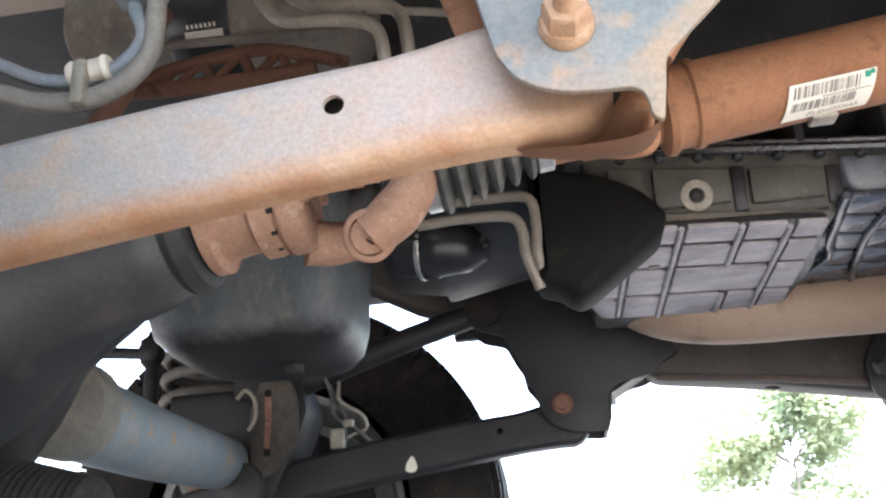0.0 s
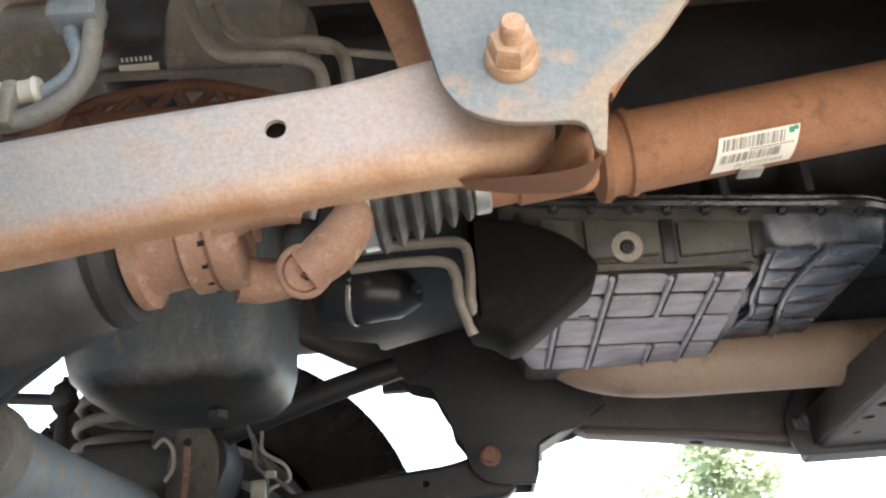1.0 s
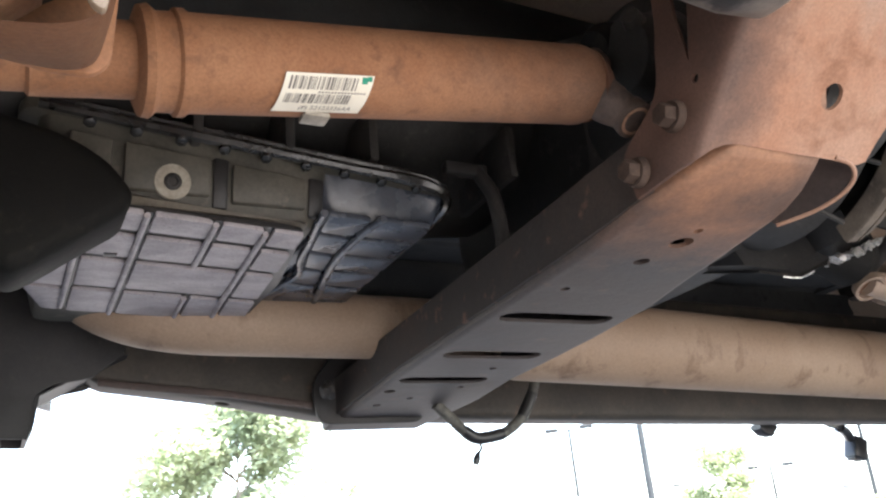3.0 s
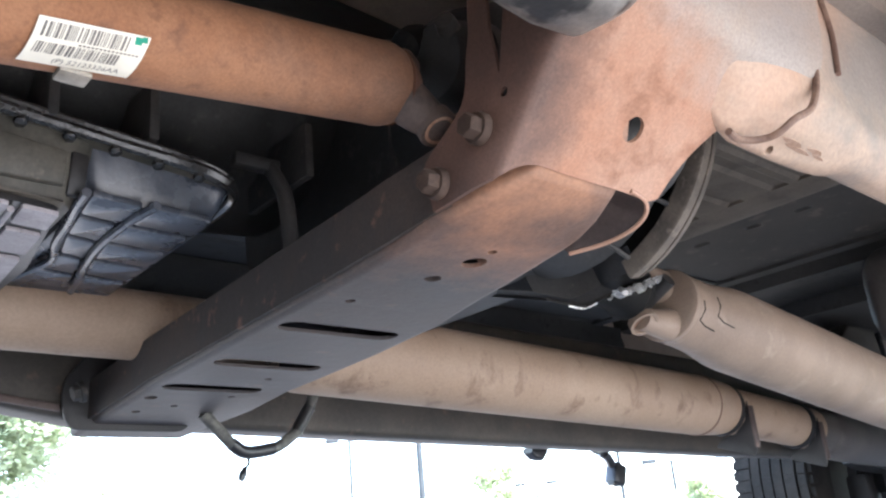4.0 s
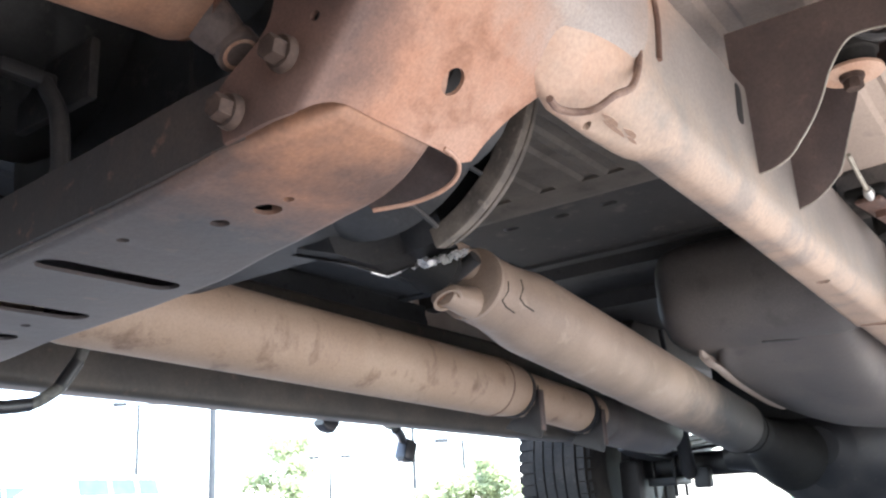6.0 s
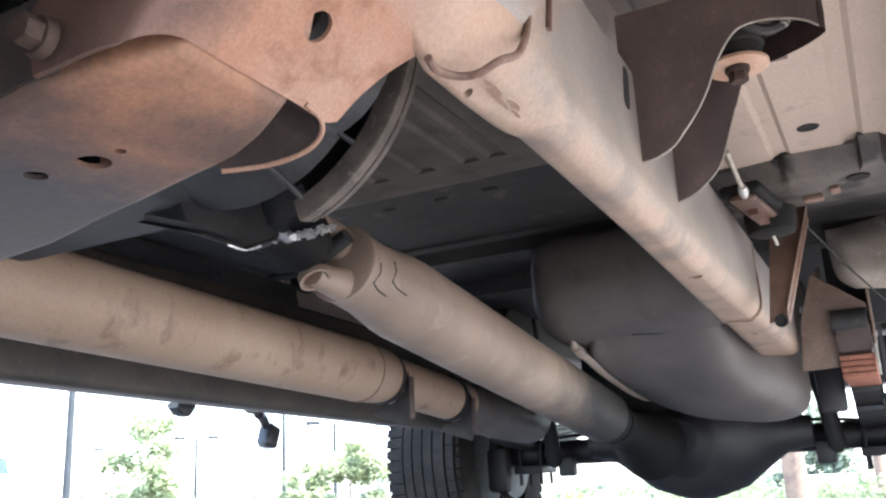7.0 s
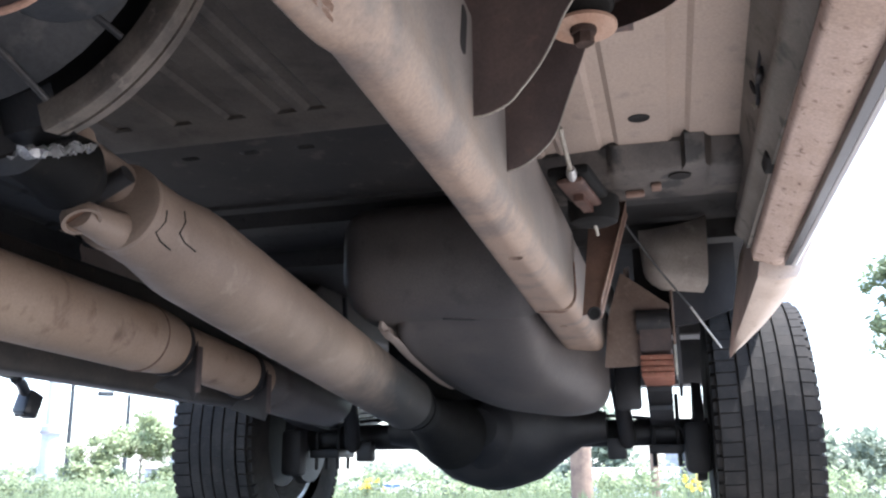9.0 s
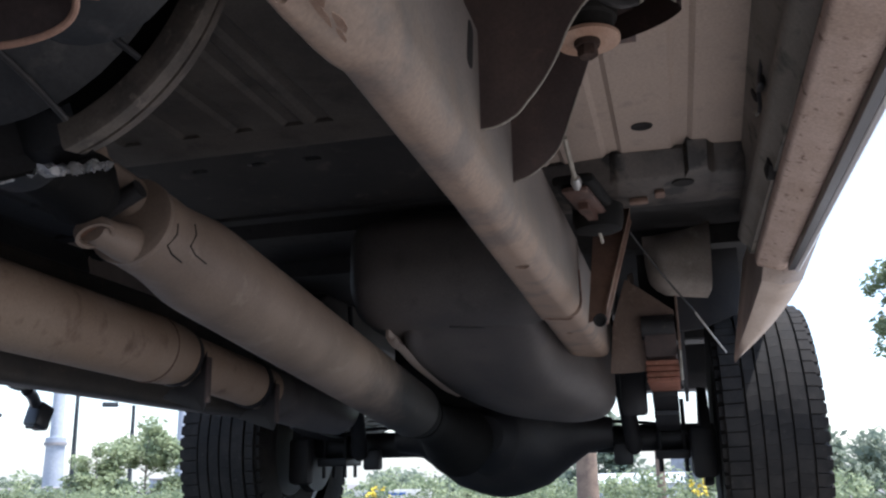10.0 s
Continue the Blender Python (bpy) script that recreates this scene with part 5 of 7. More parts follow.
    for k in range(5):
        y0, y1 = -0.024 + 0.052 * k, 0.020 + 0.052 * k
        ia = lambda y: float(np.interp(y, [p[1] for p in ra], [p[0] for p in ra]))
        ib = lambda y: float(np.interp(y, [p[1] for p in rb], [p[0] for p in rb]))
        part("rear_cell", plate(rounded([(ia(y0) + 0.006, y0), (ib(y0) - 0.006, y0 + 0.006), (ib(y1) - 0.006, y1 + 0.006), (ia(y1) + 0.006, y1)], 0.004, 2), 0.006, XY(0.6225), 0.0015), "panblue", ob)
        part("rear_cell", plate(rounded([(ib(y0) + 0.006, y0 + 0.006), (0.898, y0 + 0.012), (0.898, y1 + 0.012), (ib(y1) + 0.006, y1 + 0.006)], 0.004, 2), 0.006, XY(0.6235), 0.0015), "panblue", ob)
    def side(x0, x1, lift, z0, z1, mat, name, label=""):
        """A raised field on the pan's leaning side."""
        q = []
        for x, f in ((x0, 1), (x1, 1), (x1, 0), (x0, 0)):
            top = 0.678 - 0.1 * (x - 0.6)
            z = (top - z1) if f else z0
            y = -0.0135 - 0.0125 * (z - 0.628) / 0.048
            q.append((x, y, z))
        b = bmesh.new()
        lo = [b.verts.new((x, y + 0.006, z)) for x, y, z in q]
        hi = [b.verts.new((x, y - lift, z)) for x, y, z in q]
        b.faces.new(hi), b.faces.new(lo[::-1])
        for i in range(4):
            b.faces.new((lo[i], lo[(i + 1) % 4], hi[(i + 1) % 4], hi[i]))
        bmesh.ops.bevel(b, geom=b.edges[:], offset=0.0022, segments=2, affect="EDGES", profile=0.5)
        return part(name, b, mat, ob, label)
    side(0.556, 0.590, 0.0035, 0.636, 0.004, "panside", "side_panel")
    side(0.600, 0.674, 0.0040, 0.634, 0.004, "panside", "side_panel")
    side(0.694, 0.764, 0.0040, 0.630, 0.004, "panside", "side_panel")
    # black strips paint the shade between the side panels
    side(0.677, 0.691, 0.0006, 0.624, 0.000, "groove", "side_groove", "black strip for the groove shade")
    side(0.767, 0.782, 0.0006, 0.624, 0.000, "groove", "side_groove", "black strip for the groove shade")
    # lighter ledge puts the highlight along the pan's side into colour
    side(0.598, 0.766, 0.0060, 0.618, 0.048, "panledge", "side_ledge", "pale ledge highlight")
    part("oil_seam", tube([(u, v - 0.002, 0.697 - 0.10 * (u - 0.6)) for u, v in ((0.53, -0.033), (0.66, -0.034), (0.80, -0.034), (0.885, -0.033), (0.925, 0.0), (0.929, 0.08))], [0.003, 0.0026, 0.0038, 0.0030, 0.004, 0.003], 8), "oil", ob, "wet black oil seam")
    for i in range(9):
        x = 0.57 + 0.038 * i
        part("rail_bolt", lathe((x, -0.034, 0.684 - 0.10 * (x - 0.6)), (0, -0.4, -1), [(0, 0.0055), (0.004, 0.0055), (0.005, 0.004)], 6), "oil", ob)
    boss = part("plug_boss", lathe((0.641, -0.018, 0.644), (0, -1, -0.25), [(0, 0.0165), (0.003, 0.0165), (0.004, 0.0155)], 28), "zinc", ob, "round machined plug washer")
    part("plug", lathe((0.641, -0.0215, 0.643), (0, -1, -0.25), [(0.0006, 0.0078), (0.0012, 0.0075), (0.0022, 0.0062), (0.0022, 0.0045), (0.0, 0.0035)], 22), "cast", boss, "recessed plug")
    # smooth black cover ahead of the sump
    b = plate(rounded([(0.475, 0.69), (0.50, 0.680), (0.555, 0.665), (0.588, 0.645), (0.607, 0.618), (0.600, 0.600), (0.572, 0.580), (0.535, 0.552), (0.515, 0.540), (0.495, 0.556), (0.475, 0.56)], 0.02, 4), 0.07, XZ(-0.052), 0.012)
    part("inspection_cover", b, "coverblack", ob, "smooth black rubber cover", 60)
    # linkage bracket behind the pan
    part("lever", tube([(0.955, -0.02, 0.690), (0.965, -0.03, 0.66), (0.97, -0.03, 0.62), (0.975, -0.02, 0.60)], 0.008, 10), "cast", ob)
    part("lever", box((0.94, -0.02, 0.690), (0.05, 0.014, 0.014), 0.003), "cast", ob)
    return ob


def transfer_case():
    ob = thing("transfer_case", (1.25, -0.12, 0.72), "black ribbed transfer case with dusty round flange and torn foil", "transfer case")
    C = Vector((1.262, -0.137, 0.741))
    ax = (1, 0, 0)
    part("front_half", lathe(C - Vector((0.20, 0, 0)), ax, [(0, 0.06), (0.02, 0.10), (0.06, 0.120), (0.13, 0.132), (0.17, 0.140), (0.204, 0.152)], 44), "sooty", ob, "black dished front half")
    prof = [(0.0, 0.160), (0.0, 0.178), (0.003, 0.181), (0.026, 0.178), (0.027, 0.174), (0.030, 0.174), (0.031, 0.1775), (0.052, 0.172), (0.058, 0.168), (0.060, 0.150)]
    part("flange_ring", loft([[C + Vector((0.014 + 0.66 * d, r * math.cos(a), r * math.sin(a))) for d, r in prof] for a in np.linspace(radians(20), radians(252), 60)]), "ringdust", ob, "dusty tan split flange")
    part("rear_half", lathe(C + Vector((0.055, 0.0, 0)), ax, [(0, 0.150), (0.02, 0.140), (0.06, 0.11), (0.10, 0.07)], 40), "sooty", ob)
    part("main_case", loft([rect_ring(x, -0.12 + d, 0.26 - d, 0.60 + d, 0.86, 0.06, 5) for x, d in ((1.06, 0.04), (1.10, 0.0), (1.30, 0.0), (1.36, 0.05))]), "sooty", ob, "black main case")
    rear = Vector((1.34, 0.032, 0.692))
    part("tail_housing", lathe(rear, (1, 0.0127, -0.134), [(0, 0.07), (0.05, 0.062), (0.10, 0.055), (0.16, 0.046), (0.17, 0.040)], 34), "sooty", ob, "black tail housing")
    for a in (196, 223, 246):
        r = radians(a)
        d = Vector((0, math.cos(r), math.sin(r)))
        part("housing_rib", tube([C + d * 0.120 + Vector((-0.10, 0, 0)), C + d * 0.150 + Vector((-0.035, 0, 0)), C + d * 0.172 + Vector((-0.001, 0, 0))], 0.0026, 8, k=2), "cast", ob)
    part("front_output", lathe(on_shaft(1.0), AX, [(-0.004, 0.022), (0.004, 0.040), (0.03, 0.042), (0.05, 0.052), (0.10, 0.060), (0.20, 0.075)], 28), "sooty", ob)
    # hanging heat foil under the case, its lower edge torn and shiny
    low = [(1.25, 0.10, 0.625), (1.265, 0.0, 0.600), (1.279, -0.074, 0.577), (1.300, -0.088, 0.570), (1.315, -0.098, 0.566), (1.322, -0.112, 0.570), (1.330, -0.130, 0.576), (1.315, -0.165, 0.572), (1.305, -0.200, 0.572)]
    rows = [[(x - 0.030, y, z + 0.060), (x - 0.034, y, z + 0.030), (x - 0.020, y, z + 0.008), (x, y, z + 0.003), (x, y, z)] for x, y, z in low]
    b = loft(rows, closed=False)
    bmesh.ops.solidify(b, geom=b.faces[:], thickness=0.0012)
    part("heat_foil", b, "cast", ob, "sooty heat foil", 20)
    part("foil_edge", tube([(x, y, z - 0.001) for x, y, z in low[3:6]], 0.0013, 6, k=2), "foil", ob, "shiny torn edge")
    rnd = random.Random(3)
    grid = [[(1.298 + 0.0042 * i + rnd.uniform(-0.002, 0.002), -0.145 - 0.0046 * j + rnd.uniform(-0.0016, 0.0016), 0.564 + 0.0016 * i + 0.003 * math.sin(j * 1.1) + rnd.uniform(-0.0065, 0.0045)) for i in range(12)] for j in range(11)]
    b = loft(grid, closed=False)
    bmesh.ops.solidify(b, geom=b.faces[:], thickness=0.0008)
    part("torn_foil", b, "foil", ob, "crumpled silver foil", 10)
    part("cover_bolt", lathe((1.2, 0.12, 0.60), (0, 0, -1), [(0, 0.012), (0.012, 0.012), (0.014, 0.008)], 6), "zinc", ob)
    return ob


# ---- exhaust and rear driveline ----
def exhaust():
    ob = thing("exhaust_pipe", (1.6, 0.31, 0.58), "dusty tan exhaust pipe with stained muffler and band clamps", "exhaust")
    part("front_pipe", tube([(0.55, 0.36, 0.76), (0.575, 0.35, 0.70), (0.62, 0.335, 0.645), (0.70, 0.312, 0.616), (0.85, 0.30, 0.609), (1.0, 0.295, 0.606), (1.14, 0.294, 0.602)], 0.0425, 28), "dust", ob)
    a, c = Vector((1.12, 0.292, 0.600)), Vector((2.27, 0.325, 0.556))
    d = (c - a)
    L = d.length
    part("muffler", lathe(a, d, [(0, 0.043), (0.03, 0.058), (0.06, 0.0625), (L - 0.10, 0.0625), (L - 0.095, 0.0638), (L - 0.09, 0.0625), (L - 0.03, 0.0585), (L, 0.054)], 44), "dust", ob, "long round stained muffler")
    part("weld_ring", lathe(a + d * (1 - 0.105 / L), d, [(0, 0.0625), (0.002, 0.0645), (0.004, 0.0625)], 40, caps=False), "weld", ob, "weld ring")
    e = Vector((2.72, 0.345, 0.520))
    part("mid_pipe", tube([c - d.normalized() * 0.03, (c + e) / 2, e], 0.051, 32), "dust", ob)
    part("clamp_bead", lathe(Vector((2.60, 0.34, 0.530)), e - c, [(0, 0.051), (0.003, 0.056), (0.012, 0.056), (0.015, 0.051)], 36, caps=False), "blacked", ob)
    part("rear_muffler", tube([(2.68, 0.343, 0.523), (2.74, 0.345, 0.518), (2.80, 0.348, 0.513), (3.10, 0.37, 0.50), (3.30, 0.40, 0.50), (3.5, 0.45, 0.56), (3.8, 0.52, 0.68), (4.3, 0.55, 0.62), (5.0, 0.55, 0.55)], [0.052, 0.056, 0.066, 0.068, 0.060, 0.05, 0.05, 0.05, 0.05], 30), "tank", ob, "sooty rear pipe")
    for x, y, z, r in ((2.265, 0.325, 0.554, 0.0575), (2.600, 0.340, 0.530, 0.055)):
        part("hanger_band", lathe(Vector((x, y, z)), e - c, [(-0.007, r - 0.003), (-0.006, r), (0.006, r), (0.007, r - 0.003)], 36, caps=False), "blacked", ob, "dark hanger band")
        web = [(-0.062, 0.010), (-0.050, -0.032), (-0.022, -0.056), (0.012, -0.061), (0.030, -0.078), (-0.060, -0.108), (-0.066, -0.090)]
        part("hanger", plate(rounded(web, 0.004), 0.004, lambda u, v, w, x=x, y=y, z=z: (x + 0.006 + w, y + u, z + v), 0.001), "blacked", ob, "dark triangular hanger web")
        part("hanger_flange", box((x + 0.014, y - 0.064, z - 0.046), (0.018, 0.005, 0.088), 0.002), "leafdark", ob, "rusty hanger flange")
    return ob


def rear_driveshaft():
    ob = thing("rear_driveshaft", (2.5, 0.08, 0.62), "large dusty aluminium rear driveshaft with yoke ears", "driveshaft")
    a, e = Vector((1.688, 0.0369, 0.6462)), Vector((3.08, 0.0546, 0.4595))
    d = e - a
    L = d.length
    t = d.normalized()
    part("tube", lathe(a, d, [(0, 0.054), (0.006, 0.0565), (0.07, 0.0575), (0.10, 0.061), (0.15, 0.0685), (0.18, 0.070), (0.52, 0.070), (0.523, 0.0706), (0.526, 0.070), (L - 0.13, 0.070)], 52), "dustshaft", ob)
    # black cone carries on the shade painted at the tube's rear end
    part("end_cone", lathe(a + t * (L - 0.135), d, [(0, 0.0702), (0.012, 0.0706), (0.03, 0.067), (0.08, 0.058), (0.15, 0.048)], 44), "coverblack", ob, "end of the shaft in black for its shade")
    # yoke with two ears
    for o, mx in ((Vector((0.0, -0.004, -0.040)), 0), (Vector((0.0, 0.004, 0.040)), 1)):
        b = tube([a + o * 0.75 + t * 0.01, a + o * 0.95 - t * 0.045, a + o - t * 0.082], [0.028, 0.0205, 0.0175], 18)
        oo = Vector((-0.12, -0.50, -0.86)) * (1 if mx == 0 else -1)
        oo.normalize()
        lathe(a + o - t * 0.082 - oo * 0.006, oo, [(0, 0.016), (0.008, 0.0215), (0.020, 0.0225), (0.020, 0.018), (0.008, 0.017)], 28, b)
        ear = part("yoke_ear", b, "dustshaft", ob)
        part("ear_bore", lathe(a + o - t * 0.082 + oo * 0.003, oo, [(0, 0.0178), (0.0015, 0.0172)], 26), "rust", ear, "rusty bearing bore")
    part("collar", lathe(a - t * 0.008, d, [(0, 0.050), (0.004, 0.0580), (0.012, 0.0580), (0.016, 0.055)], 44), "dustshaft", ob)
    part("cross", tube([a - t * 0.045 + Vector((0, 0.04, -0.02)), a - t * 0.045, a - t * 0.045 + Vector((0, -0.04, 0.02))], 0.012, 14), "cast", ob)
    part("slip_yoke", lathe(a - t * 0.22, d, [(0, 0.040), (0.08, 0.038), (0.12, 0.046), (0.15, 0.03)], 26), "coverblack", ob)
    # crimped balance marks
    u = t.cross(ZUP).normalized()
    v = u.cross(t)
    for base, lift in ((0.014, 4), (0.056, 20)):
        pts = []
        for al, an in ((0.002, 44), (0.004, 30), (-0.004, 12), (0.012, 6), (0.038, 4)):
            ang = radians(an + lift)
            k = base + al
            rr = float(np.interp(k, (0.0, 0.07, 0.10, 0.15), (0.0568, 0.0580, 0.0615, 0.069)))
            pts.append(a + t * k + (Vector((0, -0.876, 0.48)) * math.sin(ang + 0.20) + Vector((0, -0.48, -0.876)) * math.cos(ang + 0.20)) * rr)
        part("weight_edge", tube(pts, 0.0012, 6, k=1), "hole", ob, "dark crimped weight edge")
    part("rear_yoke", lathe(e - t * 0.06, d, [(0, 0.062), (0.06, 0.056), (0.10, 0.052), (0.16, 0.062), (0.22, 0.066), (0.30, 0.085), (0.44, 0.11)], 30), "coverblack", ob)
    return ob


def rear_axle():
    ob = thing("rear_axle", (3.79, 0.0, 0.41), "black solid rear axle with big differential in deep shade", "axle")
    rows = []
    part("carrier", lathe((3.60, -0.02, 0.425), (1, 0, 0), [(-0.12, 0.06), (-0.08, 0.09), (-0.02, 0.13), (0.06, 0.185), (0.16, 0.200), (0.26, 0.19), (0.33, 0.14), (0.36, 0.05)], 40), "blacked", ob)
    part("carrier_shoulder", lathe((3.72, -0.40, 0.43), (0, 1, 0), [(0, 0.048), (0.08, 0.062), (0.14, 0.105), (0.22, 0.165), (0.30, 0.192), (0.37, 0.197), (0.44, 0.192), (0.52, 0.165), (0.60, 0.105), (0.66, 0.062), (0.74, 0.048)], 36), "blacked", ob)
    part("axle_tube", tube([(3.79, -0.72, 0.41), (3.79, -0.3, 0.41), (3.79, -0.1, 0.415)], [0.043, 0.045, 0.08], 24), "blacked", ob)
    part("axle_tube", tube([(3.79, 0.72, 0.41), (3.79, 0.3, 0.41), (3.79, 0.1, 0.415)], [0.043, 0.045, 0.08], 24), "blacked", ob)
    for s in (-1, 1):
        part("spring_plate", box((3.78, 0.585 * s, 0.355), (0.16, 0.11, 0.03), 0.006), "blacked", ob)
        part("shock_mount", box((3.70, 0.43 * s, 0.36), (0.05, 0.06, 0.07), 0.01), "blacked", ob)
        for dx in (-0.05, 0.05):
            for dy in (-0.04, 0.04):
                part("u_bolt", tube([(3.78 + dx, 0.585 * s + dy, 0.30), (3.78 + dx, 0.585 * s + dy, 0.53)], 0.007, 8, k=1), "blacked", ob)
        part("backing_plate", lathe((3.79, 0.69 * s, 0.41), (0, 1, 0), [(-0.02, 0.05), (-0.015, 0.155), (0.015, 0.16), (0.02, 0.05)], 30), "blacked", ob)
        part("brake_caliper", box((3.66, 0.68 * s, 0.36), (0.07, 0.08, 0.16), 0.02), "blacked", ob)
    part("brake_line", tube([(3.73, 0.05, 0.47), (3.73, 0.25, 0.465), (3.73, 0.45, 0.465), (3.72, 0.6, 0.44)], 0.006, 8), "blacked", ob)
    part("brake_line", tube([(3.73, -0.2, 0.465), (3.73, -0.45, 0.462), (3.72, -0.62, 0.43), (3.68, -0.66, 0.35)], 0.006, 8), "blacked", ob)
    return ob


def leaf_spring(s):
    ob = thing("leaf_spring", (3.4, 0.58 * s, 0.55), "stacked rusty leaf spring pack ahead of the rear axle", "leaf spring", "leaf springs")
    for i in range(5):
        x0 = 2.98 + (0.0 if i == 0 else 0.10 + 0.085 * i)
        z0 = 0.640 - 0.018 * i
        rows = []
        for u in np.linspace(0, 1, 12):
            x = x0 + (4.6 - 0.1 * i - x0) * u
            sag = -0.115 + 0.14 * ((x - 3.79) / 0.8) ** 2
            zz = z0 + (sag - 0.025) * min(1.0, (x - 2.95) / 0.5) if x < 3.79 else z0 - 0.14 + 0.12 * ((x - 3.79) / 0.8) ** 2
            rows.append([(x, 0.58 * s + y, zz + z) for y, z in ((-0.036, 0), (0.036, 0), (0.036, 0.013), (-0.036, 0.013))])
        part("leaf", loft(rows), "blacked", ob)
    part("spring_eye", lathe((2.98, 0.58 * s - 0.04, 0.66), (0, 1, 0), [(0, 0.03), (0.08, 0.03)], 22), "cast", ob)
    # stack of short leaves with their end faces to the front, under a clamp block
    for i in range(4):
        part("overload_leaf", box((3.12, 0.584 * s, 0.569 - 0.0135 * i), (0.34 - 0.012 * i, 0.078, 0.0115), 0.0025), "leafred", ob, "rust-red leaf end")
    part("clamp_block", loft([rect_ring(x, min(0.546 * s, 0.622 * s), max(0.546 * s, 0.622 * s), z, 0.655, 0.008) for x, z in ((2.96, 0.585), (2.97, 0.578), (3.16, 0.578))]), "leafdark", ob, "dark clamp block")
    part("clip", box((2.945, 0.628 * s, 0.56), (0.012, 0.006, 0.075), 0.002), "zinc", ob, "thin metal clip")
    face = [(s * abs(y), z) for y, z in [(-0.507, 0.79), (-0.622, 0.701), (-0.605, 0.563), (-0.537, 0.552), (-0.456, 0.55), (-0.471, 0.679)]]
    # on the far side black replaces tan as painted shade
    part("hanger_face", plate(rounded(face, 0.006), 0.006, YZ(2.985), 0.001), "hangtan" if s < 0 else "blacked", ob, "tan hanger face")
    for y in (0.520, 0.632):
        part("hanger_plate", plate(rounded([(2.992, 0.62), (3.10, 0.60), (3.25, 0.70), (3.25, 0.86), (2.992, 0.80)], 0.02), 0.006, XZ(y * s), 0.0015), "hangtan" if s < 0 else "blacked", ob)
    part("bump_bracket", box((3.40, 0.49 * s, 0.545), (0.05, 0.075, 0.16), 0.012), "blacked", ob)
    part("bump_stop", lathe((3.32, 0.58 * s, 0.64), (0, 0, 1), [(0, 0.03), (0.03, 0.045), (0.09, 0.045), (0.10, 0.03)], 20), "rubber", ob)
    part("frame_pad", box((3.36, 0.58 * s, 0.735), (0.12, 0.10, 0.06), 0.01), "blacked", ob)
    return ob


def shock(x0, y0, z0, x1, y1, z1):
    ob = thing("shock_absorber", (x0, y0, z0), "black shock absorber beside the rear axle", "shock absorber")
    a, c = Vector((x0, y0, z0)), Vector((x1, y1, z1))
    d = c - a
    L = d.length
    part("body", lathe(a, d, [(0, 0.012), (0.02, 0.026), (L * 0.55, 0.028), (L * 0.56, 0.02)], 20), "blacked", ob)
    part("rod", lathe(a, d, [(L * 0.5, 0.009), (L, 0.009)], 12), "blacked", ob)
    return ob


# ---- fuel tank and cab fittings ----
def fuel_tank():
    ob = thing("fuel_tank", (2.6, -0.2, 0.5), "dusty dark plastic fuel tank with stepped belly and heat shield", "fuel tank")
    def slab(x, y0, y1, z0, z1, r):
        return rect_ring(x, y0, y1, z0, z1, r, 6)
    part("front_shell", loft([slab(2.40, -0.30, -0.03, 0.72, 0.80, 0.03), slab(2.415, -0.35, 0.01, 0.68, 0.83, 0.05), slab(2.45, -0.365, 0.035, 0.645, 0.85, 0.07), slab(2.50, -0.365, 0.046, 0.624, 0.86, 0.075), slab(2.58, -0.365, 0.050, 0.616, 0.87, 0.075),
                              slab(2.80, -0.352, 0.05, 0.618, 0.87, 0.07), slab(3.0, -0.345, 0.05, 0.62, 0.87, 0.07)]), "tank", ob, "upper tank shell")
    # belly: one long bulge that deepens towards the rear
    rows = []
    for x, zl, zb, yl, yr in ((2.53, 0.626, 0.624, -0.060, -0.300), (2.56, 0.607, 0.612, -0.045, -0.345), (2.62, 0.592, 0.592, -0.030, -0.352), (2.72, 0.577, 0.562, -0.020, -0.350), (2.84, 0.563, 0.526, -0.014, -0.350), (2.95, 0.551, 0.492, -0.010, -0.375),
                              (3.05, 0.541, 0.463, -0.008, -0.425), (3.13, 0.536, 0.447, -0.008, -0.446), (3.20, 0.536, 0.443, -0.010, -0.450), (3.28, 0.545, 0.452, -0.015, -0.445), (3.33, 0.575, 0.495, -0.03, -0.42), (3.36, 0.61, 0.56, -0.06, -0.36)):
        w = yl - yr
        pts = [(yl - 0.004, 0.70), (yl, zl + 0.02), (yl - 0.012, zl - 0.004), (yl - 0.16 * w, zl + (zb - zl) * 0.42), (yl - 0.34 * w, zl + (zb - zl) * 0.74), (yl - 0.56 * w, zl + (zb - zl) * 0.92), (yl - 0.74 * w, zb), (yr + 0.10 * w, zb + 0.010),
               (yr + 0.025 * w, zb + 0.038), (yr, zb + 0.085), (yr + 0.004, 0.70)]
        ring = [p for p in smooth_line([(x, y, z) for y, z in pts], 4)]
        rows.append(ring)
    cols = [smooth_line([r[k] for r in rows], 3) for k in range(len(rows[0]))]
    part("belly", loft([[c[k] for c in cols] for k in range(len(cols[0]))]), "tank", ob, "bulging tank belly", 60)
    part("rear_shell", loft([slab(2.98, -0.12, 0.06, 0.60, 0.70, 0.03), slab(3.04, -0.12, 0.13, 0.572, 0.74, 0.04), slab(3.20, -0.12, 0.15, 0.530, 0.74, 0.05), slab(3.34, -0.12, 0.15, 0.505, 0.74, 0.05), slab(3.40, -0.12, 0.08, 0.56, 0.70, 0.03)]), "coverblack", ob, "dark rear tank shell")
    part("seam", tube([(2.52, -0.16, 0.6195), (2.54, -0.21, 0.6185), (2.55, -0.25, 0.6185)], 0.0020, 8), "plastic", ob, "moulded seam")
    rows = []
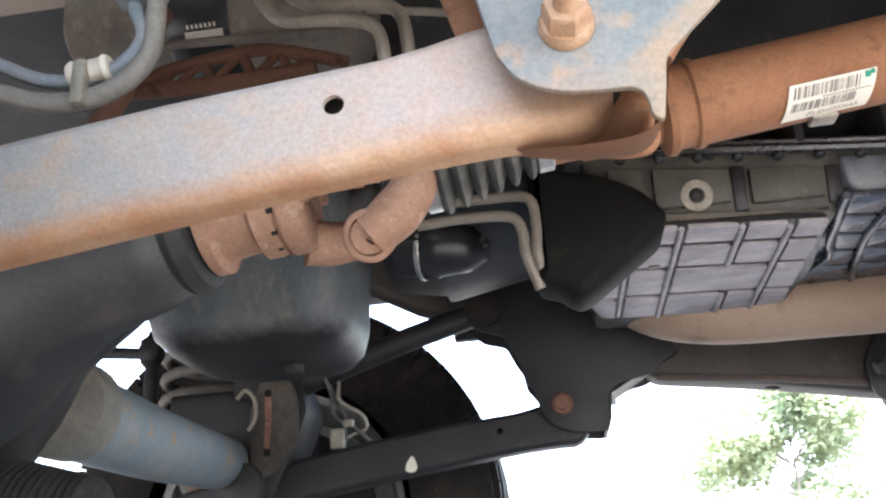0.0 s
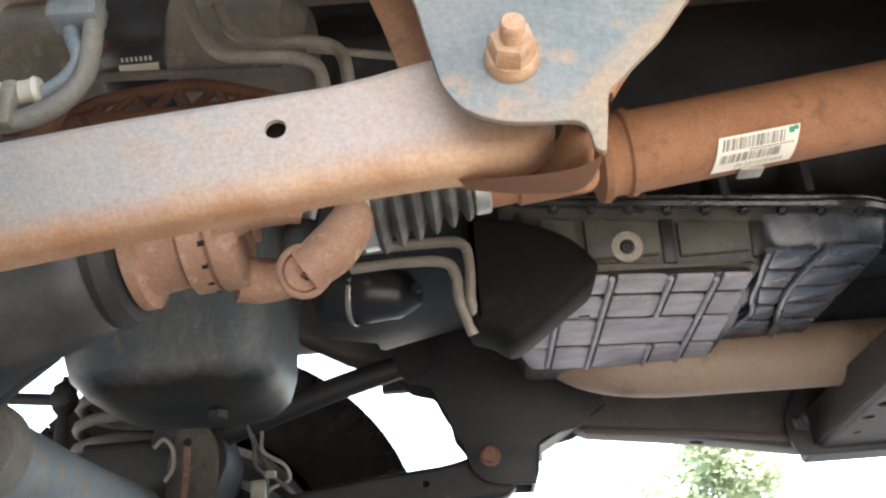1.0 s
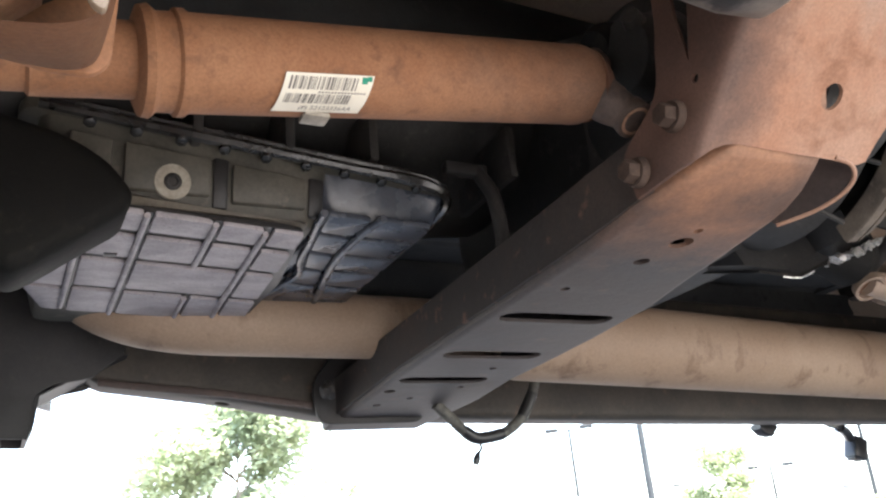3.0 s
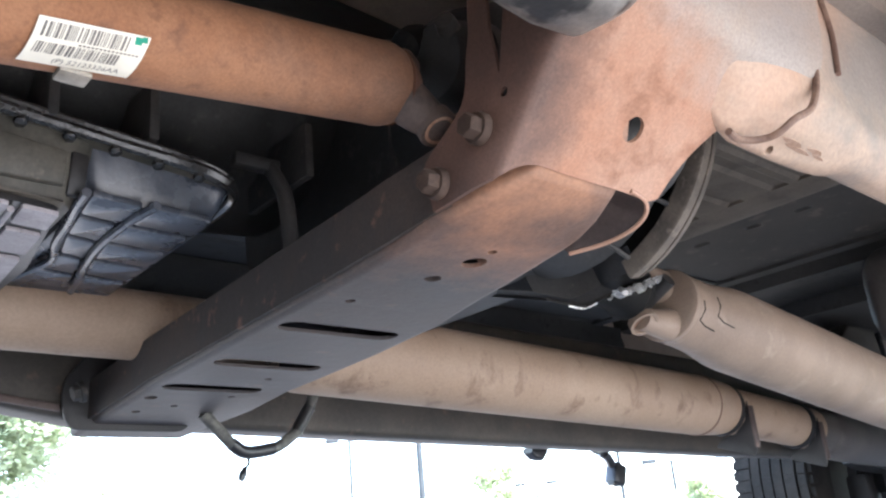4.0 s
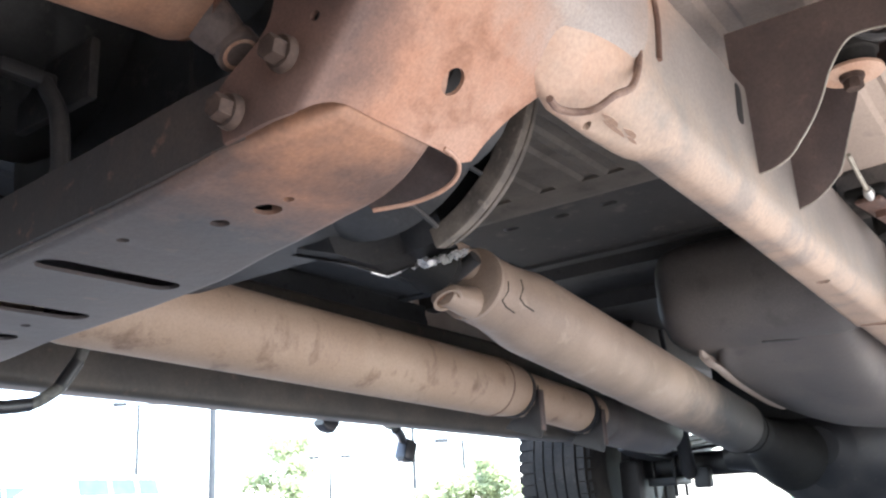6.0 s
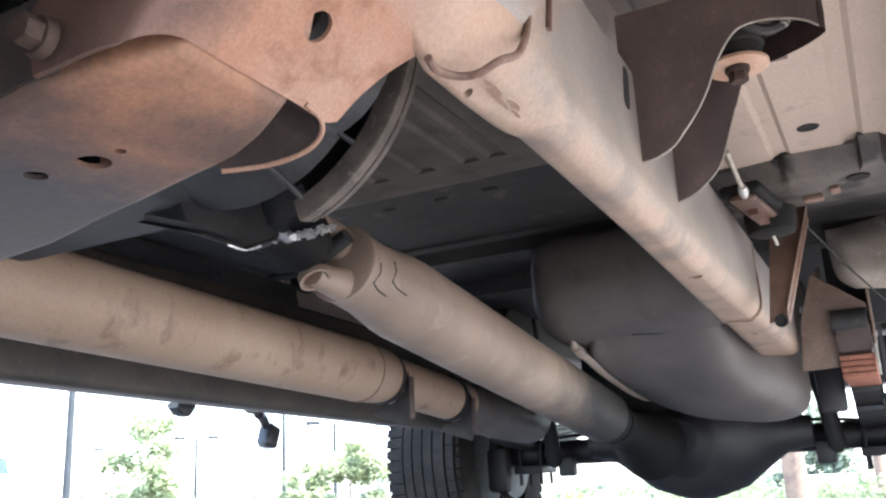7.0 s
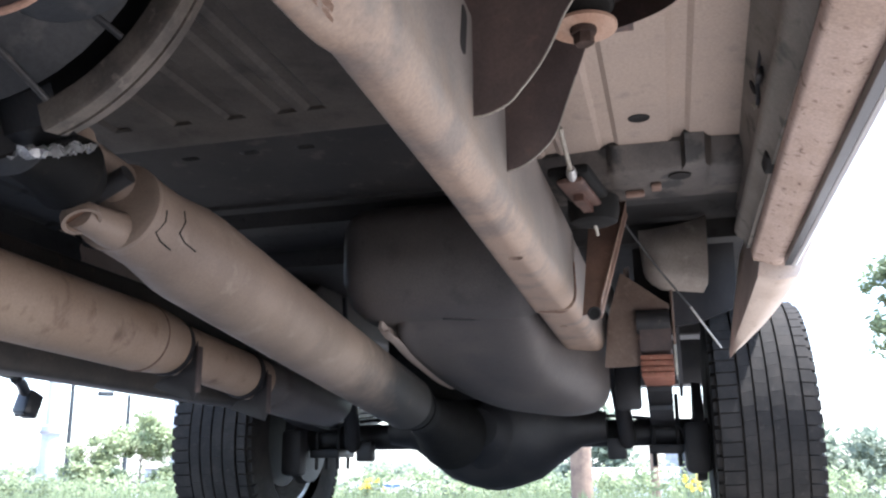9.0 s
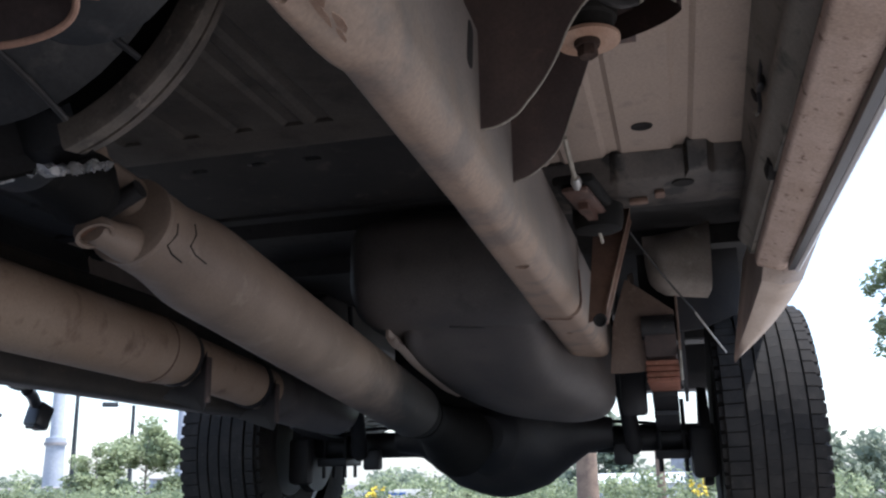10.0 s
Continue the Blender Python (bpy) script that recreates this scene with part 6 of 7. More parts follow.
    for x, y, z in smooth_line([(2.52, -0.030, 0.600), (2.535, -0.036, 0.589), (2.58, -0.036, 0.585), (2.72, -0.020, 0.572), (2.90, -0.012, 0.553), (3.06, -0.008, 0.537), (3.2, -0.008, 0.53)], 4):
        rows.append([(x, y + 0.010, z + 0.026), (x, y + 0.011, z + 0.006), (x, y + 0.006, z - 0.003), (x, y - 0.004, z - 0.004), (x, y - 0.012, z + 0.001), (x, y - 0.011, z + 0.004), (x, y - 0.002, z), (x, y + 0.004, z + 0.008), (x, y + 0.004, z + 0.026)])
    part("heat_shield", loft(rows), "shield", ob, "bent metal heat shield edge")
    part("strap", plate([(3.185, 0.70), (3.215, 0.70), (3.215, 0.60), (3.185, 0.60)], 0.004, XZ(-0.457)), "tank", ob)
    return ob


def body_mount():
    ob = thing("body_mount", (1.6, -0.54, 0.70), "dark brown body mount bracket with tan bushing washer and bolt", "body mount")
    edge = smooth_line([(0, -0.450, 0.645), (0, -0.468, 0.647), (0, -0.487, 0.656), (0, -0.500, 0.670), (0, -0.507, 0.678), (0, -0.518, 0.693), (0, -0.529, 0.712), (0, -0.541, 0.738), (0, -0.558, 0.762), (0, -0.575, 0.770), (0, -0.605, 0.767), (0, -0.628, 0.758), (0, -0.640, 0.748)], 5)
    fp = [(-0.440, 0.82), (-0.440, 0.648)] + [(p.y, p.z) for p in edge] + [(-0.643, 0.82)]
    part("front_gusset", plate(fp, 0.004, YZ(1.522)), "leafdark", ob, "dark gusset with bright edge")
    # thin pale tube paints the highlight along the gusset's lower edge
    part("gusset_edge", tube([(1.5225, p.y, p.z) for p in edge], 0.0011, 6, k=1), "zinc", ob, "pale strip for the edge highlight")
    rp = [(-0.44, 0.80), (-0.44, 0.648)] + [(p.y, p.z) for p in smooth_line([(0, -0.450, 0.646), (0, -0.468, 0.650), (0, -0.485, 0.660), (0, -0.507, 0.682), (0, -0.523, 0.722), (0, -0.544, 0.778), (0, -0.552, 0.80)], 4)]
    part("rear_gusset", plate(rp, 0.004, YZ(1.690), 0.001), "leafdark", ob)
    # painted edge highlight on the rear gusset too
    part("rear_gusset_edge", tube([(1.6895, y, z) for y, z in rp[3:-6]], 0.0008, 6, k=1), "zinc", ob, "pale strip for the edge highlight")
    part("top_plate", loft([[(x, -0.44, 0.798), (x, -0.60, 0.798), (x, -0.60, 0.806), (x, -0.44, 0.806)] for x in (1.524, 1.692)]), "leafdark", ob)
    # rounded outer cup that closes the bracket
    plan = smooth_line([(1.524, -0.641, 0.748), (1.545, -0.6455, 0.753), (1.568, -0.643, 0.760), (1.594, -0.628, 0.765), (1.613, -0.604, 0.767), (1.628, -0.578, 0.770), (1.645, -0.555, 0.785)], 4)
    b = loft([[(p.x, p.y, p.z), (p.x + 0.001, p.y - 0.001, p.z + 0.02), (p.x + 0.001, p.y - 0.001, 0.805)] for p in plan], closed=False)
    bmesh.ops.solidify(b, geom=b.faces[:], thickness=0.0035)
    part("outer_cup", b, "leafdark", ob, "rounded outer wall", 60)
    part("cup_top", plate([(1.524, -0.60)] + [(p.x, p.y) for p in plan[:-6]] + [(1.60, -0.60)], 0.004, XY(0.800)), "leafdark", ob)
    part("bushing", lathe((1.598, -0.553, 0.764), ZUP, [(0, 0.022), (0.004, 0.026), (0.016, 0.027), (0.018, 0.031), (0.05, 0.034)], 28), "rubber", ob, "rubber bushing")
    part("washer", lathe((1.598, -0.553, 0.757), ZUP, [(0, 0.028), (0.0015, 0.033), (0.005, 0.033), (0.008, 0.028)], 34), "nutpale", ob, "tan domed washer")
    hexbolt((1.595, -0.552, 0.757), (0, 0, -1), 0.0185, 0.013, 0.0135, ob, "boltbrown")
    hexbolt((1.585, -0.605, 0.799), (0, 0, -1), 0.013, 0.007, 0.010, ob, "zinc", "small_bolt")
    part("mount_arm", tube([(1.560, -0.560, 0.797), (1.575, -0.585, 0.785), (1.585, -0.605, 0.790)], 0.006, 8), "cast", ob)
    return ob


def brake_cable():
    ob = thing("parking_brake_cable", (2.0, -0.49, 0.72), "parking brake cable with equaliser bracket and rusty plate", "cable")
    part("cable", tube([(1.86, -0.495, 0.758), (1.90, -0.495, 0.748), (1.965, -0.497, 0.728)], 0.0035, 8), "zinc", ob)
    part("cable_end", lathe((1.965, -0.497, 0.728), (0.6, 0, -0.2), [(-0.012, 0.006), (0.0, 0.008), (0.012, 0.006)], 14), "steel", ob)
    turn = Matrix.Rotation(-0.12, 3, "Z")
    fr = carve(box((2.048, -0.501, 0.722), (0.150, 0.040, 0.010), 0.006, rot=turn), [box((2.066, -0.503, 0.722), (0.070, 0.015, 0.03), rot=turn)])
    part("equaliser", fr, "eqrust", ob, "rusty slotted equaliser plate")
    part("guide", lathe((2.140, -0.512, 0.728), ZUP, [(-0.030, 0.030), (-0.027, 0.037), (-0.010, 0.041), (0.012, 0.041), (0.016, 0.034)], 28), "coverblack", ob, "black rounded guide cup")
    arm = box((2.062, -0.500, 0.738), (0.175, 0.064, 0.018), 0.008, rot=turn)
    part("guide_arm", arm, "coverblack", ob, "black backing arm")
    part("slot_pin", tube([(2.045, -0.500, 0.716), (2.085, -0.505, 0.714)], 0.0022, 8, k=1), "zinc", ob, "thin pin in the slot")
    part("cable_stub", tube([(2.150, -0.512, 0.700), (2.162, -0.514, 0.690), (2.170, -0.514, 0.688)], 0.0030, 8), "zinc", ob)
    part("cable_sheath", tube([(2.60, -0.53, 0.835), (2.79, -0.592, 0.770), (2.98, -0.674, 0.690)], 0.0024, 8), "blacked", ob, "thin black cable sheath")
    part("rear_cable", tube([(2.975, -0.672, 0.692), (3.05, -0.707, 0.650), (3.13, -0.745, 0.606)], 0.0024, 8), "steel", ob, "bright straight cable")
    return ob


def outrigger():
    ob = thing("outrigger_bracket", (2.25, -0.5, 0.6), "dark brown rusty wedge-shaped outrigger bracket on the frame rail", "bracket")
    rows, lip = [], []
    for u in np.linspace(0, 1, 9):
        x, z = 2.24 + 0.25 * u, 0.565 + 0.240 * u
        y0, y1 = -0.4765, -0.508 - 0.042 * u
        rows.append([(x, y0, z + 0.002), (x, (y0 + y1) / 2, z + 0.006), (x, y1 + 0.008, z), (x, y1, z + 0.004), (x + 0.012, y1, z + 0.030), (x + 0.05, y1, z + 0.05), (x + 0.05, y0, z + 0.05)])
        lip.append((x - 0.001, y1 + 0.003, z + 0.001))
    part("web", loft(rows), "outbrown", ob)
    part("rolled_lip", tube(lip, 0.0055, 10, k=2), "outbrown", ob, "rolled edge")
    part("drain_end", lathe((2.236, -0.497, 0.570), (-1, 0, -0.25), [(0, 0.0115), (0.005, 0.0115), (0.006, 0.0095), (0.001, 0.008)], 18), "hole", ob, "dark open end")
    return ob


def rear_bumper():
    ob = thing("rear_bumper", (5.05, 0.0, 0.70), "black rear bumper in deep shade behind the axle", "bumper")
    part("beam", loft([rect_ring(x, -0.92, 0.92, z, 0.86, 0.02) for x, z in ((4.98, 0.70), (5.0, 0.655), (5.12, 0.65), (5.15, 0.70))]), "blacked", ob)
    for s in (-1, 1):
        part("bumper_bracket", box((4.90, 0.45 * s, 0.77), (0.18, 0.02, 0.10), 0.006), "blacked", ob)
    return ob


def cab_fittings():
    ob = thing("cab_rear_mount", (2.4, -0.6, 0.78), "small rusty brackets and clips under the cab rear", "bracket")
    part("clip", box((2.37, -0.612, 0.821), (0.035, 0.018, 0.008), 0.003), "outbrown", ob)
    part("clip", box((2.40, -0.572, 0.820), (0.02, 0.035, 0.010), 0.003), "outbrown", ob)
    part("hole_rim", lathe((2.322, -0.654, 0.8245), (0, 0, -1), [(0, 0.02), (0.002, 0.019)], 20), "hole", ob)
    ob2 = thing("splash_liner", (3.15, -0.64, 0.8), "dusty grey bulged splash liner on a black panel", "liner")
    rows = []
    for u in np.linspace(0, 1, 11):
        face = []
        for v in np.linspace(0, 1, 17):
            left = -0.558 - 0.014 * u * u - 0.034 * max(0.0, (u - 0.72) / 0.28) ** 2
            right = -0.727 + 0.008 * u + 0.012 * max(0.0, (u - 0.85) / 0.15) ** 2
            z0, z1 = 0.900 + 0.027 * v ** 2, 0.742 - 0.012 * v
            up, over = 1 - (1 - min(1.0, u / 0.45)) ** 2, 1 - (1 - min(1.0, v / 0.34)) ** 2
            bulge = 0.066 * over * (1 - 0.45 * v) * up * (1 - 0.8 * max(0.0, (u - 0.8) / 0.2) ** 2)
            face.append((3.000 - bulge, left + (right - left) * v, z0 + (z1 - z0) * u))
        rows.append(face + [(3.006, y, z) for x, y, z in reversed(face)])
    part("sheet", loft(rows), "liner", ob2)
    part("backing_panel", loft([[(x, -0.535, 0.665), (x, -0.69, 0.675), (x, -0.80, 0.715), (x, -0.80, 0.927), (x, -0.535, 0.927)] for x in (3.158, 3.168)]), "blacked", ob2, "black panel ahead of the wheel")
    return ob


def floor_plugs():
    for x, y, rx in ((2.145, -0.592, 0.018), (1.30, -0.60, 0.016)):
        solid("floor_plug", lathe((x, y, 0.8719), (0, 0, -1), [(0, rx), (0.0012, rx * 0.96), (0.0012, rx * 0.84), (0.0004, rx * 0.78)], 26), "hole", "dark oval drain hole plug in the cab floor", "floor plug", "floor plugs")


# ---- wiring and hoses ----
def wire_loop():
    ob = thing("wire_loop", (1.1, 0.40, 0.45), "sagging black wiring loop taped at the middle with a hanging plug", "wire loop")
    pts = [(1.076, 0.37, 0.516), (1.096, 0.37, 0.498), (1.118, 0.37, 0.477), (1.14, 0.37, 0.466), (1.181, 0.37, 0.471), (1.219, 0.37, 0.495), (1.242, 0.37, 0.53), (1.258, 0.37, 0.574), (1.266, 0.37, 0.608)]
    part("conduit", tube(pts, 0.0080, 12), "boot", ob)
    part("tape", tube(pts[2:5], 0.0092, 12), "plastic", ob, "black tape wrap")
    part("tape", tube(pts[5:7], 0.0088, 12), "plastic", ob, "black tape wrap")
    part("tail", tube([(1.142, 0.37, 0.46), (1.143, 0.37, 0.451), (1.136, 0.37, 0.443)], 0.0022, 8), "plastic", ob)
    part("plug", tube([(1.138, 0.37, 0.446), (1.134, 0.37, 0.437), (1.131, 0.37, 0.429)], [0.003, 0.0058, 0.0045], 10), "plastic", ob, "small black plug")
    return ob


def hanging_connector():
    ob = thing("hanging_connector", (2.10, 0.53, 0.50), "black electrical connector dangling from a wire", "connector")
    part("wire", tube([(2.08, 0.515, 0.500), (2.16, 0.57, 0.497), (2.25, 0.62, 0.500), (2.31, 0.65, 0.492), (2.345, 0.67, 0.478)], 0.0065, 8), "plastic", ob)
    part("sleeve", tube([(2.26, 0.625, 0.499), (2.30, 0.645, 0.492), (2.335, 0.665, 0.480)], 0.0115, 10), "plastic", ob)
    part("housing", box((2.36, 0.675, 0.455), (0.042, 0.036, 0.052), 0.006, rot=Matrix.Rotation(0.35, 3, "Y")), "plastic", ob)
    part("latch", box((2.345, 0.675, 0.434), (0.020, 0.022, 0.010), 0.002), "plastic", ob)
    ob2 = thing("wire_clip", (2.02, 0.6, 0.5), "black plastic wire clip under the far rail", "clip")
    part("body", loft([rect_ring(x, 0.540, 0.568, z, 0.50, 0.006) for x, z in ((1.995, 0.49), (2.008, 0.478), (2.028, 0.474), (2.042, 0.488))]), "plastic", ob2)
    for p in ob.children:
        p.location.x -= 0.04
    for p in ob2.children:
        p.location.x -= 0.11
    return ob


def upper_left_hoses():
    ob = thing("hose_pair", (0.2, -0.38, 0.61), "pair of grey hoses joined by a white clip", "hose")
    part("hose", tube([(0.06, -0.385, 0.655), (0.10, -0.38, 0.632), (0.137, -0.38, 0.617), (0.165, -0.38, 0.606), (0.198, -0.38, 0.603), (0.225, -0.38, 0.613), (0.240, -0.38, 0.632), (0.243, -0.38, 0.66), (0.240, -0.38, 0.72)], 0.0068, 12), "hose", ob)
    part("hose", tube([(0.06, -0.37, 0.685), (0.11, -0.375, 0.655), (0.137, -0.378, 0.638), (0.165, -0.378, 0.624), (0.195, -0.378, 0.620), (0.220, -0.378, 0.628), (0.234, -0.378, 0.648), (0.226, -0.378, 0.675), (0.224, -0.378, 0.72)], 0.0050, 12), "hoseblue", ob)
    part("clip", box((0.197, -0.386, 0.612), (0.010, 0.010, 0.034), 0.003), "zinc", ob, "pale clip")
    part("clip", lathe((0.186, -0.380, 0.623), (1, 0, 0.1), [(0, 0.008), (0.003, 0.0095), (0.006, 0.008), (0.022, 0.008), (0.025, 0.0095), (0.028, 0.008)], 16), "label", ob, "white collar")
    part("upper_block", box((0.231, -0.382, 0.684), (0.035, 0.022, 0.018), 0.004), "hoseblue", ob)
    ob2 = thing("steering_shaft", (0.2, -0.30, 0.7), "rusty steering linkage bar", "link")
    part("bar", tube([(0.155, -0.33, 0.585), (0.175, -0.31, 0.64), (0.200, -0.29, 0.74)], 0.009, 10), "rustdark", ob2)
    return ob


def engine_parts():
    ob = thing("starter_motor", (0.2, -0.16, 0.82), "grimy tan-grey cylinder with black band and small white sticker", "starter motor")
    part("body", lathe((0.02, -0.12, 0.862), (1, 0, -0.05), [(0, 0.03), (0.02, 0.062), (0.30, 0.064), (0.32, 0.04)], 34), "starter", ob)
    part("band", lathe((0.145, -0.12, 0.856), (1, 0, -0.05), [(0, 0.0645), (0.002, 0.0655), (0.062, 0.0655), (0.064, 0.0645)], 34, caps=False), "plastic", ob, "black band")
    tilt = Matrix.Rotation(0.75, 3, "X")
    part("sticker", box((0.181, -0.1665, 0.8065), (0.038, 0.0012, 0.009), 0.0, rot=tilt), "label", ob, "small white sticker")
    for i in range(7):
        part("print_bar", box((0.166 + i * 0.0045, -0.1725, 0.8135), (0.002, 0.001, 0.004), 0.0, rot=tilt), "label", ob)
    part("seam_strip", tube([(0.12, -0.175, 0.795), (0.22, -0.175, 0.790), (0.32, -0.17, 0.787)], 0.0045, 8), "starter", ob)
    ob2 = thing("exhaust_manifold_brace", (0.2, -0.2, 0.74), "rusty brown openwork casting behind the arm", "casting")
    part("beam", tube([(0.08, -0.20, 0.722), (0.12, -0.20, 0.728), (0.182, -0.20, 0.726), (0.235, -0.20, 0.725), (0.302, -0.20, 0.728)], [0.006, 0.007, 0.008, 0.008, 0.008], 12), "rustdark", ob2)
    part("beam", tube([(0.118, -0.20, 0.730), (0.139, -0.20, 0.735), (0.165, -0.20, 0.747), (0.218, -0.20, 0.754), (0.255, -0.20, 0.755), (0.302, -0.20, 0.741), (0.33, -0.20, 0.73)], 0.0062, 12), "rustdark", ob2)
    for xa, xb in ((0.155, 0.170), (0.170, 0.196), (0.208, 0.196), (0.208, 0.232), (0.246, 0.232), (0.246, 0.268), (0.280, 0.268), (0.280, 0.296)):
        zb = float(np.interp(xb, (0.139, 0.165, 0.218, 0.255, 0.302), (0.735, 0.747, 0.754, 0.755, 0.741)))
        part("rib", tube([(xa, -0.20, 0.727), (xb, -0.20, zb)], 0.0042, 8, k=1), "rustdark", ob2)
    ob3 = thing("cooler_lines", (0.37, -0.28, 0.69), "two dull metal cooler lines bending down", "pipe")
    part("pipe", tube([(0.275, -0.30, 0.76), (0.288, -0.30, 0.725), (0.305, -0.30, 0.706), (0.330, -0.30, 0.702), (0.360, -0.30, 0.697), (0.378, -0.30, 0.685), (0.383, -0.30, 0.655), (0.382, -0.28, 0.62)], 0.0052, 12), "pipe", ob3)
    part("pipe", tube([(0.295, -0.29, 0.765), (0.308, -0.29, 0.735), (0.335, -0.29, 0.722), (0.370, -0.29, 0.719), (0.392, -0.29, 0.708), (0.399, -0.29, 0.68), (0.398, -0.27, 0.63)], 0.0052, 12), "pipe", ob3)
    part("dipstick", tube([(0.36, -0.25, 0.745), (0.45, -0.25, 0.725)], 0.0035, 8), "pipe", ob3)
    ob4 = thing("cooler_pipes", (0.46, -0.04, 0.62), "pair of grimy bent pipes beside the sump", "pipe")
    part("pipe", tube([(0.36, -0.03, 0.640), (0.41, -0.04, 0.638), (0.455, -0.05, 0.630), (0.466, -0.05, 0.612), (0.467, -0.05, 0.59), (0.478, -0.04, 0.556)], 0.0055, 10), "pipe", ob4)
    part("pipe", tube([(0.37, -0.02, 0.665), (0.44, -0.04, 0.657), (0.474, -0.05, 0.648), (0.480, -0.05, 0.62), (0.478, -0.05, 0.59), (0.484, -0.04, 0.565)], 0.0055, 10), "pipe", ob4)
    ob5 = thing("engine_mount_cover", (0.38, 0.05, 0.64), "glossy black rounded cover with a bolt", "cover")
    b = tube([(0.33, 0.06, 0.655), (0.37, 0.05, 0.648), (0.405, 0.05, 0.640), (0.425, 0.05, 0.636)], [0.034, 0.036, 0.026, 0.010], 20)
    part("shell", b, "plastic", ob5)
    part("bolt", lathe((0.420, 0.035, 0.640), (0.3, -1, 0), [(0, 0.006), (0.006, 0.005)], 10), "cast", ob5)
    part("rim", lathe((0.352, 0.055, 0.650), (1, -0.1, -0.2), [(0, 0.0365), (0.004, 0.0375), (0.006, 0.0365)], 24, caps=False), "steel", ob5)
    ob6 = thing("engine_block", (0.1, 0.0, 0.9), "dark oily engine underside", "engine")
    part("block", loft([rect_ring(x, -0.22 + d, 0.28 - d, 0.92 + d * 0.4, 1.05, 0.03) for x, d in ((-0.6, 0.05), (-0.5, 0.0), (0.34, 0.0), (0.40, 0.04))]), "sooty", ob6)
    part("bell_housing", loft([[(x, 0.14 + r * math.cos(a), 0.86 + r * math.sin(a)) for a in np.linspace(0, 2 * math.pi, 29)[:-1]] for x, r in ((0.30, 0.22), (0.36, 0.23), (0.50, 0.18))]), "cast", ob6)
    return ob


M["coverblack"] = surface("matt_black_rubber_and_shade", (0.00585, 0.00585, 0.005525), (0.0091, 0.008775, 0.0078), (0.0156, 0.0143, 0.0117), scale=14, spots=50, fine=280, rough=0.75, spec=0.2)
M["ringdust"] = surface("dusty_grey_flange", (0.1287, 0.1076, 0.08814), (0.0858, 0.07332, 0.0624), (0.1677, 0.1404, 0.117), scale=30, spots=70, fine=300, rough=0.75)
M["foil"] = surface("crumpled_foil", (0.88, 0.86, 0.84), (0.55, 0.53, 0.51), None, scale=60, fine=500, rough=0.28, metal=0.6, grain=0.1, spec=0.8)
M["eqrust"] = surface("dull_rusty_plate", (0.10, 0.052, 0.037), (0.066, 0.036, 0.027), (0.17, 0.105, 0.08), scale=30, spots=60, slo=0.55, shi=0.7, fine=300, rough=0.6)
M["outbrown"] = surface("brown_outrigger", (0.20, 0.126, 0.094), (0.26, 0.168, 0.125), (0.34, 0.235, 0.175), scale=14, spots=40, slo=0.6, shi=0.75, fine=300, rough=0.65)
M["hangtan"] = surface("tan_hanger", (0.215, 0.155, 0.12), (0.175, 0.122, 0.092), (0.26, 0.188, 0.148), scale=14, spots=50, fine=300, rough=0.7)
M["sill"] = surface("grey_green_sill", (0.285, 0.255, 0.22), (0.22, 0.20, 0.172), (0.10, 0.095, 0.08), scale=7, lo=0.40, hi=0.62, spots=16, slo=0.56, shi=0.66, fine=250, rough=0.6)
M["bedpaint"] = surface("dusty_bed_paint", (0.66, 0.55, 0.46), (0.58, 0.47, 0.385), (0.38, 0.29, 0.22), scale=9, spots=60, slo=0.62, shi=0.72, fine=260, rough=0.55, grain=0.15)
M["railgrease"] = surface("greasy_rail", (0.10, 0.088, 0.08), (0.19, 0.165, 0.145), (0.02, 0.018, 0.017), scale=20, lo=0.40, hi=0.62, spots=26, slo=0.50, shi=0.58, fine=300, rough=0.45)
M["oilyfloor"] = surface("oil_stained_panel", (0.115, 0.098, 0.084), (0.07, 0.06, 0.053), (0.025, 0.023, 0.021), scale=8, lo=0.38, hi=0.60, spots=18, slo=0.50, shi=0.60, fine=220, rough=0.5)
# lighter than the pan side, as a painted ledge highlight
M["panledge"] = surface("pan_ledge_highlight", (0.17, 0.15, 0.12), (0.12, 0.105, 0.085), (0.23, 0.20, 0.165), scale=20, spots=60, fine=300, rough=0.6)
# near-black copy of the floor colour: shade of the rear panel
M["floormid"] = surface("shaded_floor_panel", (0.034, 0.033, 0.032), (0.052, 0.048, 0.045), (0.085, 0.075, 0.066), scale=6, spots=22, fine=220, rough=0.75)
M["starter"] = surface("grimy_starter", (0.22, 0.19, 0.155), (0.16, 0.14, 0.12), (0.28, 0.25, 0.21), scale=18, spots=50, fine=300, rough=0.65)
M["leafred"] = surface("red_rust_leaf", (0.30, 0.12, 0.075), (0.22, 0.085, 0.05), (0.38, 0.20, 0.13), scale=40, spots=80, fine=300, rough=0.75)
M["liner"] = surface("dusty_liner", (0.42, 0.37, 0.32), (0.32, 0.28, 0.24), (0.49, 0.43, 0.37), scale=9, spots=20, fine=250, rough=0.6)
# darker copy of the floor colour, for shade on the middle sheet
M["floorlow"] = surface("shaded_floor_pan", (0.115, 0.099, 0.084), (0.082, 0.071, 0.061), (0.052, 0.046, 0.041), scale=6, spots=14, slo=0.52, shi=0.72, fine=220, rough=0.7)
M["boltbrown"] = surface("brown_bolt", (0.048, 0.031, 0.024), (0.075, 0.049, 0.038), (0.06, 0.038, 0.03), scale=60, spots=120, fine=400, rough=0.85, spec=0.2)
M["rustdark"] = surface("dark_red_rust", (0.12, 0.055, 0.035), (0.16, 0.08, 0.05), (0.08, 0.04, 0.028), scale=30, spots=60, fine=400, rough=0.85)
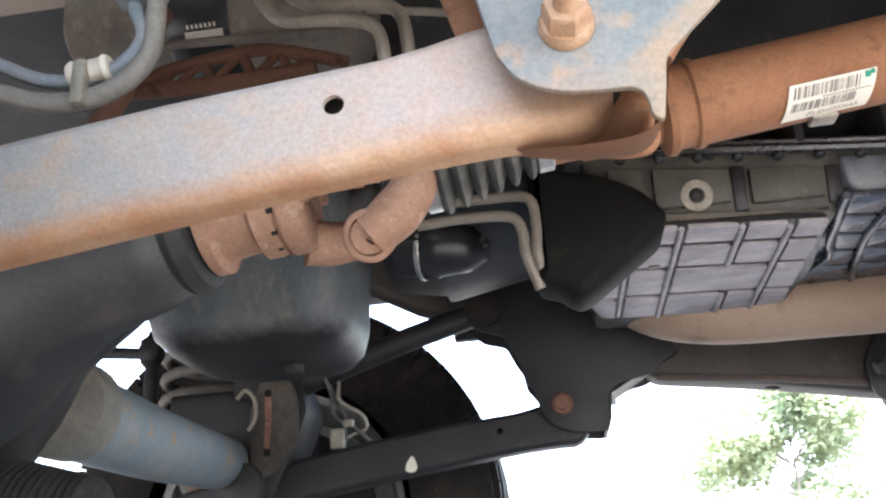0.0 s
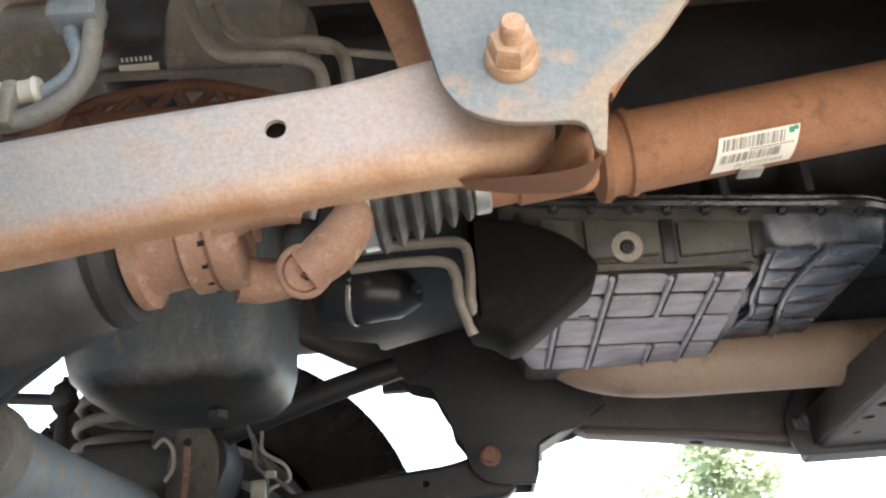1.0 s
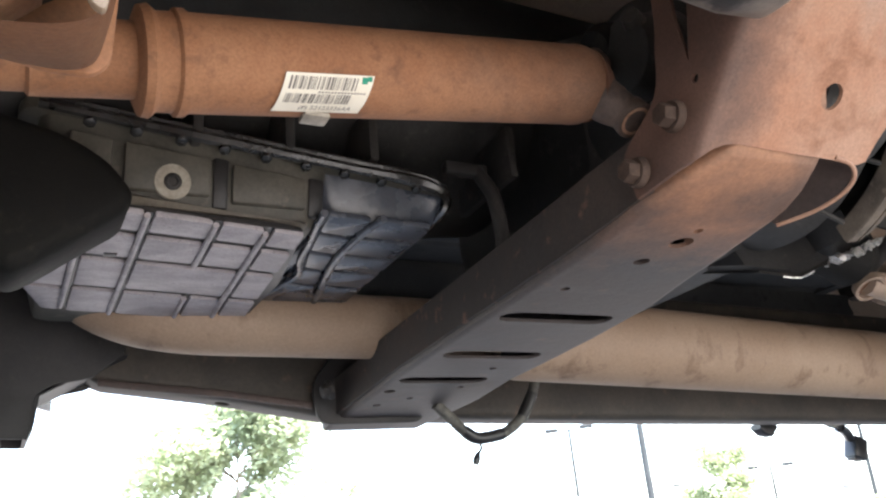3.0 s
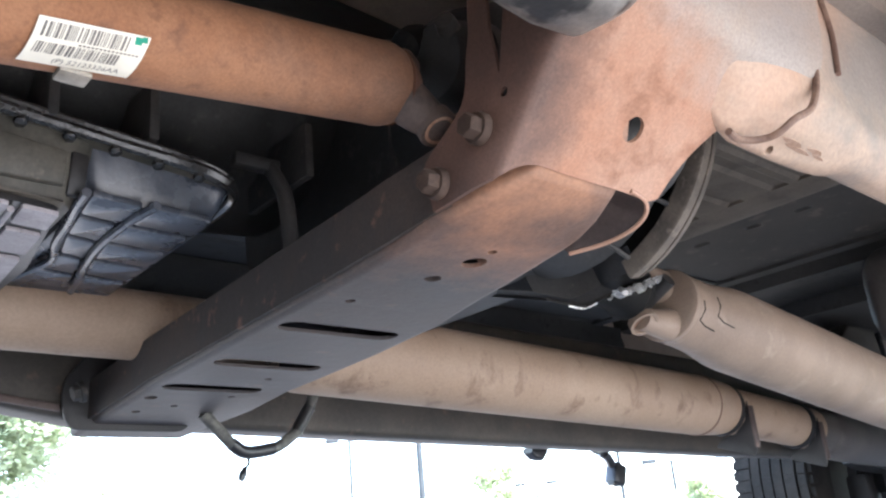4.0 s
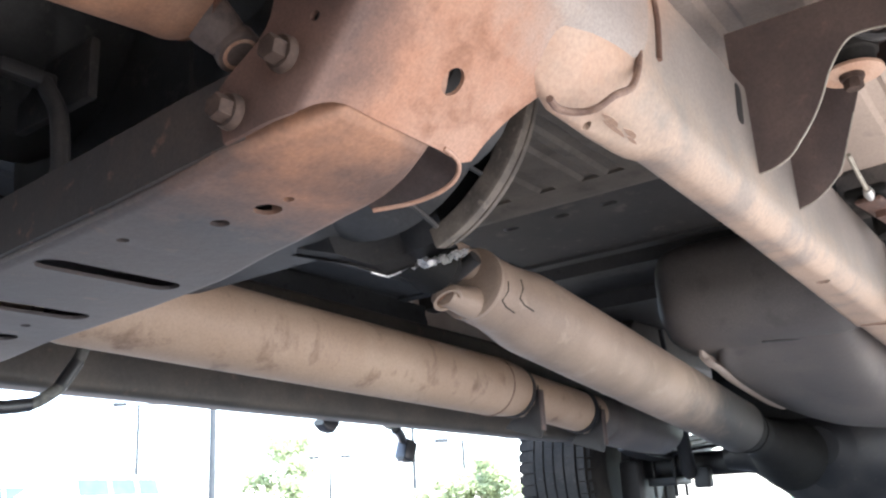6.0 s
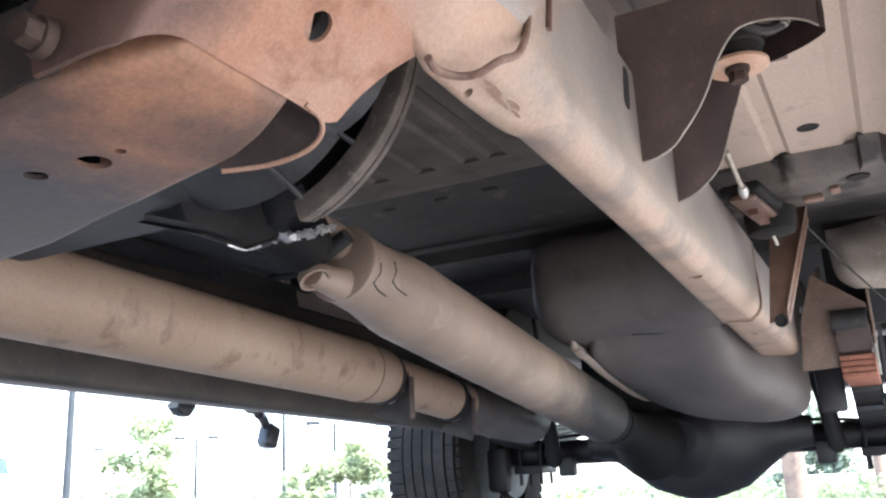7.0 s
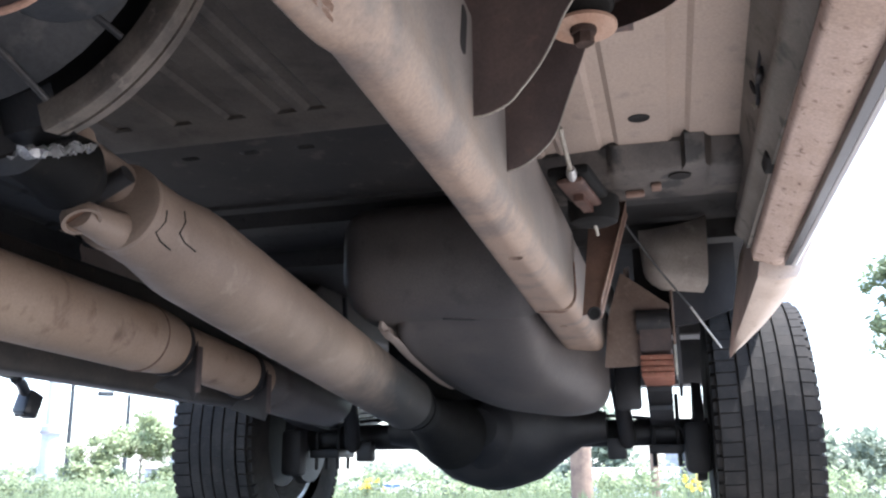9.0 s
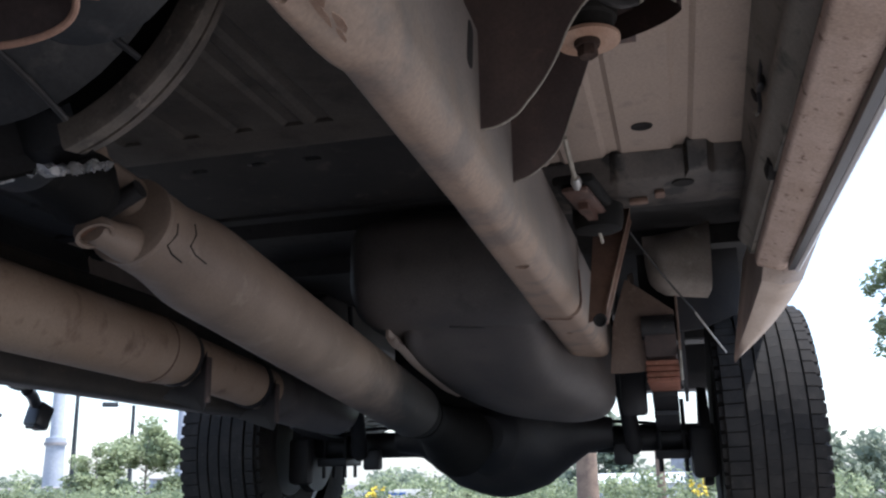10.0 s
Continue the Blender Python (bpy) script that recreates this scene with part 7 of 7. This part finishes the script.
M["perchgrime"] = surface("grimy_perch", (0.055, 0.05, 0.045), (0.105, 0.09, 0.075), (0.17, 0.095, 0.06), scale=24, spots=40, slo=0.56, shi=0.7, fine=300, rough=0.8)
M["castdust"] = surface("oily_dark_casting", (0.034, 0.035, 0.038), (0.055, 0.053, 0.052), (0.10, 0.088, 0.074), scale=8, spots=20, slo=0.56, shi=0.78, fine=260, rough=0.45, bump=0.3, spec=0.5)
M["earbrown"] = surface("grimy_yoke_iron", (0.085, 0.062, 0.053), (0.125, 0.09, 0.075), (0.05, 0.038, 0.034), scale=26, spots=60, fine=380, rough=0.75)
# black for a stamped mark and for shade painted into the grooves
M["groove"] = surface("groove_shade_and_mark", (0.018, 0.018, 0.019), (0.032, 0.030, 0.030), None, scale=30, fine=300, rough=0.4)
M["sooty"] = surface("sooty_casting", (0.024, 0.025, 0.026), (0.040, 0.040, 0.040), (0.075, 0.07, 0.065), scale=14, spots=40, slo=0.6, shi=0.75, fine=280, rough=0.6)
M["leafdark"] = surface("dark_brown_bracket", (0.075, 0.055, 0.05), (0.105, 0.075, 0.065), (0.16, 0.10, 0.08), scale=10, spots=40, slo=0.62, shi=0.75, fine=300, rough=0.6)
M["nutpale"] = surface("tan_rust_washer", (0.47, 0.31, 0.22), (0.40, 0.24, 0.16), None, scale=40, fine=400, rough=0.7)

ground_sheet()
floor_pan()
rocker(-1)
rocker(1)
bedside(-1)
bedside(1)
frame_rail_near()
frame_rail_far()
crossmember()
saddle()
for side in (-1, 1):
    control_arm(side)
    arm_bracket(side)
    leaf_spring(side)
upper_arm()
wheel(-0.042, -0.868, 0.43, -1, "black front tyre and wheel of the near side", False)
wheel(-0.042, 0.865, 0.43, 1, "dark front tyre and wheel behind the far control arm", False)
wheel(3.79, -0.868, 0.41, -1, "rear tyre with worn tread beside the pale bed side", True)
wheel(3.79, 0.858, 0.41, 1, "shaded rear tyre on the far side", True)
coil_spring(-0.13, 0.60, 0.60, 0.84, "dusty grey front coil spring in its perch")
front_axle()
tie_rod_parts()
brake_lines()
sump()
front_driveshaft()
transmission()
transfer_case()
exhaust()
rear_driveshaft()
rear_axle()
shock(3.68, -0.47, 0.36, 3.45, -0.42, 0.86)
shock(3.68, 0.47, 0.36, 3.45, 0.42, 0.86)
fuel_tank()
body_mount()
brake_cable()
rear_bumper()
outrigger()
cab_fittings()
floor_plugs()
wire_loop()
hanging_connector()
upper_left_hoses()
engine_parts()


# ---- upper truck body, mostly out of sight above ----
def truck_body():
    ob = thing("truck_body", (1.0, 0.0, 0.95), "pale painted pickup cab, hood and bed above the frame", "truck body")
    part("hood", loft([[(x, y, z) for y, z in ((-0.955, 1.10), (-0.96, 1.13), (-0.85, zt), (0.85, zt), (0.96, 1.13), (0.955, 1.10), (0.93, 1.10), (0.92, 1.12), (0.8, zt - 0.06), (-0.8, zt - 0.06), (-0.92, 1.12), (-0.93, 1.10))] for x, zt in ((-0.98, 1.12), (-0.8, 1.22), (0.55, 1.32))]), "body", ob)
    part("bumper", loft([rect_ring(x, -0.98, 0.98, 0.5, 0.78, 0.05) for x in (-1.2, -1.0)]), "steel", ob, "chrome bumper")
    part("cab", loft([[(x, y, z) for y, z in ((-0.95, 1.25), (-0.95, 1.3), (-w, zt), (w, zt), (0.95, 1.3), (0.95, 1.25), (0.9, 1.25), (w - 0.06, zt - 0.05), (0.06 - w, zt - 0.05), (-0.9, 1.25))] for x, zt, w in ((0.5, 1.36, 0.88), (1.05, 1.90, 0.72), (2.2, 1.92, 0.72), (2.5, 1.85, 0.72))]), "body", ob)
    for s in (-1, 1):
        for x0, x1 in ((1.05, 1.68), (1.76, 2.3)):
            part("side_window", plate([(x0 - 0.25 * (x0 < 1.2), 1.34), (x1, 1.34), (x1, 1.80), (x0, 1.80)], 0.004, lambda u, v, w, s=s: (u, s * (0.958 - (v - 1.3) * 0.37 + w), v)), "plastic", ob, "dark side window")
    part("tailgate", loft([rect_ring(x, -0.93, 0.93, 0.96, 1.35, 0.02) for x in (5.56, 5.6)]), "body", ob)
    for s in (-1, 1):
        part("front_fender", arch_panel(-0.042, 0.43, 0.62, 0.67, -0.98, 0.60, 0.62, 1.13, 0.945 * s), "body", ob)
    return ob


# ---- background ----
def leaf_mat(name, a, b):
    m = surface(name, a, b, None, scale=3.0, fine=30, rough=0.6, bump=0.0, grain=0.1)
    nt = m.node_tree
    bs = nt.nodes["Principled BSDF"]
    tr = nt.nodes.new("ShaderNodeBsdfTranslucent")
    nt.links.new(bs.inputs["Base Color"].links[0].from_socket, tr.inputs["Color"])
    mx = nt.nodes.new("ShaderNodeMixShader")
    mx.inputs[0].default_value = 0.45
    nt.links.new(bs.outputs[0], mx.inputs[1])
    nt.links.new(tr.outputs[0], mx.inputs[2])
    nt.links.new(mx.outputs[0], nt.nodes["Material Output"].inputs["Surface"])
    return m


GREEN = leaf_mat("sunlit_leaves", (0.28, 0.33, 0.18), (0.34, 0.385, 0.22))
DARKGREEN = leaf_mat("shrub_leaves", (0.155, 0.20, 0.10), (0.20, 0.235, 0.125))
# paler copy of GREEN that puts the glare on near leaves into colour
PALEGREEN = leaf_mat("glare_pale_leaves", (0.38, 0.44, 0.28), (0.44, 0.49, 0.33))
HAZE = leaf_mat("far_trees", (0.19, 0.23, 0.16), (0.23, 0.265, 0.19))
BARK = surface("bark", (0.24, 0.20, 0.16), (0.30, 0.255, 0.205), None, scale=8, fine=60, rough=0.9)
GALV = surface("dark_painted_pole", (0.026, 0.03, 0.032), (0.036, 0.04, 0.042), None, scale=3, fine=40, rough=0.6)
WOOD = surface("weathered_post", (0.24, 0.17, 0.12), (0.17, 0.12, 0.09), None, scale=6, fine=60, rough=0.9)
CONC = surface("pale_concrete", (0.45, 0.47, 0.50), (0.38, 0.41, 0.45), None, scale=0.1, fine=3, rough=0.9)
ROOF = surface("pale_roofing", (0.55, 0.57, 0.58), (0.48, 0.50, 0.52), None, scale=0.1, fine=3, rough=0.7)
BRICK = surface("dull_wall", (0.24, 0.22, 0.21), (0.30, 0.28, 0.27), None, scale=0.2, fine=4, rough=0.9)
FLOWER = surface("yellow_petals", (0.75, 0.55, 0.03), (0.80, 0.62, 0.06), None, scale=10, fine=60, rough=0.6)
GLASS = surface("dark_car_glass", (0.03, 0.045, 0.055), (0.042, 0.058, 0.07), None, scale=2, fine=30, rough=0.12, bump=0.0, spec=0.8)


def leaves(bm, rnd, centre, spread, count, size, squash=1.0):
    """Many small bent leaves about a centre."""
    c = Vector(centre)
    for _ in range(count):
        d = Vector((rnd.gauss(0, 1), rnd.gauss(0, 1), rnd.gauss(0, 1)))
        d = d.normalized() * spread * rnd.random() ** 0.45
        d.z *= squash
        p = c + d
        a = Vector((rnd.uniform(-1, 1), rnd.uniform(-1, 1), rnd.uniform(-0.6, 0.6))).normalized()
        b = a.orthogonal().normalized()
        b = (b + a.cross(b) * rnd.uniform(-1, 1)).normalized()
        s = size * rnd.uniform(0.6, 1.4)
        v = [bm.verts.new(q) for q in (p - a * s, p + b * s * 0.45 + a * s * 0.1, p + a * s, p - b * s * 0.45 + a * s * 0.1)]
        bm.faces.new(v)


def tree(x, y, h, r, seed, label, low=0.35, size=0.07, dens=1.0, mat=None):
    rnd = random.Random(seed)
    z0 = ground_z(x)
    ob = thing("tree", (x, y, z0), label, "tree", "lot trees")
    part("trunk", tube([(x, y, z0 - 0.1), (x + 0.06 * h * rnd.uniform(-1, 1) * 0.5, y, z0 + h * 0.35), (x + 0.03 * h * rnd.uniform(-1, 1), y + 0.02 * h, z0 + h * 0.85)], [0.014 * h, 0.010 * h, 0.003 * h], 9), BARK, ob)
    bm, lb = bmesh.new(), bmesh.new()
    for i in range(16):
        a = rnd.uniform(0, 2 * math.pi)
        f = rnd.uniform(low, 0.95)
        base = Vector((x, y, z0 + h * f * 0.8))
        rr = r * (1.0 - 0.55 * max(0.0, f - 0.5) / 0.5) * rnd.uniform(0.55, 1.0)
        tip = Vector((x + rr * math.cos(a), y + rr * math.sin(a), z0 + h * min(1.0, f + rnd.uniform(0.02, 0.14))))
        mid = (base + tip) / 2 + Vector((0, 0, 0.03 * h))
        tube([base, mid, tip], [0.006 * h, 0.004 * h, 0.0015 * h], 5, bm, 3)
        for q, k in ((tip, 1.0), (mid, 0.7), ((mid + tip) / 2 + Vector((rnd.uniform(-1, 1), rnd.uniform(-1, 1), rnd.uniform(-0.3, 0.6))) * r * 0.25, 0.8)):
            leaves(lb, rnd, q, r * rnd.uniform(0.24, 0.40) * k, int(46 * dens * k), size, 0.8)
    part("branchwork", bm, BARK, ob)
    part("crown", lb, mat or GREEN, ob, "loose clumps of small leaves")
    return ob


def lamp_pole(x, y, h, heads, r=0.09, arm=1.0, along=(0.72, -0.69)):
    z0 = ground_z(x)
    ob = thing("lot_lamp", (x, y, z0), "grey parking lot lamp on a tall straight pole", "lamp pole", "lot lamps")
    part("pole", lathe((x, y, z0 - 0.1), ZUP, [(0, r * 1.15), (h * 0.5, r), (h + 0.1, r * 0.8)], 12), GALV, ob)
    d = Vector((along[0], along[1], 0))
    for k in heads:
        b = tube([Vector((x, y, z0 + h - 0.1)), Vector((x, y, z0 + h)) + d * arm * k], 0.05, 8, k=1)
        part("arm", b, GALV, ob)
        c = Vector((x, y, z0 + h + 0.03)) + d * arm * 1.25 * k
        part("head", box(c, (0.9 * max(1.0, arm * 0.9), 0.5, 0.26 * max(1.0, arm)), 0.05, rot=Matrix.Rotation(math.atan2(d.y, d.x), 3, "Z")), GALV, ob, "flat lamp head")
    return ob


def post(x, y, h, r, mat, label):
    z0 = ground_z(x)
    return solid("post", lathe((x, y, z0 - 0.2), ZUP, [(0, r), (h + 0.2, r * 0.9)], 12), mat, label, "post", "posts behind the truck")


def parked_car(x, y, yaw, label, mat):
    """A van-like parked car, seen over its roof line."""
    ob = thing("parked_car", (x, y, 0.0), label, "car", "parked cars")
    R = Matrix.Translation((x, y, 0)) @ Matrix.Rotation(radians(yaw), 4, "Z")
    T = lambda p: R @ Vector(p)
    sec = [(-0.9, 0.35), (-0.92, 0.75), (-0.88, 0.95), (0.88, 0.95), (0.92, 0.75), (0.9, 0.35)]
    part("body", loft([[T((u, a * k, b * kk)) for a, b in sec] for u, k, kk in ((-2.4, 0.85, 0.85), (-2.2, 1, 0.98), (2.0, 1, 1), (2.35, 0.9, 0.95))]), mat, ob)
    cab = part("cabin", loft([[T((u, a * w, z)) for a, z in ((-0.86, 0.94), (-0.70, zt), (0.70, zt), (0.86, 0.94))] for u, w, zt in ((-1.7, 0.97, 1.0), (-0.9, 1, 1.48), (1.7, 1, 1.52), (2.2, 0.95, 1.05))]), mat, ob)
    for s in (-1, 1):
        for u0, u1 in ((-1.0, -0.05), (0.05, 0.85), (0.95, 1.65)):
            part("window", loft([[T((u, s * (0.868 - 0.29 * (z - 0.94)), z)) for z in (1.02, 1.42)] + [T((u, s * (0.858 - 0.29 * (z - 0.94)), z)) for z in (1.42, 1.02)] for u in (u0, u1)]), GLASS, cab, "side window")
    for u in (-1.5, 1.45):
        for s in (-1, 1):
            part("wheel", lathe(T((u, 0.78 * s, 0.33)), R.to_3x3() @ Vector((0, 1, 0)), [(-0.1, 0.2), (-0.1, 0.33), (0.1, 0.33), (0.1, 0.2)], 24), "rubber", ob)
    return ob


def shrubs(name, spots, seed, size, mat, label, count):
    rnd = random.Random(seed)
    bm = bmesh.new()
    for x, y, r, h in spots:
        z0 = ground_z(x)
        for _ in range(7):
            leaves(bm, rnd, (x + rnd.gauss(0, 0.4) * r, y + rnd.gauss(0, 0.5) * r, z0 + h * rnd.uniform(0.15, 0.75)), r * rnd.uniform(0.35, 0.6), count // 7, size, h / r * 0.7)
    return solid(name, bm, mat, label, "shrubs", kind="stuff")


def grass(name, x0, x1, y0, y1, n, h, seed):
    rnd = random.Random(seed)
    bm = bmesh.new()
    for _ in range(n):
        x, y = rnd.uniform(x0, x1), rnd.uniform(y0, y1)
        z = ground_z(x) - 0.02
        hh, w, b, a = h * rnd.uniform(0.5, 1.3), 0.012 + 0.0012 * x * 0.4, rnd.uniform(-0.25, 0.25), rnd.uniform(0, 3.14)
        dx, dy = w * math.cos(a), w * math.sin(a)
        v = [bm.verts.new(q) for q in ((x - dx, y - dy, z), (x + dx, y + dy, z), (x + b * hh, y + b * hh * 0.5, z + hh))]
        bm.faces.new(v)
    return solid(name, bm, DARKGREEN, "rough green verge grass behind the lot", "grass", kind="stuff")


def factory():
    ob = thing("factory_chimney", (190, 151, -8), "pale grey-blue factory chimney far off", "chimney")
    g = ground_z(190) - 1
    part("base", lathe((190, 151, g), ZUP, [(0, 2.5), (16, 2.3), (17, 2.5), (18.5, 2.5), (18.6, 1.9)], 20), CONC, ob)
    part("gallery", lathe((190, 151, g + 16.6), ZUP, [(0, 2.8), (0.7, 2.8)], 20), BRICK, ob)
    part("shaft", lathe((190, 151, g + 18), ZUP, [(0, 1.6), (40, 1.35)], 20), CONC, ob)
    ob2 = thing("factory_building", (170, 115, -9), "long low pale factory building with flat roof", "building")
    gz = ground_z(170) - 1
    d = Vector((0.62, -0.78, 0))
    for k, (off, L, W, H, m) in enumerate(((0, 60, 12, 5.0, ROOF), (14, 20, 10, 7.5, CONC), (-26, 24, 12, 6.2, CONC), (34, 10, 9, 14.0, CONC))):
        c = Vector((172, 116, gz)) + d * off
        part("hall", box(c + Vector((0, 0, H / 2)), (W, L, H), 0.1, rot=Matrix.Rotation(math.atan2(d.y, d.x) - math.pi / 2, 3, "Z")), m, ob2)
        part("roof_edge", box(c + Vector((0, 0, H + 0.15)), (W + 0.6, L + 0.6, 0.3), 0.05, rot=Matrix.Rotation(math.atan2(d.y, d.x) - math.pi / 2, 3, "Z")), BRICK, ob2)
    part("flue", lathe((185, 112, gz), ZUP, [(0, 1.6), (24, 1.4)], 14), CONC, ob2)
    ob3 = thing("grey_silo", (105, -1.0, -5), "grey block building on the skyline", "building")
    part("block", box((105, -1.0, ground_z(105) + 4.2), (3, 3.2, 8.4), 0.1), CONC, ob3)
    ob4 = thing("white_shed", (92, 4.0, -5), "low white shed behind the trees", "building")
    part("walls", box((92, 4.0, ground_z(92) + 1.2), (6, 9, 2.4), 0.05), ROOF, ob4)
    part("roof", loft([[(92 + dx, 4.0 + dy, ground_z(92) + z) for dx, z in ((-3.3, 2.4), (0, 3.3), (3.3, 2.4))] for dy in (-4.8, 4.8)]), ROOF, ob4)


def signboard():
    ob = thing("lot_sign", (38.6, 12.0, -1.6), "low white and blue signboard at the lot edge", "sign")
    z = ground_z(38.6)
    part("board", box((38.6, 11.9, z + 0.62), (0.06, 3.6, 0.5), 0.01), "label", ob)
    part("blue_bar", box((38.56, 12.3, z + 0.68), (0.02, 2.0, 0.12), 0.0), surface("sign_blue", (0.05, 0.14, 0.40), (0.06, 0.16, 0.44), None, rough=0.5), ob)
    for yy in (10.4, 13.4):
        part("leg", lathe((38.6, yy, z - 0.1), ZUP, [(0, 0.05), (0.5, 0.05)], 8), GALV, ob)


def flowers():
    rnd = random.Random(21)
    for cx, cy in ((10.8, -0.80), (12.0, 3.35)):
        z0 = ground_z(cx)
        ob = thing("flower_clump", (cx, cy, z0), "small clump of yellow flowers on thin stems", "flower", "yellow flowers")
        b, p = bmesh.new(), bmesh.new()
        for _ in range(11):
            x, y, h = cx + rnd.gauss(0, 0.10), cy + rnd.gauss(0, 0.08), rnd.uniform(0.16, 0.30)
            tube([(x, y, z0 - 0.02), (x + 0.02, y, z0 + h)], 0.004, 5, b, 1)
            leaves(p, rnd, (x + 0.02, y, z0 + h), 0.035, 9, 0.022)
        part("stalk", b, DARKGREEN, ob)
        tagged(part("bloom", p, FLOWER, ob), "yellow petals", kind="stuff")


truck_body()
tree(4.75, 16.6, 3.75, 2.0, 5, "leafy young tree beside the lot in full sun", 0.36, 0.085, 9.0, PALEGREEN)
tree(8.0, 20.5, 3.0, 1.5, 9, "thin young tree with sparse sunlit leaves", 0.1, 0.08, 1.6, PALEGREEN)
tree(32.6, 31.6, 5.3, 2.7, 3, "bright green tree at the lot edge", 0.06, 0.13, 4.2)
tree(51.0, 32.6, 6.0, 2.7, 8, "rounded green tree beyond the lot", 0.06, 0.16, 4.2)
tree(47.5, 33.8, 3.9, 1.7, 12, "smaller green tree beyond the lot", 0.15, 0.15, 2.2)
tree(15.2, -4.05, 3.6, 0.55, 14, "dark branch tree at the roadside", 0.55, 0.06, 1.2, DARKGREEN)
lamp_pole(26.2, 30.2, 9.5, (), 0.15)
lamp_pole(36.9, 50.8, 9.6, (-1, 1), 0.13)
lamp_pole(92.6, 85.2, 11.9, (-1, 1), 0.22, 1.8)
lamp_pole(93.5, 63.0, 12.4, (-1,), 0.26, 2.2)
lamp_pole(104.0, 120.5, 13.0, (1,), 0.16, 1.8)
lamp_pole(58.0, 43.6, 9.4, (), 0.17)
post(12.7, 0.62, 1.5, 0.15, WOOD, "thick weathered wooden post behind the axle")
post(25.8, -0.02, 1.9, 0.13, WOOD, "brown wooden post behind the axle")
post(30.8, -0.85, 1.9, 0.10, GALV, "pale metal post behind the axle")
post(29.5, 2.5, 2.6, 0.07, GALV, "thin dark post behind the axle")
parked_car(12.7, 23.1, 12, "white parked van in bright sun", "body")
parked_car(13.7, 19.9, 10, "pale parked car in bright sun", "body")
factory()
signboard()
flowers()
rnd = random.Random(31)
shrubs("verge_shrubs", [(rnd.uniform(19, 34), -7.5 + 1.25 * i + rnd.uniform(-0.5, 0.5), rnd.uniform(0.7, 1.3), rnd.uniform(0.6, 1.15)) for i in range(26)], 1, 0.07, DARKGREEN, "green shrubs along the verge behind the truck", 420)
shrubs("mid_shrubs", [(rnd.uniform(42, 62), -14 + 2.1 * i + rnd.uniform(-1, 1), rnd.uniform(1.3, 2.4), rnd.uniform(1.2, 2.6)) for i in range(30)], 2, 0.15, GREEN, "sunlit green shrubs further down the slope", 420)
shrubs("far_treeline", [(rnd.uniform(85, 130), -60 + 5.0 * i + rnd.uniform(-2, 2), rnd.uniform(3.0, 5.0), rnd.uniform(2.5, 5.0) + (6.0 if i < 14 else 0)) for i in range(44)], 3, 0.55, HAZE, "hazy distant tree line", 1100)
shrubs("skyline_trees", [(rnd.uniform(260, 360), -200 + 13 * i, rnd.uniform(10, 15), rnd.uniform(7, 11)) for i in range(44)], 4, 1.5, HAZE, "pale distant wooded skyline", 280)
grass("verge_grass", 9.5, 24, -6, 14, 9000, 0.16, 17)
